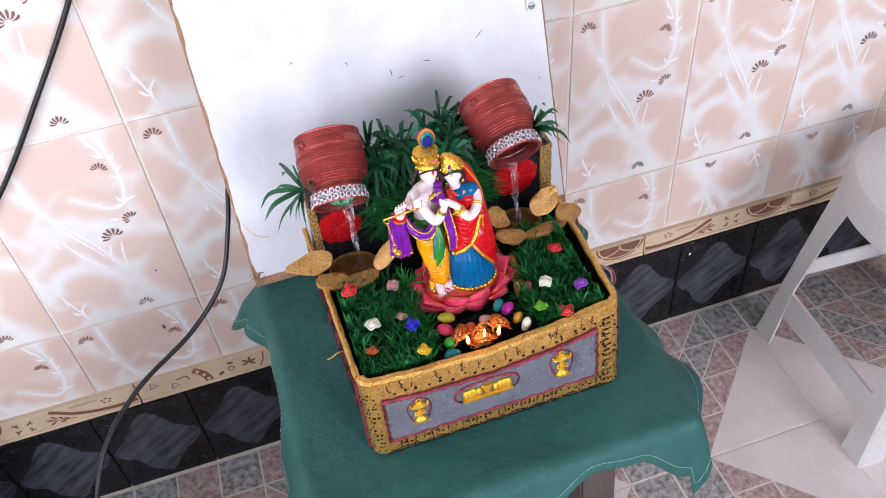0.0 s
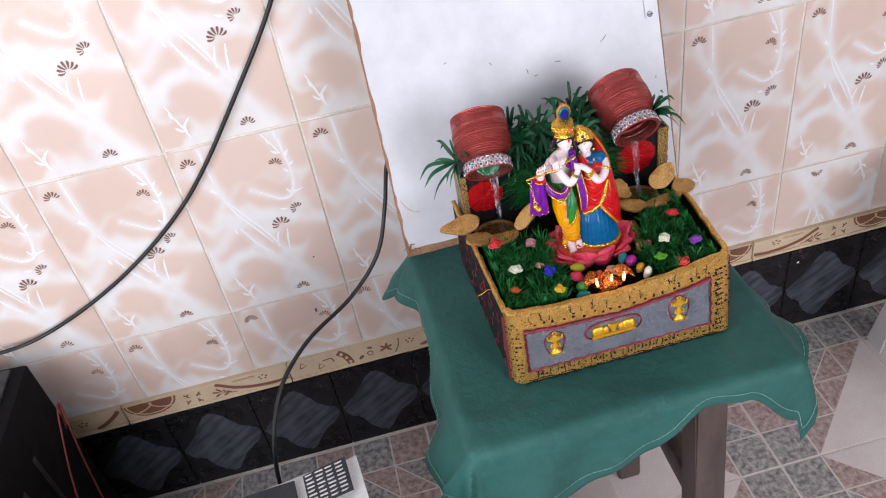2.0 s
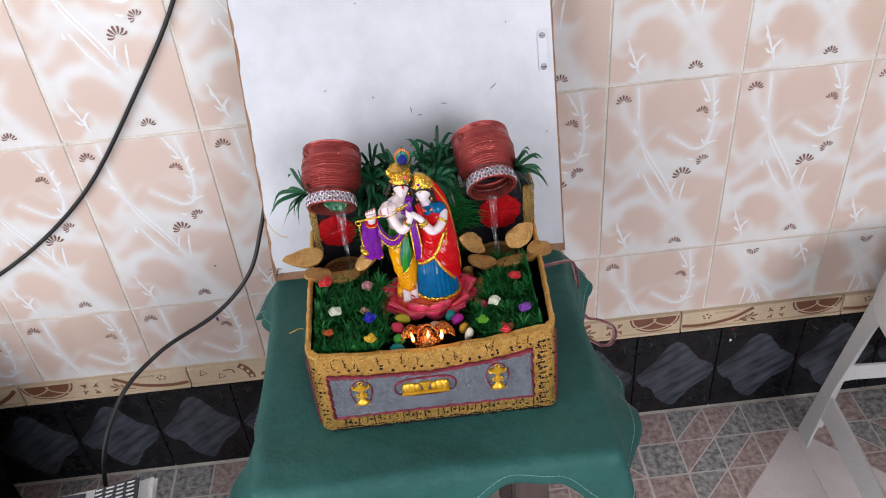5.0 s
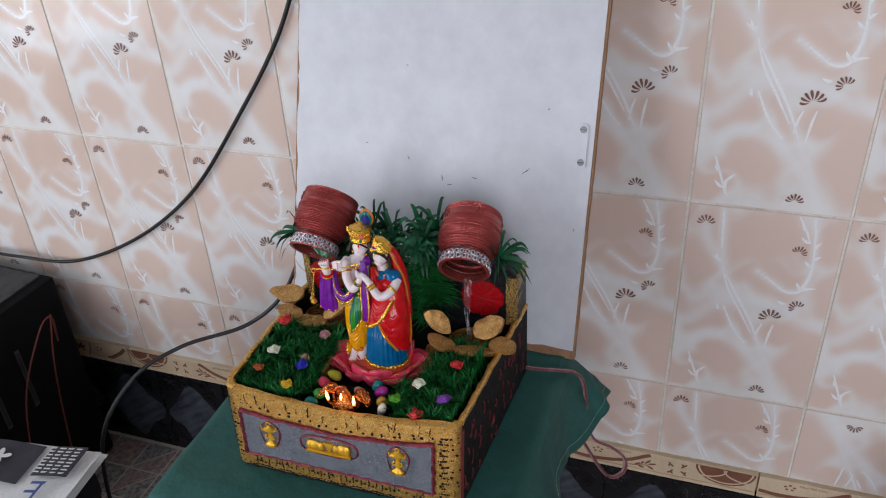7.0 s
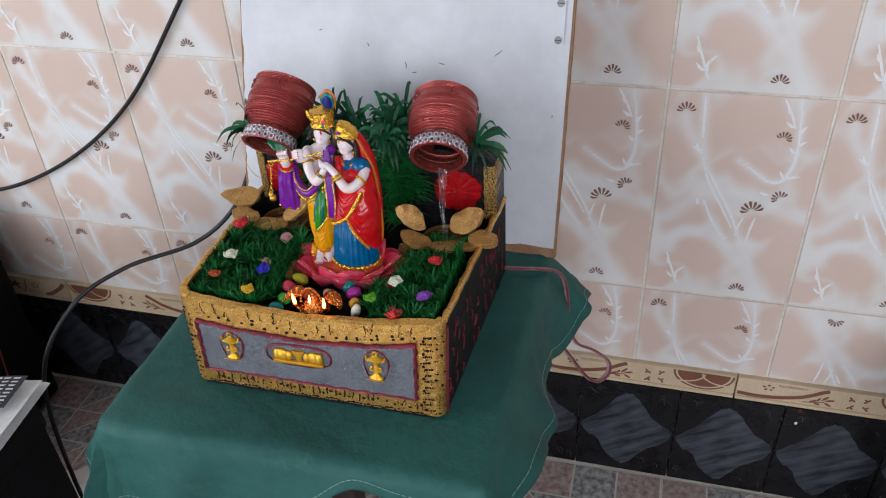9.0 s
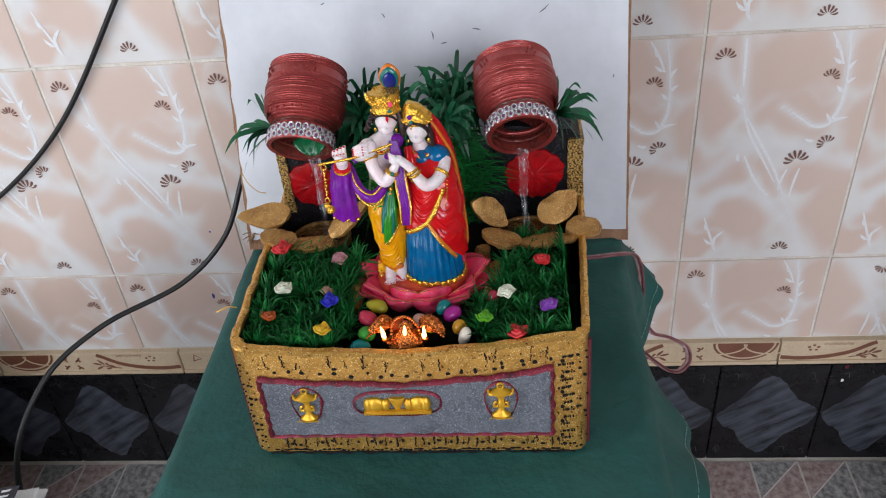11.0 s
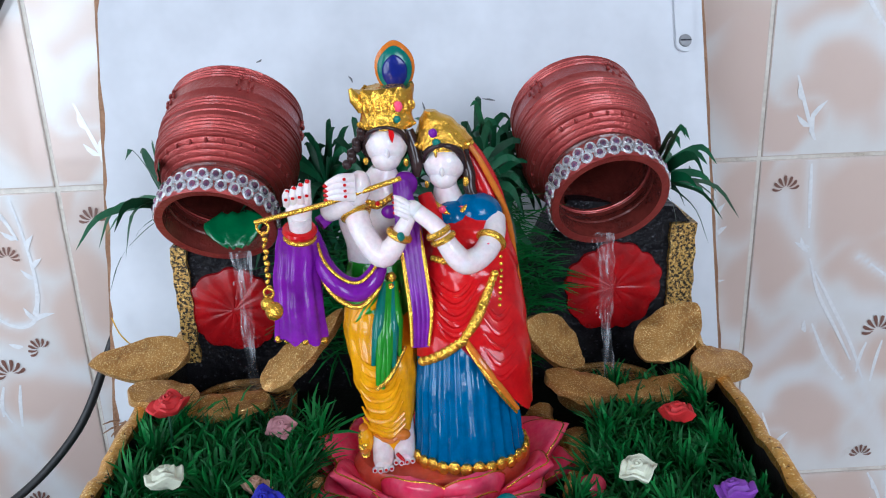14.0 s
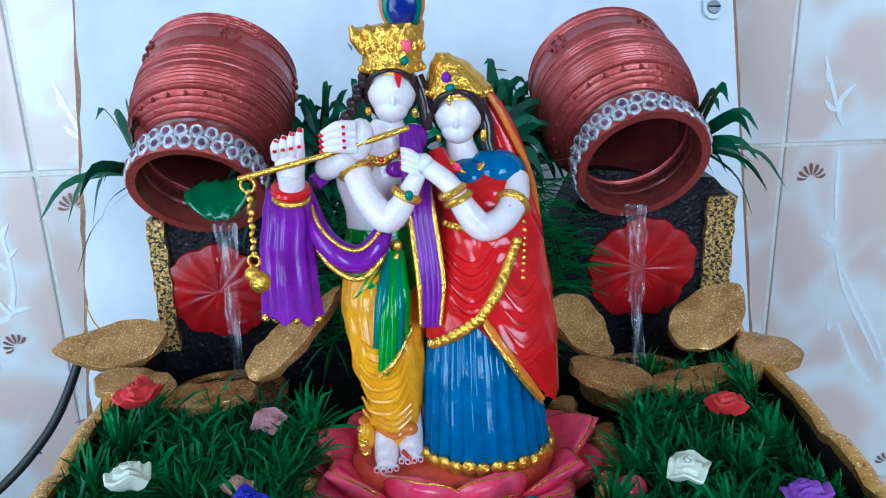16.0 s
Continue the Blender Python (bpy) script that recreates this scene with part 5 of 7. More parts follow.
for k, (kind, c, s) in enumerate((("red", (-0.4045, -0.3845, 0.7130), 0.0072), ("white", (-0.3945, -0.4295, 0.7090), 0.0068), ("pink", (-0.3620, -0.3765, 0.6950), 0.0058), ("peach", (-0.3650, -0.4195, 0.6965), 0.0050), ("blue", (-0.3590, -0.4365, 0.7010), 0.0060), ("orange", (-0.4025, -0.4525, 0.7010), 0.0056), ("yellow", (-0.3580, -0.4715, 0.7040), 0.0055), ("red", (-0.1995, -0.3965, 0.7045), 0.0066), ("white", (-0.2265, -0.4370, 0.7065), 0.0060), ("purple", (-0.1960, -0.4490, 0.7040), 0.0066), ("green", (-0.2425, -0.4630, 0.7055), 0.0058), ("red", (-0.2190, -0.4690, 0.6960), 0.0068))):
    make_flower(kind, c, s * 1.17, 50 + k, "small folded %s ribbon rose in the artificial grass" % {"white": "cream-white", "peach": "pale peach", "pink": "dusty pink", "green": "lime-green"}.get(kind, kind))
bm = bmesh.new()
tube(bm, spline([(-0.4045, -0.3850, 0.711), (-0.404, -0.388, 0.698), (-0.4045, -0.387, 0.671)], 4), 0.0006, 6)
tagged(part("rose_stem", bm, LEAF), "short dark green stem under a ribbon rose", "stem")

# ---- coloured pebbles ----
PEB = {k: glazed(k + "_glazed_pebble", c) for k, c in dict(olive=(0.38, 0.33, 0.02), rose=(0.55, 0.04, 0.08), lime=(0.05, 0.32, 0.04), teal=(0.005, 0.17, 0.17), orange=(0.60, 0.09, 0.03), magenta=(0.38, 0.02, 0.24), yellow=(0.65, 0.38, 0.01), amber=(0.45, 0.22, 0.02), white=(0.66, 0.60, 0.50), blue=(0.01, 0.06, 0.30), beige=(0.58, 0.38, 0.30)).items()}


def make_pebble(kind, c, rad, rot, seed):
    bm = bmesh.new()
    blob(bm, (0, 0, 0), rad, 0, None, 16, 12)
    for v in bm.verts:
        v.co *= 1 + 0.26 * noise.noise(v.co * 120 + Vector((seed * 3.1, 0, 0)))
    ob = part("pebble", bm, PEB[kind])
    ob.matrix_basis = pose(c[0] + 0.006, c[1] - 0.008, c[2] + 0.010, *rot) @ Matrix.Scale(0.98, 4)
    return tagged(ob, "small polished %s pebble beside the lotus" % kind, "pebble", "coloured pebbles")


for k, (kind, x, y, z, rad, rot) in enumerate((
        ("olive", -0.331, -0.423, 0.680, (0.0088, 0.0058, 0.0050), (0, 6, -8)), ("rose", -0.336, -0.4355, 0.679, (0.0082, 0.0060, 0.0056), (0, 10, -25)),
        ("lime", -0.3355, -0.4510, 0.677, (0.0066, 0.0060, 0.0055), (0, 0, 10)), ("teal", -0.3385, -0.4630, 0.676, (0.0082, 0.0058, 0.0052), (0, 0, -6)),
        ("orange", -0.3140, -0.4420, 0.678, (0.0060, 0.0052, 0.0064), (10, 0, 20)), ("beige", -0.2950, -0.4380, 0.677, (0.0080, 0.0052, 0.0055), (0, 12, -30)),
        ("teal", -0.2800, -0.4270, 0.681, (0.0066, 0.0048, 0.0056), (0, -24, 24)), ("magenta", -0.2735, -0.4330, 0.680, (0.0076, 0.0054, 0.0058), (0, -16, 28)),
        ("yellow", -0.2890, -0.4440, 0.677, (0.0050, 0.0050, 0.0050), (0, 0, 0)), ("amber", -0.2680, -0.4460, 0.678, (0.0058, 0.0046, 0.0072), (0, 24, 20)),
        ("white", -0.2640, -0.4560, 0.678, (0.0046, 0.0042, 0.0082), (0, 16, 12)), ("blue", -0.2640, -0.4700, 0.674, (0.0050, 0.0042, 0.0042), (0, 0, 20)), ("amber", -0.3300, -0.4700, 0.673, (0.0070, 0.0040, 0.0030), (0, 0, 4)),
        ("rose", -0.2450, -0.4110, 0.677, (0.0070, 0.0055, 0.0060), (0, 10, 30)))):
    make_pebble(kind, (x, y, z), rad, rot, k)

# the glittered mound on which lamp and pebbles lie
bm = bmesh.new()
rings(bm, [[(-0.3000 + f * 0.046 * math.cos(a), -0.4440 + f * 0.0200 * math.sin(a), BED - 0.001 + h + 0.0012 * math.sin(5 * a + 9 * f)) for a in [k * math.tau / 40 for k in range(40)]] for f, h in ((1.0, 0.0), (0.93, 0.0065), (0.80, 0.0095), (0.5, 0.0105), (0.05, 0.0110))])
tagged(part("pebble_mound", bm, SOIL), "low dark mound under the pebbles and lamp", "mound")

# ---- little copper lamp with glowing flames ----


def make_lamp():
    lp = thing("copper_lamp", "shiny crinkled copper lamp with three glowing flames", "lamp", (-0.3005, -0.4590, BED + 0.0090))
    bm = bmesh.new()
    lathe(bm, [(0.0165, 0.0), (0.018, 0.0025), (0.0172, 0.0045), (0.0152, 0.0060), (0.0128, 0.0080), (0.0108, 0.0100), (0.0085, 0.0122), (0.0058, 0.0150), (0.0050, 0.0175), (0.0064, 0.0188), (0.0030, 0.0205), (0.0008, 0.0225)], Matrix.Diagonal((1.22, 0.80, 1.18, 1)), 44)
    for v in bm.verts:
        v.co += Vector(v.co).normalized() * 0.0012 * noise.noise(v.co * 260)
    bmesh.ops.scale(bm, verts=bm.verts, vec=(0.72, 0.85, 0.80))
    body = part("body", bm, COPPER, lp)
    bm = bmesh.new()
    for k in range(21):
        a = math.pi * k / 20
        blob(bm, (0.0004 + 0.0105 * math.cos(a), -0.0045, 0.0080 + 0.0215 * math.sin(a) ** 0.8), (0.0012, 0.0012, 0.0012), 0, None, 8, 6)
    tagged(part("beaded_arch", bm, COPPER, body), kind="stuff")
    # a curled foil leaf and a beaded scroll to each side, and the two spouts that hold flames
    for sd in (-1, 1):
        bm = bmesh.new()
        loops = []
        for k in range(13):
            t = k / 12
            c = Vector((sd * (0.0100 + 0.0185 * t), 0.0060 - 0.006 * t, 0.0085 + 0.0125 * math.sin(math.pi * (0.22 + 0.70 * t))))
            w = 0.0078 * math.sin(math.pi * (0.12 + 0.80 * t)) + 0.0006
            loops.append([c + Vector((0.0006 * math.sin(q * 2.3 + k), w * (q / 4 - 1), -0.5 * w * (q / 4 - 1) ** 2 + 0.0011 * math.sin(q * 1.9 + k * 1.3))) for q in range(9)] + [c + Vector((0, w * (1 - q / 4), -0.5 * w * (1 - q / 4) ** 2 - 0.0012)) for q in range(9)])
        rings(bm, loops)
        part("foil_leaf", bm, COPPER, body, "curled copper foil leaf")
        bm = bmesh.new()
        for k in range(12):
            t = k / 11
            blob(bm, (sd * (0.0115 + 0.0165 * t), -0.0030 - 0.003 * t, 0.0120 + 0.0080 * math.sin(math.pi * (0.30 + 0.75 * t))), (0.0010, 0.0010, 0.0010), 0, None, 8, 6)
        tagged(part("beaded_scroll", bm, COPPER, body), kind="stuff")
        bm = bmesh.new()
        tube(bm, spline([(sd * 0.0070, -0.004, 0.0040), (sd * 0.0110, -0.0072, 0.0062), (sd * 0.0144, -0.0082, 0.0085), (sd * 0.0146, -0.0082, 0.0120)], 5), [0.0026, 0.0025, 0.0024, 0.0022, 0.0021, 0.0020, 0.0019, 0.0018, 0.0017, 0.0017, 0.0018, 0.0019, 0.0021, 0.0022, 0.0022, 0.0022][:len(spline([(0, 0, 0), (1, 0, 0), (2, 0, 0), (3, 0, 0)], 5))], 10)
        part("spout", bm, COPPER, body, "copper wick spout")
    for x, y, z, s in ((-0.0146, -0.0078, 0.0115, 1.25), (0.0142, -0.0088, 0.0120, 1.25), (0.0005, -0.0085, 0.0150, 1.0)):
        bm = bmesh.new()
        lathe(bm, [(0.0005, 0.0), (0.0010 * s, 0.0012), (0.0014 * s, 0.0032), (0.0010 * s, 0.0062 * s), (0.0003, 0.0095 * s)], pose(x, y, z, 0, -8 if x < 0 else 4, 0), 12)
        part("flame", bm, FLAME, lp, "glowing warm flame-shaped bulb")
    return lp


make_lamp()

BTOP_Z = 0.2
# ---- loose gold threads and small marks ----
for pts in ([(-0.4270, -0.447, 0.7055), (-0.432, -0.449, 0.7080), (-0.437, -0.451, 0.7070), (-0.442, -0.450, 0.7040)], [(-0.4680, -0.2185, 0.660), (-0.4760, -0.2175, 0.662), (-0.4850, -0.2145, 0.670), (-0.4900, -0.2110, 0.680)]):
    bm = bmesh.new()
    tube(bm, spline(pts, 6), 0.0004, 6)
    tagged(part("gold_thread", bm, GILT), "loose curl of gold thread", "thread", "gold threads")
for x, z, w, h, mat, col in ((-0.664, 0.347, 0.0022, 0.0050, BLUEINK, "blue"), (0.257, 0.194, 0.0030, 0.0040, DARKRED, "red"), (0.256, 0.166, 0.0022, 0.0030, SPRIG, "white"), (-0.640, 0.462, 0.0016, 0.0016, BLUEINK, "blue")):
    bm = bmesh.new()
    flat_poly(bm, [(x + w * math.cos(k * math.tau / 16), -0.0005 if z > BTOP_Z else -0.0126, z + h * math.sin(k * math.tau / 16)) for k in range(16)])
    tagged(part("ink_spot", bm, mat, smooth=False), "small %s ink spot on a wall tile" % col, "mark", "ink spots")

# ---- glazed figurine group on a lotus: one plain mesh ----
ST = [glazed("white_glaze", (0.80, 0.73, 0.73), (0.80, 0.60, 0.63), sub=0.15), glazed("yellow_glaze", (0.80, 0.36, 0.002), (0.70, 0.25, 0.001)), glazed("green_glaze", (0.02, 0.20, 0.015), (0.03, 0.28, 0.02)), glazed("violet_glaze", (0.19, 0.012, 0.32), (0.12, 0.007, 0.22)),
      glazed("crimson_glaze", (0.60, 0.008, 0.010), (0.44, 0.004, 0.008)), glazed("blue_glaze", (0.0, 0.115, 0.29), (0.0, 0.075, 0.21)), surface("bright_gilding", (0.86, 0.50, 0.07), (0.70, 0.36, 0.03), rough=0.2, metal=0.8, big=250, fine=600, bump=0.3, dist=0.0012), glazed("dark_brown_glaze", (0.025, 0.014, 0.014), (0.045, 0.022, 0.02)),
      glazed("pink_glaze", (0.95, 0.040, 0.135), (0.96, 0.15, 0.24)), glazed("coral_glaze", (0.72, 0.085, 0.045), (0.74, 0.14, 0.09)), glazed("peacock_green_glaze", (0.01, 0.16, 0.13)), glazed("deep_blue_glaze", (0.01, 0.02, 0.20)), glazed("orange_glaze", (0.62, 0.18, 0.02), (0.5, 0.12, 0.01))]
WHT, YEL, GRN, VIO, CRI, BLU, GLD, HAIR, PNK, COR, PEA, DBL, ORA = range(13)


def make_figurine():
    bm = bmesh.new()

    def across(rows, z):
        """Centre and radii of a body given as rows of z, x, y, rx, ry, at the height z."""
        for a, b in zip(rows, rows[1:]):
            if z <= b[0] or b is rows[-1]:
                t = min(1, max(0, (z - a[0]) / (b[0] - a[0])))
                t = t * t * (3 - 2 * t)
                return [a[i] + (b[i] - a[i]) * t for i in range(1, 5)]

    def body(rows, mat, seg=40, levels=18, fold=None, hem=None, top=None):
        """A draped body: fold(a, z) swells it, hem(x) gives its lower edge, top(x) its upper edge."""
        loops = []
        for q in range(levels + 1):
            loop = []
            for i in range(seg):
                a = i * math.tau / seg
                z0, z1 = rows[0][0], rows[-1][0]
                x_guess = across(rows, (z0 + z1) / 2)
                xg = x_guess[0] + x_guess[2] * math.cos(a)
                low = hem(xg, math.sin(a)) if hem else z0
                high = top(xg, math.sin(a)) if top else z1
                z = low + (high - low) * q / levels
                cx, cy, rx, ry = across(rows, z)
                f = 1 + (fold(a, z) if fold else 0)
                loop.append((cx + rx * f * math.cos(a), cy + ry * f * math.sin(a), z))
            loops.append(loop)
        rings(bm, loops, mat)

    def face_of(rows, x, z, out=0.0):
        """The point on the front of a body."""
        cx, cy, rx, ry = across(rows, z)
        k = max(-0.98, min(0.98, (x - cx) / rx))
        return Vector((x, cy - ry * math.sqrt(1 - k * k) - out, z))

    def limb(pts, radii, mat=WHT, seg=12, n=5, flat=1.0):
        pp = spline(pts, n)
        rr = [radii[min(i // n, len(radii) - 2)] + (radii[min(i // n, len(radii) - 2) + 1] - radii[min(i // n, len(radii) - 2)]) * (i % n) / n for i in range(len(pp) - 1)] + [radii[-1]]
        tube(bm, pp, rr, seg, mat, flat)

    def on(rows, pts, radii, mat, out=0.0004, seg=8, n=5):
        """A cord laid on the front of a body along x, z points."""
        limb([face_of(rows, x, z, out) for x, z in pts], radii, mat, seg, n)

    def egg(x, y, z, rx, ry, rz, mat, rot=None, u=16, v=10):
        blob(bm, (x, y, z), (rx, ry, rz), mat, rot, u, v)

    def beads(rows, pts, n, r0, mat=GLD, out=0.0004, wide=1.0):
        line = spline([Vector((x, 0, z)) for x, z in pts], 8)
        for k in range(n):
            p = line[round(k * (len(line) - 1) / (n - 1))]
            c = face_of(rows, p.x, p.z, out)
            egg(c.x, c.y, c.z, r0 * wide, r0 * 0.8, r0, mat, None, 8, 6)

    def ringlet(c, d, rad, thick, mat, squash=1.0):
        """A band round a limb at c whose axis is d."""
        d = Vector(d).normalized()
        e1 = d.orthogonal().normalized()
        e2 = d.cross(e1)
        tube(bm, [Vector(c) + (e1 * math.cos(k * math.tau / 18) + e2 * math.sin(k * math.tau / 18) * squash) * rad for k in range(19)], thick, 8, mat)

    def petal(foot, way, up, length, wide, mat, cup=0.25, lift=0.4):
        """A cupped lotus petal with a pointed, turned-up tip and a gilt rim."""
        way, up = Vector(way).normalized(), Vector(up).normalized()
        side = way.cross(up).normalized()
        loops, rim = [], ([], [])
        for k in range(11):
            t = k / 10
            half = wide * (math.sin(math.pi * (0.16 + 0.84 * t) ** 0.85) ** 0.55 if t < 1 else 0.05) + 0.0004
            mid = Vector(foot) + way * length * t + up * length * lift * t * t
            thick = 0.0048 * (1 - 0.40 * t)
            loop = []
            for i in range(14):
                a = i * math.tau / 14
                s = math.cos(a)
                loop.append(mid + side * half * s + up * (cup * half * s * s + thick * math.sin(a)))
            loops.append(loop)
            if k > 4:
                for sgn, line in zip((1, -1), rim):
                    line.append(mid + side * half * sgn + up * (cup * half + 0.0004))
        rings(bm, loops, mat)
        tube(bm, rim[0] + rim[1][::-1], 0.00036, 5, GLD)

    # lotus: a coral cushion in two rings of fat upright petals that flare at the sides and back
    cx, cy = -0.2945, -0.3845
    lathe(bm, [(0.034, 0.0), (0.0375, 0.004), (0.0370, 0.0098), (0.034, 0.0126), (0.020, 0.0134), (0.001, 0.0136)], Matrix.Translation((cx, cy, 0.6728)) @ Matrix.Diagonal((1.0, 0.62, 1, 1)), 44, COR)
    r = random.Random(77)
    for ring, (cnt, rad, z, flare, length, wide) in enumerate(((9, 0.0370, 0.6735, 0.20, 0.0160, 0.0148), (10, 0.0405, 0.6715, 0.62, 0.0140, 0.0150))):
        for k in range(cnt):
            a = (k + 0.5 * ring) * math.tau / cnt + 0.16
            out = Vector((math.cos(a), math.sin(a), 0))
            side = abs(math.cos(a)) ** 2
            back = max(0, math.sin(a))
            way = out * (flare + 0.55 * side) + Vector((0, 0, 1))
            foot = Vector((cx + rad * math.cos(a), cy + rad * 0.72 * math.sin(a), z))
            grow = (1 + 0.30 * back + 0.28 * side) * r.uniform(0.95, 1.06)
            petal(foot, way, out - Vector((0, 0, flare)), length * grow, wide, PNK, -0.42, -0.10 + 0.25 * side)

    # first figure: feet
    for x, y, z, turn in ((-0.3185, -0.3955, 0.6890, 8), (-0.3100, -0.3935, 0.6908, -10)):
        limb([(x, y + 0.0105, z + 0.0120), (x, y + 0.0060, z + 0.0040), (x, y, z), (x - 0.0004, y - 0.0040, z - 0.0008)], [0.0044, 0.0047, 0.0043, 0.0030], WHT, 14)
        for k in range(4):
            egg(x - 0.0034 + 0.0022 * k, y - 0.0052 + 0.0006 * abs(k - 1), z - 0.0014, 0.0012, 0.0019, 0.0012, WHT, None, 8, 6)
            egg(x - 0.0034 + 0.0022 * k, y - 0.0066 + 0.0006 * abs(k - 1), z - 0.0009, 0.0007, 0.0006, 0.0006, CRI, None, 6, 4)
    limb([(-0.3130, -0.3975, 0.6930), (-0.3105, -0.3985, 0.6900), (-0.3125, -0.3990, 0.6880)], [0.0008, 0.0008, 0.0007], CRI, 8)
    # trousers with gathered folds
    legs = ((0.6905, -0.3154, -0.3850, 0.0084, 0.0086), (0.6990, -0.3152, -0.3845, 0.0090, 0.0090), (0.7080, -0.3148, -0.3830, 0.0103, 0.0104), (0.7200, -0.3164, -0.3800, 0.0132, 0.0118), (0.7400, -0.3178, -0.3735, 0.0146, 0.0122), (0.7600, -0.3168, -0.3672, 0.0136, 0.0100))
    body(legs, YEL, 72, 34, lambda a, z: 0.020 * math.sin(9 * a + 240 * (z - 0.70) * math.cos(a)) + 0.012 * math.sin(17 * a + 420 * z))
    for k in range(7):
        z = 0.7300 - 0.0046 * k
        on(legs, [(-0.3105 + 0.0002 * k, z + 0.006), (-0.3145, z - 0.0010), (-0.3215 - 0.0002 * k, z - 0.0025), (-0.3265, z + 0.0010)], [0.0004, 0.0013, 0.0012, 0.0004], YEL, 0.0000, 8)
    for k in range(4):
        on(legs, [(-0.3090, 0.7080 - 0.0026 * k), (-0.3150, 0.7040 - 0.0024 * k), (-0.3215, 0.7045 - 0.0022 * k)], [0.0005, 0.0015, 0.0006], ORA if k == 3 else YEL, 0.0002, 8)
    for k in range(8):
        egg(-0.3262 + 0.0006 * math.sin(k * 2.1), -0.3890 - 0.0006 * k, 0.7005 - 0.0014 * k, 0.0021, 0.0026, 0.0016, GLD if k % 3 else ORA, None, 9, 6)
    egg(-0.3255, -0.3900, 0.6950, 0.0032, 0.0036, 0.0058, YEL)
    egg(-0.3105, -0.3925, 0.6985, 0.0034, 0.0026, 0.0024, ORA)
    # green waistcloth, its fan of pleats and pointed fall
    waist = ((0.7380, -0.3175, -0.3730, 0.0150, 0.0130), (0.7500, -0.3170, -0.3705, 0.0150, 0.0122), (0.7600, -0.3166, -0.3675, 0.0140, 0.0106), (0.7660, -0.3164, -0.3660, 0.0128, 0.0096))
    body(waist, GRN, 60, 12, lambda a, z: 0.016 * math.sin(13 * a + 300 * z), lambda x, s: 0.7400 + 0.011 * min(1, abs(x + 0.3135) / 0.012) if s < 0 else 0.744)
    for k, (bx, bz) in enumerate(((-0.3205, 0.7290), (-0.3190, 0.7215), (-0.3172, 0.7200), (-0.3150, 0.7235), (-0.3125, 0.7270), (-0.3100, 0.7315))):
        top = face_of(legs, -0.3130 + 0.0008 * (k - 2), 0.7595, 0.0022)
        mid = face_of(legs, (bx - 0.3130) / 2 + 0.0004 * (k - 2), (bz + 0.7600) / 2, 0.0030)
        limb([top, mid, face_of(legs, bx, bz, 0.0014)], [0.0016, 0.0026, 0.0009], GRN if k % 4 else PEA, 10, 6)
    on(legs, [(-0.3195, 0.7200), (-0.3140, 0.7250), (-0.3075, 0.7345)], [0.0008, 0.0011, 0.0008], GLD, 0.0022)
    for k in range(5):
        on(waist, [(-0.3145 - 0.0012 * k, 0.7570), (-0.3190 - 0.0016 * k, 0.7510 - 0.0010 * k), (-0.3245 - 0.0012 * k, 0.7480 - 0.0016 * k)], [0.0006, 0.0011, 0.0005], GRN if k % 2 else YEL, 0.0001)
    for x, z, s in ((-0.3118, 0.7620, 0.0021), (-0.3122, 0.7580, 0.0018), (-0.3128, 0.7548, 0.0022), (-0.3100, 0.7558, 0.0016)):
        p = face_of(legs, x, z, 0.0032)
        egg(p.x, p.y, p.z, s, 0.0016, s, GLD, None, 10, 8)
    # bare torso, neck, head
    torso = ((0.7580, -0.3172, -0.3660, 0.0122, 0.0088), (0.7700, -0.3176, -0.3652, 0.0120, 0.0090), (0.7820, -0.3186, -0.3640, 0.0136, 0.0102), (0.7900, -0.3184, -0.3630, 0.0146, 0.0096), (0.7955, -0.3160, -0.3622, 0.0110, 0.0074), (0.8030, -0.3130, -0.3628, 0.0048, 0.0048))
    body(torso, WHT, 36, 20)
    egg(-0.3112, -0.3632, 0.8122, 0.0084, 0.0088, 0.0092, WHT, None, 22, 16)
    egg(-0.3115, -0.3662, 0.8068, 0.0060, 0.0060, 0.0050, WHT, None, 18, 12)
    egg(-0.3108, -0.3712, 0.8098, 0.0010, 0.0014, 0.0022, WHT, None, 12, 10)
    egg(-0.3118, -0.3575, 0.8118, 0.0104, 0.0085, 0.0104, HAIR)
    limb([(-0.3192, -0.3650, 0.8130), (-0.3172, -0.3700, 0.8180), (-0.3112, -0.3722, 0.8200), (-0.3052, -0.3700, 0.8175), (-0.3032, -0.3650, 0.8120)], [0.0010, 0.0010, 0.0006, 0.0010, 0.0010], HAIR)
    for k in range(7):
        egg(-0.3208 - 0.0011 * k + 0.0010 * (k % 2), -0.3610, 0.8170 - 0.0022 * k, 0.0020, 0.0024, 0.0021, HAIR, None, 10, 8)
    limb([(-0.3028, -0.3610, 0.8165), (-0.3006, -0.3620, 0.8100), (-0.2996, -0.3640, 0.8040), (-0.3000, -0.3650, 0.7985)], [0.0026, 0.0030, 0.0027, 0.0014], HAIR, 12)
    egg(-0.3196, -0.3662, 0.8060, 0.0011, 0.0011, 0.0016, GLD, None, 8, 6)
    egg(-0.3038, -0.3668, 0.8050, 0.0011, 0.0011, 0.0018, GLD, None, 8, 6)
    strip(bm, [(-0.3090, -0.37190, 0.8198), (-0.3088, -0.37255, 0.8170), (-0.3087, -0.37240, 0.8142)], [0.0016, 0.0022, 0.0004], (0, 1, 0), CRI)
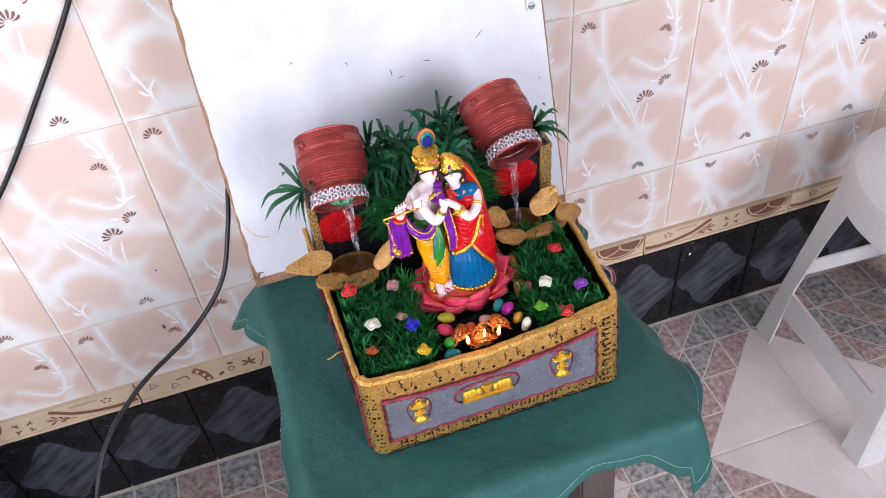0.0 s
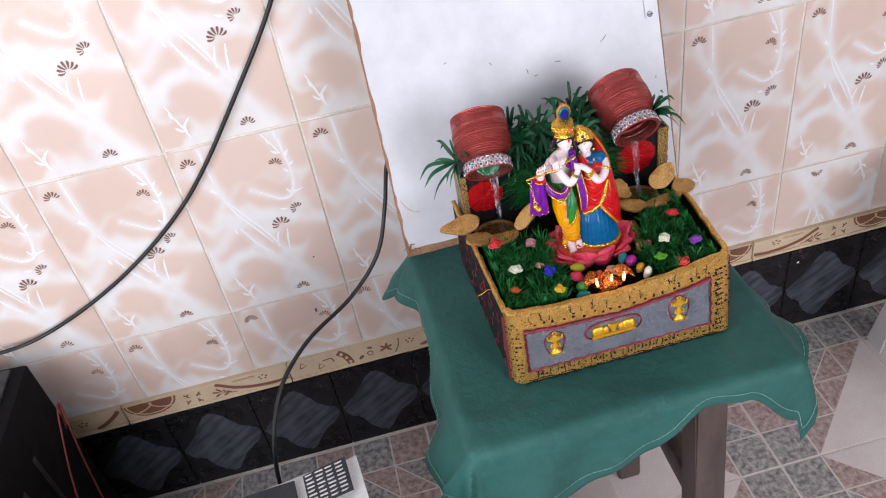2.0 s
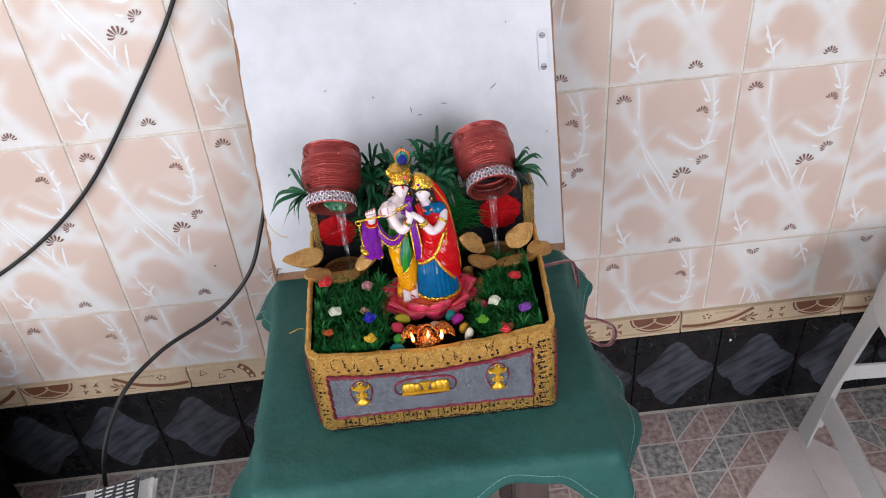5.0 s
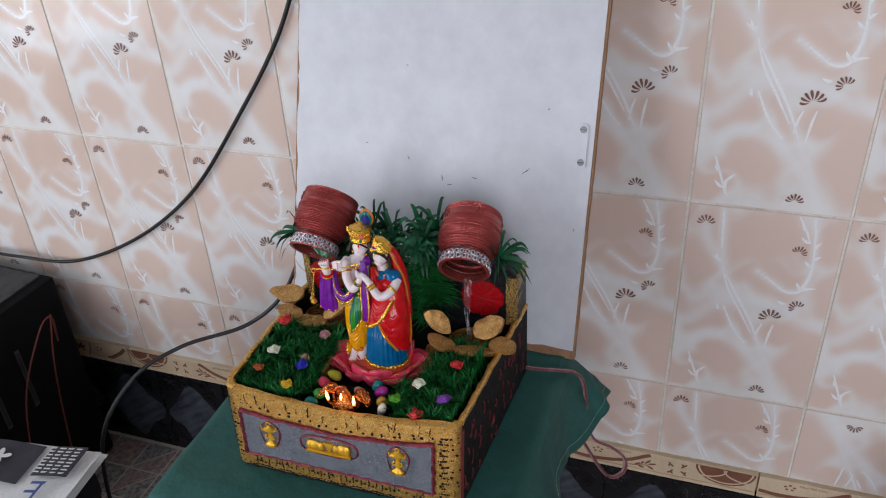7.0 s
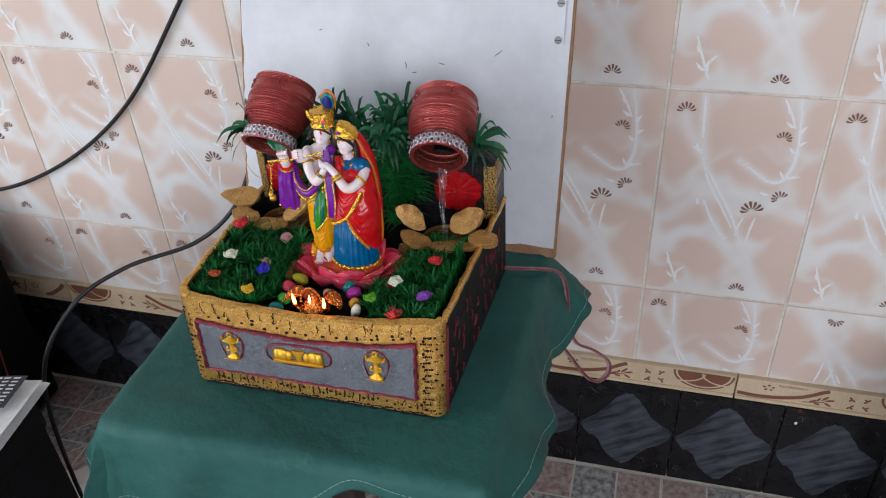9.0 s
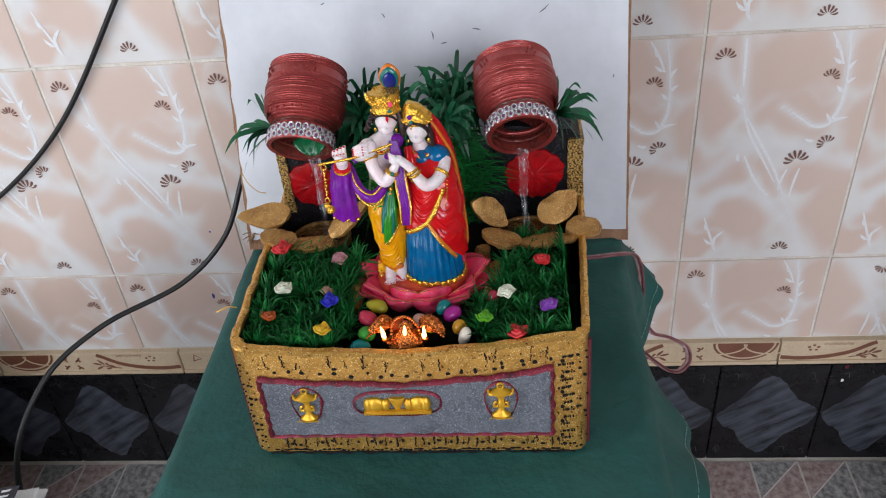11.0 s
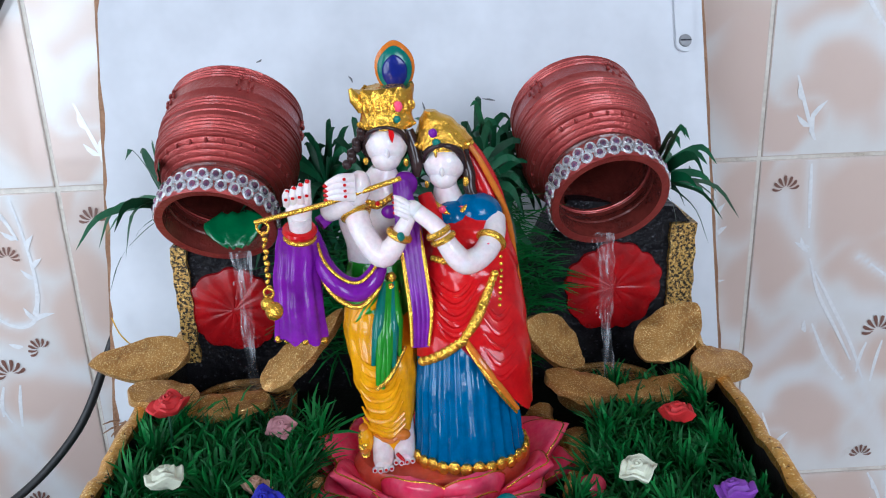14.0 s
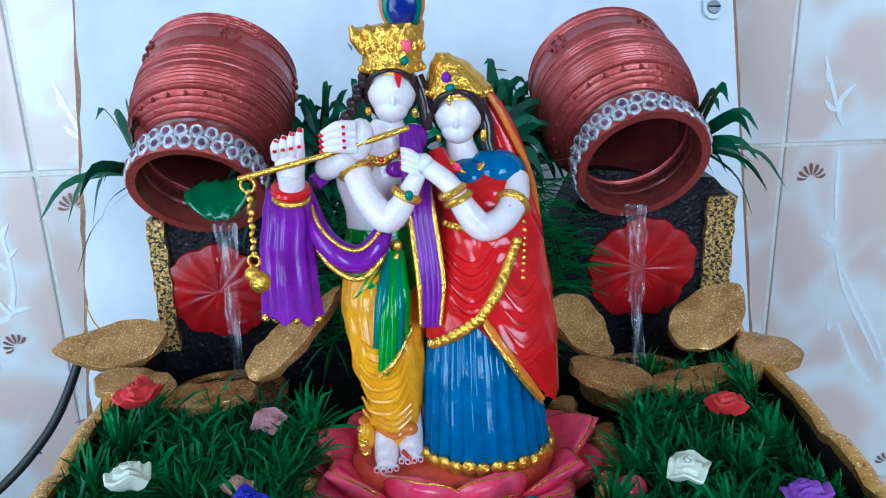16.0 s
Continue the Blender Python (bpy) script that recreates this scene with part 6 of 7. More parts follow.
    # crown with a flared corner, rows of pressed leaves and two stones
    crown = ((0.8185, -0.3105, -0.3612, 0.0101, 0.0102), (0.8206, -0.3105, -0.3612, 0.0106, 0.0106), (0.8228, -0.3106, -0.3606, 0.0100, 0.0099), (0.8300, -0.3110, -0.3598, 0.0112, 0.0104), (0.8335, -0.3112, -0.3595, 0.0117, 0.0104))
    body(crown, GLD, 60, 14, lambda a, z: 0.022 * math.sin(15 * a + 900 * z) + 0.012 * math.sin(31 * a), None, lambda x, s: 0.8332 + 0.0012 * math.sin(x * 1500 + 0.6) + 0.07 * (x + 0.311))
    limb([(-0.3200, -0.3640, 0.8250), (-0.3222, -0.3640, 0.8300), (-0.3240, -0.3635, 0.8340)], [0.0014, 0.0024, 0.0008], GLD)
    for q in range(2):
        for k in range(11):
            a = math.pi * (1.08 + 0.84 * k / 10)
            egg(-0.3108 + 0.0108 * math.cos(a), -0.3602 + 0.0106 * math.sin(a), 0.8198 + 0.0070 * q + 0.0006 * (k % 2), 0.0012, 0.0010, 0.0012 + 0.0008 * q, GLD, None, 8, 6)
    egg(-0.3058, -0.3702, 0.8275, 0.0017, 0.0010, 0.0021, PNK, None, 10, 8)
    egg(-0.3064, -0.3712, 0.8228, 0.0014, 0.0010, 0.0015, PEA, None, 10, 8)
    for f, y, mat in ((1.0, 0.0, ORA), (0.86, 0.0014, PEA), (0.64, 0.0024, DBL)):
        cxf, czf = -0.3066, 0.8405
        out = []
        for k in range(28):
            a = k * math.tau / 28
            rz = 0.0102 if math.sin(a) > 0 else 0.0104
            out.append((cxf + 0.0080 * f * math.cos(a) * (1 - 0.30 * max(0, math.sin(a)) ** 3), czf - 0.004 * (1 - f) + rz * f * math.sin(a)))
        rings(bm, [[(cxf + (x - cxf) * k, yy, czf + (z - czf) * k) for x, z in out] for k, yy in ((1.0, -0.3505), (1.0, -0.3520 - y), (0.85, -0.3530 - y), (0.4, -0.3535 - y))], mat)
    # the bent arm across the chest
    limb([(-0.3270, -0.3660, 0.7960), (-0.3245, -0.3760, 0.7895), (-0.3215, -0.3820, 0.7815), (-0.3150, -0.3860, 0.7735), (-0.3105, -0.3868, 0.7765), (-0.3068, -0.3862, 0.7825), (-0.3030, -0.3850, 0.7890)], [0.0048, 0.0049, 0.0047, 0.0049, 0.0044, 0.0034, 0.0026], WHT, 16)
    ringlet((-0.3240, -0.3778, 0.7880), (0.35, -0.6, -0.75), 0.0050, 0.0013, GLD)
    ringlet((-0.3076, -0.3866, 0.7815), (0.45, 0, 0.9), 0.0038, 0.0016, GLD)
    egg(-0.3070, -0.3912, 0.7822, 0.0015, 0.0011, 0.0019, PEA, None, 10, 8)
    # hand that closes round the flute, with its forearm
    limb([(-0.3290, -0.3650, 0.7930), (-0.3345, -0.3720, 0.7880), (-0.3290, -0.3790, 0.7915), (-0.3240, -0.3820, 0.7960)], [0.0040, 0.0040, 0.0038, 0.0036], WHT)
    egg(-0.3222, -0.3830, 0.7995, 0.0048, 0.0046, 0.0070, WHT, Matrix.Rotation(radians(12), 4, "Y"))
    for k in range(4):
        limb([(-0.3235, -0.3868, 0.8045 - 0.0024 * k), (-0.3285, -0.3885, 0.8048 - 0.0022 * k), (-0.3335, -0.3872, 0.8025 - 0.0018 * k)], [0.0019, 0.0018, 0.0011], WHT, 10, 4)
        egg(-0.3338, -0.3879, 0.8022 - 0.0018 * k, 0.0011, 0.0007, 0.0008, CRI, None, 8, 6)
        egg(-0.3266, -0.3899, 0.8049 - 0.0022 * k, 0.0007, 0.0004, 0.0007, CRI, None, 6, 4)
    # raised hand at the flute's end, bangles and violet sleeve
    limb([(-0.3465, -0.3760, 0.7760), (-0.3455, -0.3795, 0.7835), (-0.3452, -0.3820, 0.7900)], [0.0044, 0.0043, 0.0047], WHT, 14)
    egg(-0.3452, -0.3825, 0.7915, 0.0050, 0.0036, 0.0058, WHT)
    for k in range(4):
        x = -0.3492 + 0.0026 * k
        limb([(x, -0.3835, 0.7945), (x + 0.0004, -0.3862, 0.7985 + 0.0006 * k), (x + 0.0010, -0.3850, 0.8005 + 0.0012 * k)], [0.0016, 0.0016, 0.0010], WHT, 9, 4)
        egg(x + 0.0009, -0.3864, 0.8002 + 0.0012 * k, 0.0009, 0.0006, 0.0009, CRI, None, 8, 6)
        egg(x + 0.0004, -0.3878, 0.7975 + 0.0004 * k, 0.0007, 0.0004, 0.0007, CRI, None, 6, 4)
    ringlet((-0.3460, -0.3790, 0.7828), (0.1, -0.3, 1), 0.0052, 0.0017, CRI)
    ringlet((-0.3462, -0.3785, 0.7804), (0.1, -0.3, 1), 0.0056, 0.0012, GLD)
    sleeve = ((0.7370, -0.3492, -0.3790, 0.0104, 0.0058), (0.7480, -0.3490, -0.3790, 0.0096, 0.0056), (0.7620, -0.3488, -0.3775, 0.0090, 0.0058), (0.7740, -0.3475, -0.3755, 0.0086, 0.0060), (0.7830, -0.3468, -0.3765, 0.0072, 0.0058))
    body(sleeve, VIO, 64, 20, lambda a, z: (0.085 - 0.9 * max(0, z - 0.762)) * math.sin(9 * a + 30 * z) + 0.03 * math.sin(4 * a + 90 * z), lambda x, s: 0.7375 + 0.0015 * math.sin(x * 900) - 0.10 * (x + 0.349))
    for k in range(6):
        egg(-0.3580 + 0.0036 * k, -0.3838 + 0.0009 * abs(k - 2.5), 0.7385 - 0.0003 * k, 0.0016, 0.0015, 0.0015, GLD, None, 8, 6)
    limb([(-0.3390, -0.3720, 0.7830), (-0.3340, -0.3690, 0.7860), (-0.3280, -0.3640, 0.7900)], [0.0030, 0.0026, 0.0016], VIO, 10)
    # flute with chain and two little bells
    tube(bm, [(-0.3618, -0.3835, 0.7880), (-0.3345, -0.3890, 0.7955), (-0.3060, -0.3835, 0.8028)], 0.00100, 10, GLD)
    ringlet((-0.3590, -0.3845, 0.7862), (0.2, 1, 0), 0.0024, 0.0005, GLD)
    for k in range(10):
        t = k / 9
        egg(-0.3590 + 0.0016 * t + 0.0004 * (k % 2), -0.3848 - 0.0100 * t, 0.7838 - 0.0180 * t, 0.0008 + 0.0003 * (k % 2), 0.0008, 0.0013, GLD, Matrix.Rotation(radians(35 * (-1) ** k), 4, "Y"), 8, 6)
    ringlet((-0.3573, -0.3955, 0.7640), (0.2, 1, 0), 0.0019, 0.0005, GLD)
    egg(-0.3580, -0.3962, 0.7598, 0.0026, 0.0026, 0.0028, GLD)
    egg(-0.3553, -0.3985, 0.7578, 0.0034, 0.0034, 0.0036, GLD, None, 20, 14)
    # necklace, chest ornament
    on(torso, [(-0.3225, 0.7925), (-0.3160, 0.7895), (-0.3090, 0.7930)], [0.0010, 0.0016, 0.0010], GLD, 0.0004)
    for k in range(7):
        p = face_of(torso, -0.3205 + 0.0016 * k, 0.7905 + 0.0004 * abs(k - 3), 0.0012)
        egg(p.x, p.y, p.z, 0.0011, 0.0010, 0.0012, CRI if k == 3 else GLD, None, 8, 6)
    egg(-0.3108, -0.3742, 0.7872, 0.0036, 0.0016, 0.0028, VIO)
    # violet shawl: loop at the waist, shoulder, long fall between the two
    for off, rad, mat in ((0.0, 0.0040, VIO), (0.0030, 0.0024, VIO)):
        limb([(-0.3405, -0.3720, 0.7760 + off), (-0.3372, -0.3795, 0.7672 + off), (-0.3310, -0.3845, 0.7610 + off), (-0.3240, -0.3858, 0.7592 + off), (-0.3180, -0.3838, 0.7640 + off), (-0.3140, -0.3780, 0.7712 + off)], [rad * 0.6, rad, rad * 1.1, rad * 1.1, rad, rad * 0.5], mat, 14, 6)
    for dz, rad in ((-0.0043, 0.0011), (0.0056, 0.0007)):
        limb([(-0.3408, -0.3745, 0.7745 + dz), (-0.3375, -0.3830, 0.7662 + dz), (-0.3310, -0.3885, 0.7605 + dz), (-0.3240, -0.3898, 0.7586 + dz), (-0.3175, -0.3872, 0.7634 + dz), (-0.3140, -0.3800, 0.7700 + dz)], [rad * 0.7, rad, rad, rad, rad, rad * 0.6], GLD, 8, 6)
    egg(-0.3045, -0.3655, 0.7960, 0.0050, 0.0052, 0.0052, VIO)
    for k in range(4):
        dx = 0.0019 * (k - 1.5)
        limb([(-0.3062 + dx * 0.6, -0.3720, 0.7990), (-0.3042 + dx, -0.3775, 0.7830), (-0.3024 + dx, -0.3830, 0.7700), (-0.3006 + dx, -0.3880, 0.7510), (-0.3014 + dx * 0.8, -0.3900, 0.7360)], [0.0016, 0.0022, 0.0020, 0.0020, 0.0011], VIO, 10)
    for dx in (-0.0042, 0.0040):
        limb([(-0.3042 + dx, -0.3785, 0.7830), (-0.3024 + dx, -0.3845, 0.7700), (-0.3006 + dx, -0.3895, 0.7510), (-0.3014 + dx * 0.8, -0.3915, 0.7370)], [0.0006, 0.0009, 0.0009, 0.0006], GLD, 8)

    # second figure: pleated skirt with a gilt hem
    skirt = ((0.6868, -0.2830, -0.3870, 0.0232, 0.0178), (0.6960, -0.2832, -0.3865, 0.0214, 0.0168), (0.7140, -0.2836, -0.3845, 0.0202, 0.0150), (0.7320, -0.2840, -0.3815, 0.0180, 0.0132), (0.7440, -0.2840, -0.3780, 0.0150, 0.0108))
    body(skirt, BLU, 132, 16, lambda a, z: (0.034 - 0.3 * max(0, z - 0.70)) * math.cos(26 * a + 0.6 * math.sin(3 * a)))
    for k in range(30):
        a = k * math.tau / 30
        egg(-0.2830 + 0.0236 * math.cos(a), -0.3870 + 0.0182 * math.sin(a), 0.6884 + 0.0006 * (k % 2), 0.0027, 0.0018, 0.0030, GLD, Matrix.Rotation(a + math.pi / 2, 4, "Z"), 9, 6)
    # wrap with swept folds; its lower edge rises to a point in the middle
    sari = ((0.7020, -0.2790, -0.3840, 0.0228, 0.0182), (0.7260, -0.2800, -0.3825, 0.0232, 0.0182), (0.7410, -0.2800, -0.3790, 0.0222, 0.0168), (0.7620, -0.2802, -0.3735, 0.0194, 0.0138), (0.7780, -0.2812, -0.3685, 0.0172, 0.0112), (0.7880, -0.2830, -0.3650, 0.0140, 0.0085))

    def wrap_hem(x, s):
        if s > 0.3:
            return 0.7080
        if x < -0.2840:
            return 0.7400 - 0.0115 * ((-0.2840 - x) / 0.020) ** 1.1
        return 0.7400 - 0.0310 * min(1.05, (x + 0.2840) / 0.0215) ** 0.95

    body(sari, CRI, 120, 36, lambda a, z: 0.014 * math.sin(7 * a + 330 * z + 2.2 * math.sin(2 * a)) + 0.008 * math.sin(15 * a + 520 * z), wrap_hem)
    for k in range(5):
        z = 0.7655 - 0.0040 * k
        on(sari, [(-0.2985, z + 0.001 * k), (-0.2920, z - 0.0075), (-0.2850, z - 0.0085), (-0.2770 + 0.0004 * k, z + 0.0005)], [0.0004, 0.0013, 0.0013, 0.0004], CRI, 0.0000, 8)
    for k in range(5):
        z = 0.7580 - 0.0056 * k
        on(sari, [(-0.2765 - 0.0002 * k, z - 0.004), (-0.2710, z - 0.0105), (-0.2650 + 0.0003 * k, z - 0.0070)], [0.0004, 0.0014, 0.0005], CRI, 0.0001, 8)
    on(sari, [(-0.2955, 0.7695), (-0.2840, 0.7680), (-0.2715, 0.7705)], [0.0010, 0.0013, 0.0010], GLD, 0.0006)
    beads(sari, [(-0.2950, 0.7690), (-0.2840, 0.7675), (-0.2720, 0.7700)], 15, 0.0012)
    on(sari, [(-0.2715, 0.7640), (-0.2750, 0.7560), (-0.2795, 0.7480), (-0.2842, 0.7420)], [0.0012, 0.0020, 0.0023, 0.0018], GLD, 0.0002, 10)
    beads(sari, [(-0.2715, 0.7640), (-0.2750, 0.7560), (-0.2795, 0.7480), (-0.2842, 0.7420)], 12, 0.0017, GLD, 0.0012)
    beads(sari, [(-0.2685, 0.7690), (-0.2690, 0.7600), (-0.2700, 0.7520)], 9, 0.0008)
    on(sari, [(-0.2845, 0.7405), (-0.2920, 0.7353), (-0.3005, 0.7297)], [0.0016, 0.0022, 0.0018], GLD, 0.0004, 10)
    beads(sari, [(-0.2850, 0.7407), (-0.2920, 0.7357), (-0.3008, 0.7301)], 9, 0.0021, GLD, 0.0012)
    on(sari, [(-0.2838, 0.7403), (-0.2770, 0.7305), (-0.2700, 0.7197), (-0.2640, 0.7105)], [0.0010, 0.0014, 0.0014, 0.0008], ORA, 0.0004)
    on(sari, [(-0.2838, 0.7383), (-0.2772, 0.7285), (-0.2704, 0.7179), (-0.2645, 0.7090)], [0.0006, 0.0010, 0.0010, 0.0006], GLD, 0.0004)
    # blouse, neck, head
    egg(-0.2768, -0.3675, 0.7830, 0.0110, 0.0088, 0.0088, BLU)
    egg(-0.2858, -0.3690, 0.7822, 0.0080, 0.0082, 0.0072, BLU)
    limb([(-0.2970, -0.3690, 0.7920), (-0.2945, -0.3735, 0.7840), (-0.2920, -0.3770, 0.7740)], [0.0030, 0.0042, 0.0034], CRI)
    neck = ((0.7820, -0.2868, -0.3640, 0.0088, 0.0072), (0.7880, -0.2875, -0.3640, 0.0062, 0.0056), (0.7960, -0.2885, -0.3642, 0.0046, 0.0046))
    body(neck, WHT, 24, 8)
    limb([(-0.2935, -0.3715, 0.7895), (-0.2862, -0.3748, 0.7848), (-0.2780, -0.3715, 0.7895)], [0.0009, 0.0014, 0.0009], GLD)
    egg(-0.2905, -0.3745, 0.7872, 0.0015, 0.0010, 0.0015, PNK, None, 10, 8)
    egg(-0.2886, -0.3640, 0.8040, 0.0085, 0.0088, 0.0088, WHT, None, 22, 16)
    egg(-0.2892, -0.3668, 0.7986, 0.0058, 0.0058, 0.0048, WHT, None, 18, 12)
    egg(-0.2900, -0.3720, 0.8018, 0.0010, 0.0014, 0.0021, WHT, None, 12, 10)
    egg(-0.2876, -0.3585, 0.8040, 0.0106, 0.0085, 0.0106, HAIR)
    limb([(-0.2966, -0.3655, 0.8050), (-0.2950, -0.3705, 0.8100), (-0.2894, -0.3728, 0.8124), (-0.2830, -0.3705, 0.8090), (-0.2806, -0.3655, 0.8010)], [0.0013, 0.0014, 0.0008, 0.0017, 0.0014], HAIR)
    limb([(-0.2810, -0.3640, 0.8060), (-0.2790, -0.3650, 0.7990), (-0.2788, -0.3665, 0.7930), (-0.2762, -0.3680, 0.7880)], [0.0024, 0.0027, 0.0026, 0.0018], HAIR, 12)
    egg(-0.2960, -0.3678, 0.7960, 0.0009, 0.0009, 0.0015, GLD, None, 8, 6)
    egg(-0.2806, -0.3690, 0.7968, 0.0012, 0.0011, 0.0022, GLD, None, 8, 6)
    tiara = ((0.8095, -0.2885, -0.3610, 0.0108, 0.0108), (0.8122, -0.2885, -0.3606, 0.0114, 0.0110), (0.8150, -0.2892, -0.3602, 0.0100, 0.0098), (0.8200, -0.2910, -0.3600, 0.0070, 0.0074), (0.8240, -0.2935, -0.3605, 0.0024, 0.0034))
    body(tiara, GLD, 48, 14, lambda a, z: 0.030 * math.sin(13 * a + 700 * z))
    for k in range(9):
        a = math.pi * (1.1 + 0.8 * k / 8)
        egg(-0.2886 + 0.0114 * math.cos(a), -0.3606 + 0.0112 * math.sin(a), 0.8112, 0.0012, 0.0010, 0.0012, GLD, None, 8, 6)
    egg(-0.2930, -0.3706, 0.8168, 0.0017, 0.0010, 0.0019, VIO, None, 10, 8)
    egg(-0.2918, -0.3722, 0.8132, 0.0016, 0.0010, 0.0018, PEA, None, 10, 8)
    egg(-0.2922, -0.3728, 0.8095, 0.0007, 0.0006, 0.0020, GLD, None, 8, 6)
    # veil with an orange edge
    limb([(-0.2850, -0.3560, 0.8150), (-0.2780, -0.3570, 0.8030), (-0.2715, -0.3590, 0.7880), (-0.2680, -0.3620, 0.7680), (-0.2655, -0.3690, 0.7420), (-0.2640, -0.3750, 0.7180)], [0.0034, 0.0060, 0.0068, 0.0074, 0.0086, 0.0064], CRI, 16, 5)
    limb([(-0.2850, -0.3625, 0.8165), (-0.2780, -0.3645, 0.8095), (-0.2718, -0.3655, 0.7990), (-0.2640, -0.3660, 0.7810), (-0.2608, -0.3680, 0.7590), (-0.2572, -0.3740, 0.7290), (-0.2568, -0.3800, 0.7110), (-0.2612, -0.3860, 0.7050)], [0.0008, 0.0011, 0.0012, 0.0013, 0.0013, 0.0012, 0.0011, 0.0007], ORA, 10)
    # her arm reaching across, armlet, bangles, hand
    limb([(-0.2700, -0.3700, 0.7810), (-0.2712, -0.3785, 0.7765), (-0.2760, -0.3850, 0.7715), (-0.2830, -0.3885, 0.7700), (-0.2885, -0.3890, 0.7760), (-0.2935, -0.3880, 0.7845), (-0.3010, -0.3855, 0.7905)], [0.0050, 0.0048, 0.0047, 0.0049, 0.0042, 0.0034, 0.0032], WHT, 16)
    ringlet((-0.2722, -0.3800, 0.7752), (-0.4, -0.7, -0.5), 0.0050, 0.0015, GLD)
    egg(-0.2738, -0.3858, 0.7752, 0.0014, 0.0010, 0.0015, PNK, None, 8, 6)
    for t in (0.0, 1.0):
        ringlet((-0.2910 - 0.0018 * t, -0.3888 + 0.0004 * t, 0.7800 + 0.0024 * t), (-0.45, 0.1, 0.9), 0.0040, 0.0013, GLD)
    egg(-0.3025, -0.3862, 0.7915, 0.0042, 0.0030, 0.0034, WHT)
    for k in range(4):
        limb([(-0.3035, -0.3880, 0.7935 - 0.0016 * k), (-0.3062, -0.3880, 0.7955 - 0.0018 * k), (-0.3088, -0.3855, 0.7962 - 0.0020 * k)], [0.0014, 0.0014, 0.0009], WHT, 9, 4)
        egg(-0.3089, -0.3862, 0.7962 - 0.0020 * k, 0.0008, 0.0006, 0.0007, CRI, None, 6, 4)
    ob = part("figurine", bm, ST)
    return tagged(ob, "glossy painted figurine pair standing on a pink lotus base", "statue")


make_figurine()

# ---- tile pieces of wall, border, skirting and floor ----


def shell_print(bm, cx, cz, size, lean, y, mat):
    """A fan of seven curved petals round cx, cz, leaning by so many degrees to its left."""
    axis = radians(90 + lean)
    foot = Vector((cx - math.cos(axis) * size * 0.5, y, cz - math.sin(axis) * size * 0.5))
    for k in range(7):
        a = axis + radians((k - 3) * 25)
        l = size * (1.04 - 0.045 * abs(k - 3))
        d = Vector((math.cos(a), 0, math.sin(a)))
        sway = Vector((-d.z, 0, d.x)) * l * -0.035 * (k - 3)
        strip(bm, [foot + d * l * 0.30 + sway, foot + d * l * 0.50 - sway * 0.3, foot + d * l * 0.75 - sway * 0.6, foot + d * l * 0.94, foot + d * l + sway * 0.4], [l * 0.03, l * 0.12, l * 0.20, l * 0.19, l * 0.05], (0, 1, 0), mat)


# pink patches: centre u, v from the top, radii; vines: points u, v and half width; twigs: thin pearl strokes
PATCHES = ((0.45, 0.135, 0.33, 0.125), (0.93, 0.10, 0.13, 0.12), (0.10, 0.285, 0.15, 0.11), (0.60, 0.325, 0.21, 0.075), (0.19, 0.555, 0.19, 0.075), (0.37, 0.80, 0.18, 0.095), (0.97, 0.77, 0.24, 0.14), (0.80, 0.60, 0.20, 0.075), (0.05, 0.91, 0.13, 0.075), (1.01, 0.385, 0.14, 0.11), (0.50, 0.60, 0.12, 0.05), (0.02, 0.05, 0.09, 0.07))
VINES = (
    (((0.226, 0.0), (0.241, 0.124), (0.261, 0.249), (0.292, 0.321), (0.378, 0.412), (0.515, 0.560), (0.597, 0.679), (0.718, 0.839), (0.80, 1.0)), 0.0030, 0.55),
    (((0.795, 0.0), (0.825, 0.111), (0.840, 0.249), (0.810, 0.353), (0.718, 0.378), (0.627, 0.346), (0.50, 0.290)), 0.0020, 0.9),
    (((0.134, 0.760), (0.139, 0.704), (0.221, 0.660), (0.337, 0.657), (0.50, 0.716), (0.683, 0.842), (0.80, 0.97)), 0.0062, 0.45),
    (((0.0, 0.62), (0.12, 0.58), (0.261, 0.487), (0.485, 0.444), (0.66, 0.47), (0.866, 0.522), (1.0, 0.541)), 0.0075, 0.4),
    (((0.119, 0.10), (0.15, 0.17), (0.256, 0.268)), 0.0048, 0.4),
    (((0.317, 0.494), (0.409, 0.610), (0.505, 0.685)), 0.0013, 0.8),
)
TWIGS = (((0.703, 0.008), (0.759, 0.07), (0.80, 0.13)), ((0.597, 0.563), (0.575, 0.61), (0.566, 0.66)), ((0.673, 0.56), (0.655, 0.62), (0.642, 0.694)), ((0.124, 0.782), (0.185, 0.889), (0.231, 0.958)), ((0.317, 0.494), (0.409, 0.61), (0.505, 0.685)), ((0.84, 0.249), (0.835, 0.30), (0.80, 0.345)), ((0.226, 0.0), (0.236, 0.09), (0.250, 0.20)), ((0.795, 0.0), (0.822, 0.10), (0.838, 0.20), (0.838, 0.27), (0.810, 0.353), (0.755, 0.381), (0.69, 0.374), (0.627, 0.346), (0.56, 0.315)), ((0.30, 0.33), (0.385, 0.42), (0.515, 0.56), (0.60, 0.68)), ((0.27, 0.29), (0.33, 0.40), (0.44, 0.52), (0.53, 0.62)))
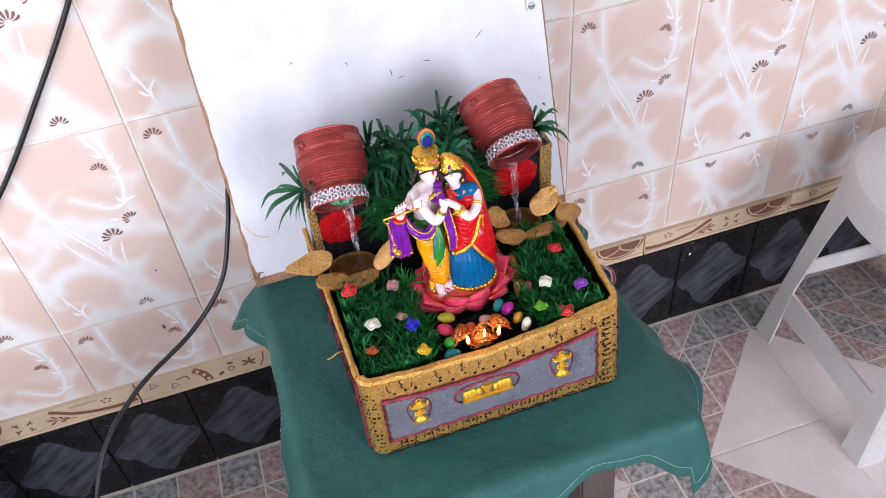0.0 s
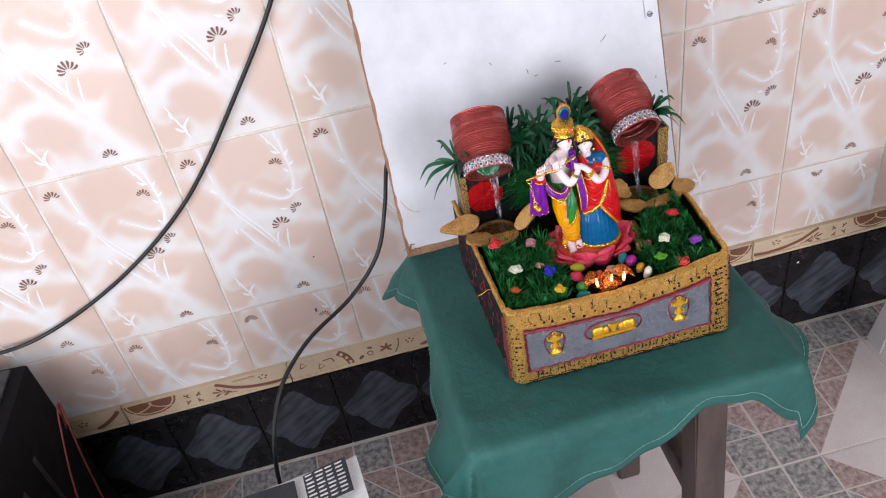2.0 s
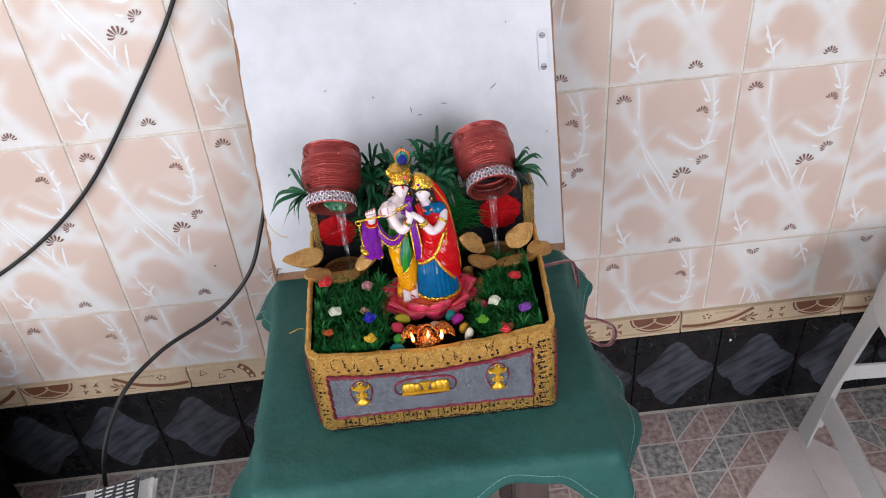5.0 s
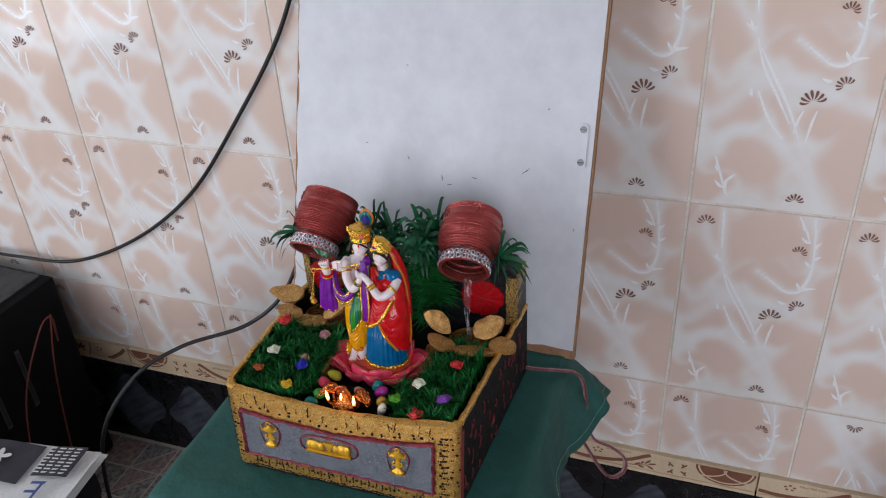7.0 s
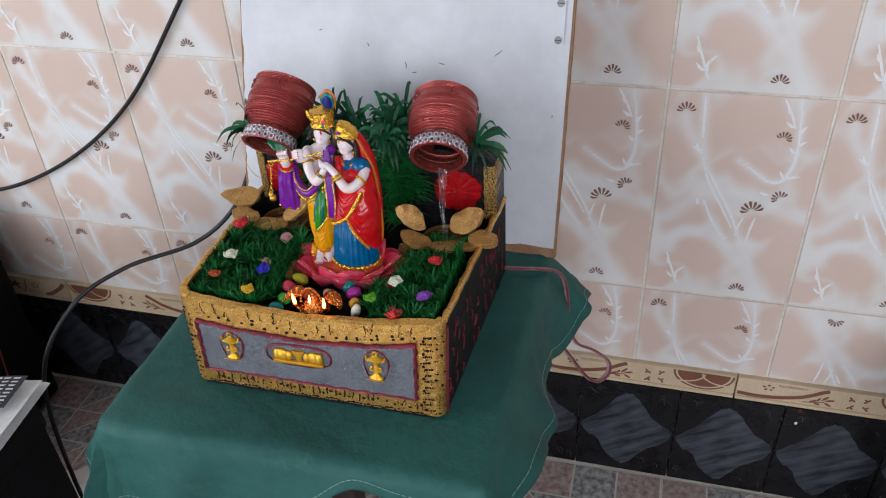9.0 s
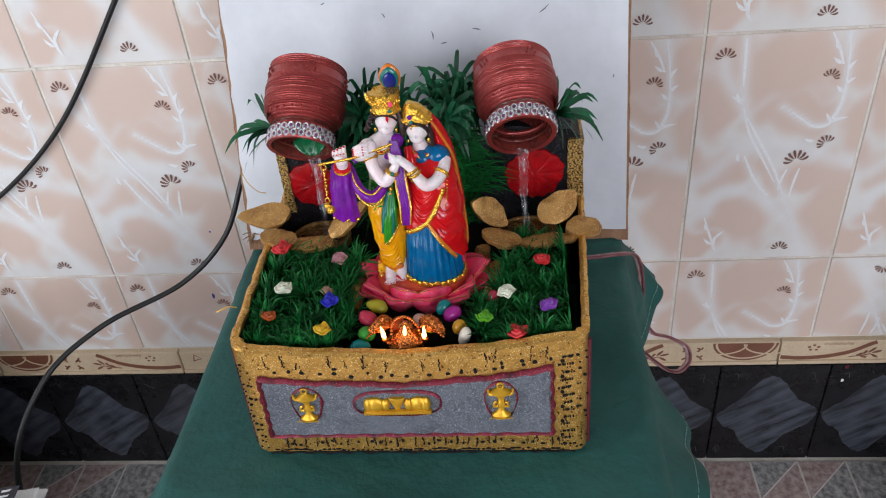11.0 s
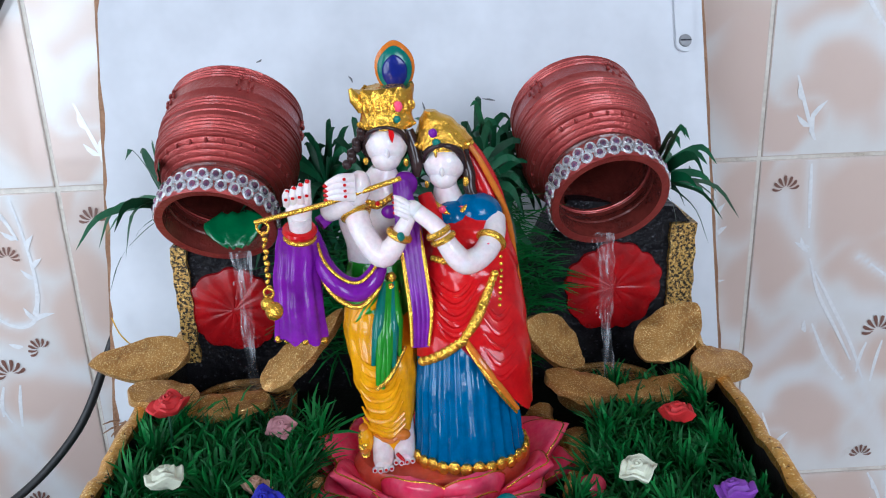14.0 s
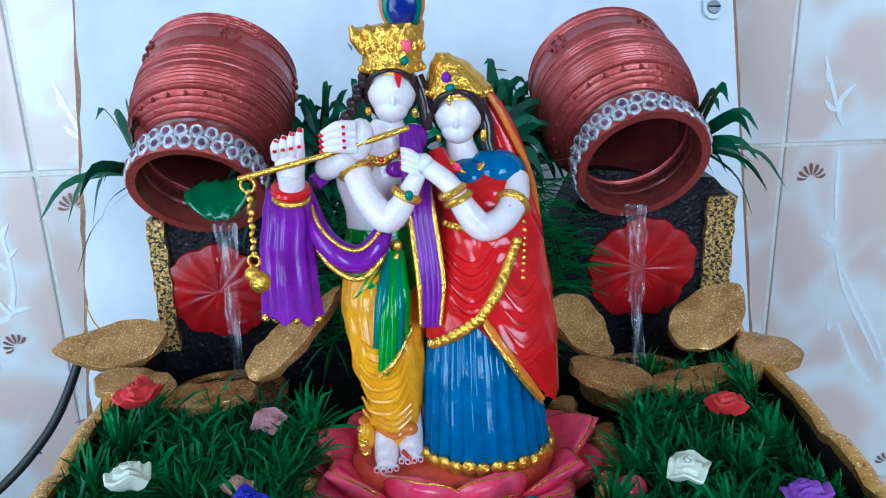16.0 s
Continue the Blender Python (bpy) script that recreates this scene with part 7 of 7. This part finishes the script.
# leaves: foot u, v, direction in degrees, length in metres
SPRIG_LEAVES = ((0.765, 0.075, 115, 0.014), (0.80, 0.125, 150, 0.012), (0.83, 0.16, 62, 0.013), (0.84, 0.24, 140, 0.011), (0.81, 0.36, 128, 0.012), (0.80, 0.365, 20, 0.016), (0.84, 0.21, 45, 0.010), (0.262, 0.255, 160, 0.012), (0.255, 0.27, 118, 0.013), (0.20, 0.91, 55, 0.018), (0.20, 0.92, 140, 0.013), (0.225, 0.955, 95, 0.020), (0.16, 0.85, 110, 0.012), (0.29, 0.52, 100, 0.010), (0.725, 0.44, 165, 0.010))


def tile_pattern(u, v, w, h):
    """How pearly (not pink) the glaze is, and how much of a vine covers it, at u, v from the top."""
    pink = np.zeros_like(u)
    du = 0.05 * np.sin(v * 17 + 1.3 * np.sin(u * 6)) + 0.03 * np.sin(v * 31 + u * 11)
    dv = 0.028 * np.sin(u * 13 + v * 5) + 0.015 * np.sin(u * 29 + 2)
    for cu, cv, ru, rv in PATCHES:
        f = np.hypot((u + du - cu) / ru, (v + dv - cv) / rv)
        k = np.clip((1.68 - f) / 0.90, 0, 1)
        pink = np.maximum(pink, k * k * (3 - 2 * k))
    cover = np.zeros_like(u)
    for pts, half, most in VINES:
        line = np.array([tuple(p)[:2] for p in spline([(a * w, b * h, 0) for a, b in pts], 12)])
        d = np.hypot(u[..., None] * w - line[:, 0], v[..., None] * h - line[:, 1]).min(-1)
        cover = np.maximum(cover, most * np.exp(-(d / half) ** 2 / 1.6))
        pink *= 1 - 0.50 * np.exp(-(d / (half + 0.006)) ** 2)
    return 1 - 0.94 * pink, cover


def wall_tile_mesh(h_cut=None, turned=False):
    w, h = COL - 0.0032, ROW - 0.0032
    z0 = 0 if h_cut is None else h - h_cut
    bm = bmesh.new()
    box(bm, (0, 0.0, z0), (w, 0.009, h), 3, bevel=0.0012)
    nu, nv = 46, max(10, round(72 * (h - z0) / h))
    us, zs = np.linspace(0.0011, w - 0.0011, nu + 1), np.linspace(z0 + 0.0011, h - 0.0011, nv + 1)
    uu, zz = np.meshgrid(us / w, zs)
    vv = 1 - zz / h
    pu, pv = (1 - uu, 1 - vv) if turned else (uu, vv)
    first = len(bm.verts)
    pearl, cover = tile_pattern(pu, pv, w, h)
    grid = [[bm.verts.new((us[i], -0.00015, zs[j])) for i in range(nu + 1)] for j in range(nv + 1)]
    for j in range(nv):
        for i in range(nu):
            bm.faces.new((grid[j][i], grid[j][i + 1], grid[j + 1][i + 1], grid[j + 1][i]))
    count = len(bm.verts)
    y = -0.00040

    def at(u, v):
        return Vector(((1 - u) * w, y, v * h)) if turned else Vector((u * w, y, (1 - v) * h))

    def fits(p):
        return z0 + 0.002 < p.z < h - 0.0012 and 0.0015 < p.x < w - 0.0015

    for u, v, size, lean in ((0.119, 0.067, 0.0136, 6), (0.749, 0.164, 0.0116, -18), (0.785, 0.440, 0.0128, 38), (0.632, 0.506, 0.0172, 16), (0.648, 0.935, 0.0126, 0)):
        c = at(u, v)
        if c.z - 0.004 > z0:
            shell_print(bm, c.x, c.z, size, lean + (180 if turned else 0), y - 0.0006, 1)
    for n, pts in enumerate(TWIGS):
        keep = [p - Vector((0, 0.00003 * n, 0)) for p in spline([at(*p) for p in pts], 6) if fits(p)]
        if len(keep) > 2:
            k = len(keep)
            strip(bm, keep, [0.0034 * (0.40 + 0.60 * math.sin(math.pi * (i + 0.5) / k)) for i in range(k)], (0, 1, 0), 2)
    for n, (u, v, a, l) in enumerate(SPRIG_LEAVES):
        p = at(u, v) - Vector((0, 0.00034 + 0.00001 * n, 0))
        d = Vector((math.cos(radians(a)), 0, math.sin(radians(a)))) * l * (-1.25 if turned else 1.25)
        bend = Vector((-d.z, 0, d.x)) * 0.10
        if fits(p) and fits(p + d):
            strip(bm, [p, p + d * 0.3 + bend, p + d * 0.62 + bend * 0.8, p + d], [0.0014, 0.0046, 0.0038, 0.0003], (0, 1, 0), 2)
    bm.verts.index_update()
    me = bpy.data.meshes.new("tile")
    bm.to_mesh(me)
    bm.free()
    for name, values in (("pearl", pearl), ("vine", cover)):
        data = np.full(len(me.vertices), 0.5, dtype=np.float32)
        data[first:count] = values.ravel()
        me.attributes.new(name, "FLOAT", "POINT").data.foreach_set("value", data)
    for mat in (GLAZE, SHELL, SPRIG, CREAMEDGE):
        me.materials.append(mat)
    return me


BTOP, BBOT = 0.243, 0.199
z_low = ZT - ROW
full = wall_tile_mesh()
cut = wall_tile_mesh(z_low - BTOP - 0.003)
cut_turned = wall_tile_mesh(z_low - BTOP - 0.003, True)
for r in range(-1, 3):
    for c in range(-9, 8):
        ob = part("tile", full if r >= 0 else cut_turned if c in (1, 2, 3) else cut, None, wall_north)
        ob.location = (c * COL + 0.0016, 0, (ZT + (r - 1) * ROW if r >= 0 else z_low - ROW) + 0.0016 + rnd.uniform(-0.0004, 0.0004))


def border_mesh(kind, mirrored=False):
    """A relief border tile: rosette, leaf sprays and a swooping band."""
    w, h = 0.2985, BTOP - BBOT - 0.0015
    bm = bmesh.new()
    box(bm, (0, -0.008, 0.0), (w, 0.009, h), 0, bevel=0.0015)
    box(bm, (0, -0.011, -0.0005), (w, -0.0079, 0.006), 0, bevel=0.001)
    y = -0.0083

    def band(pts, wd, n=8):
        strip(bm, spline([(x, y, z) for x, z in pts], n), wd, (0, 1, 0), 1)

    def petal(x, z, a, l, wd):
        """A drop-shaped stroke from x, z."""
        d = Vector((math.cos(radians(a)), 0, math.sin(radians(a)))) * l
        p = Vector((x, y, z))
        strip(bm, [p, p + d * 0.4, p + d * 0.8, p + d], [wd * 0.35, wd, wd * 0.85, wd * 0.2], (0, 1, 0), 1)

    def dot(x, z, rx, rz=None, mat=1, out=0.0):
        flat_poly(bm, [(x + rx * math.cos(k * math.tau / 12), y - out, z + (rz or rx) * math.sin(k * math.tau / 12)) for k in range(12)], mat)

    def sprig_print(x, z):
        band([(x - 0.030, z - 0.006), (x - 0.012, z - 0.003), (x, z)], 0.0018)
        for dx, dz, a, l in ((-0.020, -0.003, 25, 0.011), (-0.014, -0.005, -12, 0.010), (-0.004, 0.002, 48, 0.014), (0.0, -0.001, -32, 0.013), (0.001, 0.002, 15, 0.014), (-0.010, 0.000, 60, 0.008)):
            petal(x + dx, z + dz, a, l, 0.0042)

    if kind == 0:
        band([(0.002, 0.0125), (0.03, 0.0100), (0.065, 0.0125), (0.098, 0.021), (0.122, 0.0345), (0.132, 0.0395)], 0.0072)
        for k in range(5):
            a = radians(90 + k * 72)
            dot(0.046 + 0.0068 * math.cos(a), 0.0300 + 0.0048 * math.sin(a), 0.0024, 0.0019)
        sprig_print(0.128, 0.0165)
        for sx in (-1, 1):
            for sz in (-1, 1):
                for a in (45, 135, 225) if sx * sz > 0 else (-45, 45, 135):
                    petal(0.176 + sx * 0.0105, 0.0215 + sz * 0.0080, a + (180 if sx < 0 else 0), 0.0062, 0.0036)
        cx, cz = 0.250, h - 0.0012
        for r0, r1, mat, out in ((0.0465, 0.0345, 1, 0.0), (0.0430, 0.0312, 0, 0.0002), (0.0400, 0.0285, 1, 0.0004)):
            flat_poly(bm, [(cx + r0 * math.cos(radians(a)), y - out, cz + r1 * math.sin(radians(a))) for a in range(180, 361, 10)], mat)
        for side in (-1, 1):
            strip(bm, [Vector((cx + side * (0.038 - 0.038 * math.cos(radians(a))) - side * 0.002, y - 0.0006, cz - 0.0015 - 0.0200 * math.sin(radians(a)))) for a in range(0, 181, 15)][:10], 0.0026, (0, 1, 0), 0)
        for k in range(26):
            strip(bm, [Vector((0.060 + k * 0.0016, y, 0.0345)), Vector((0.060 + k * 0.0016, y, 0.0395))], 0.0005, (0, 1, 0), 1)
    else:
        for cx, cz in ((0.020, 0.024), (0.052, 0.012)):
            tri = [Vector((cx, y, cz)), Vector((cx + 0.013, y, cz + 0.004)), Vector((cx + 0.003, y, cz + 0.013)), Vector((cx, y, cz))]
            strip(bm, tri, 0.0022, (0, 1, 0), 1)
        band([(0.062, 0.030), (0.078, 0.031), (0.082, 0.022)], 0.0026)
        band([(0.092, 0.040), (0.103, 0.030), (0.110, 0.016), (0.112, 0.004)], 0.0125)
        for x, z in ((0.098, 0.034), (0.106, 0.023), (0.111, 0.011)):
            dot(x, z, 0.0030, 0.0040, 0, 0.0003)
        petal(0.128, 0.010, 40, 0.012, 0.007)
        petal(0.146, 0.034, -15, 0.010, 0.006)
        dot(0.150, 0.019, 0.0062)
        dot(0.150, 0.019, 0.0040, None, 0, 0.0003)
        for a in (20, 75, 140, 200, -40):
            petal(0.180, 0.022, a, 0.013, 0.005)
        band([(0.195, 0.004), (0.203, 0.020), (0.206, 0.038)], 0.0024)
        for k in range(5):
            a = radians(90 + k * 72)
            dot(0.226 + 0.0066 * math.cos(a), 0.026 + 0.0046 * math.sin(a), 0.0024, 0.0019)
        band([(0.245, 0.006), (0.262, 0.014), (0.280, 0.026), (0.292, 0.038)], 0.0080)
    if mirrored:
        for v in bm.verts:
            v.co.x = w - v.co.x
        bmesh.ops.reverse_faces(bm, faces=bm.faces)
    return to_mesh(bm, "border_tile", [CREAM, BROWN], smooth=False)


borders = [border_mesh(0), border_mesh(1), border_mesh(0, True)]
for k in range(-7, 5):
    ob = part("border_tile", borders[1] if k in (-3, -5) else borders[2] if k == -4 else borders[0], None, wall_north)
    ob.location = (0.1590 + 0.3010 * k, 0, BBOT + 0.0005)


def skirting_mesh(seed, w=0.1560):
    r = random.Random(seed)
    h = BBOT - 0.0025 - FLOOR
    bm = bmesh.new()
    box(bm, (0, -0.012, 0), (w, 0.009, h), 0, bevel=0.0012)
    # a scalloped lozenge of streaked slate
    pts = []
    corners = [(0.004, 0.50), (0.20, 0.64), (0.40, 0.86), (0.52, 0.90), (0.63, 0.82), (0.78, 0.66), (0.975, 0.55), (0.93, 0.40), (0.72, 0.28), (0.55, 0.10), (0.44, 0.085), (0.30, 0.20), (0.22, 0.32), (0.10, 0.39)]
    ring = spline([(w * a, 0, h * (b + r.uniform(-0.012, 0.012))) for a, b in corners + corners[:1]], 5)[:-1]
    for k, p in enumerate(ring):
        pts.append((min(max(p.x, 0.003), w - 0.003), -0.01225, p.z + 0.0012 * math.sin(k * 1.9 + seed)))
    flat_poly(bm, pts, 1)
    for k in range(7):
        x, z = r.choice(((0.10, 0.10), (0.85, 0.90), (0.85, 0.10), (0.10, 0.88), (0.75, 0.14)))
        p = Vector((w * x + r.uniform(-0.010, 0.010), -0.01225, h * z + r.uniform(-0.008, 0.008)))
        strip(bm, spline([p, p + Vector((0.005, 0, 0.006 * r.uniform(-1, 1))), p + Vector((0.008, 0, -0.008))], 3), 0.0007, (0, 1, 0), 2)
    return to_mesh(bm, "skirting_tile", [BLACKTILE, SLATE, FAINT], smooth=False)


skirts = [skirting_mesh(s) for s in (1, 2, 3)]
for k in range(11):
    ob = part("skirting_tile", skirts[k % 3], None, wall_north)
    ob.location = (-0.396 + 0.158 * k + 0.001, 0, FLOOR + 0.001)
for k in range(10):
    ob = part("skirting_tile", skirts[(k + 1) % 3], None, wall_north)
    ob.location = (-0.522 - 0.1548 * (k + 1) + 0.0006, 0, FLOOR + 0.001)
    ob.scale.x = 0.98
ob = part("skirting_tile", skirting_mesh(5, 0.124), None, wall_north)
ob.location = (-0.521, 0, FLOOR + 0.001)


def floor_tile_mesh():
    """Twelve-inch tile: a pale corner triangle, the rest small marbled squares split on the diagonal."""
    s = 0.298
    q = s / 4
    bm = bmesh.new()
    box(bm, (0, 0, -0.009), (s, s, 0), 0, bevel=0.001)
    z = 0.0002
    g = 0.0016
    for i in range(4):
        for j in range(4):
            if i + j > 4:
                continue
            x0, y0, x1, y1 = i * q + g, j * q + g, (i + 1) * q - g, (j + 1) * q - g
            m1, m2 = (1, 2) if (i + j) % 2 else (2, 1)
            if i + j == 4:
                flat_poly(bm, [(x0, y0, z), (x1, y0, z), (x0, y1, z)], m1)
                continue
            if (i * 3 + j) % 3 == 0:
                flat_poly(bm, [(x0, y0, z), (x1, y0, z), (x1, y1, z), (x0, y1, z)], m1)
            else:
                e = g
                flat_poly(bm, [(x0, y0, z), (x1 - e, y0, z), (x0, y1 - e, z)], m1)
                flat_poly(bm, [(x1, y0 + e, z), (x1, y1, z), (x0 + e, y1, z)], m2)
    # pale joints of the printed squares
    for k in range(1, 4):
        ext = s if k == 1 else (5 - k) * q - 0.002
        strip(bm, [Vector((k * q, 0.001, 0.00012)), Vector((k * q, ext - 0.001, 0.00012))], 0.0034, (0, 0, 1), 3)
        strip(bm, [Vector((0.001, k * q, 0.00012)), Vector((ext - 0.001, k * q, 0.00012))], 0.0034, (0, 0, 1), 3)
    return to_mesh(bm, "floor_tile", [LIGHTFLOOR, GREYMOS, REDMOS, PALELINE], smooth=False)


ft = floor_tile_mesh()
for i in range(-7, 5):
    for j in range(0, 9):
        ob = part("floor_tile", ft, None, floor)
        x0, y1 = 0.071 + 0.30 * i, -0.0165 - 0.30 * j
        # the pale corner points at every second joint of the grid
        right, down = i % 2 == 0, j % 2 == 0
        turn = {(True, False): 0, (False, False): 90, (False, True): 180, (True, True): 270}[(right, down)]
        ob.matrix_basis = Matrix.Translation((x0 + 0.15, y1 - 0.15, FLOOR)) @ pose(0, 0, 0, 0, 0, turn) @ Matrix.Translation((-0.149, -0.149, 0))
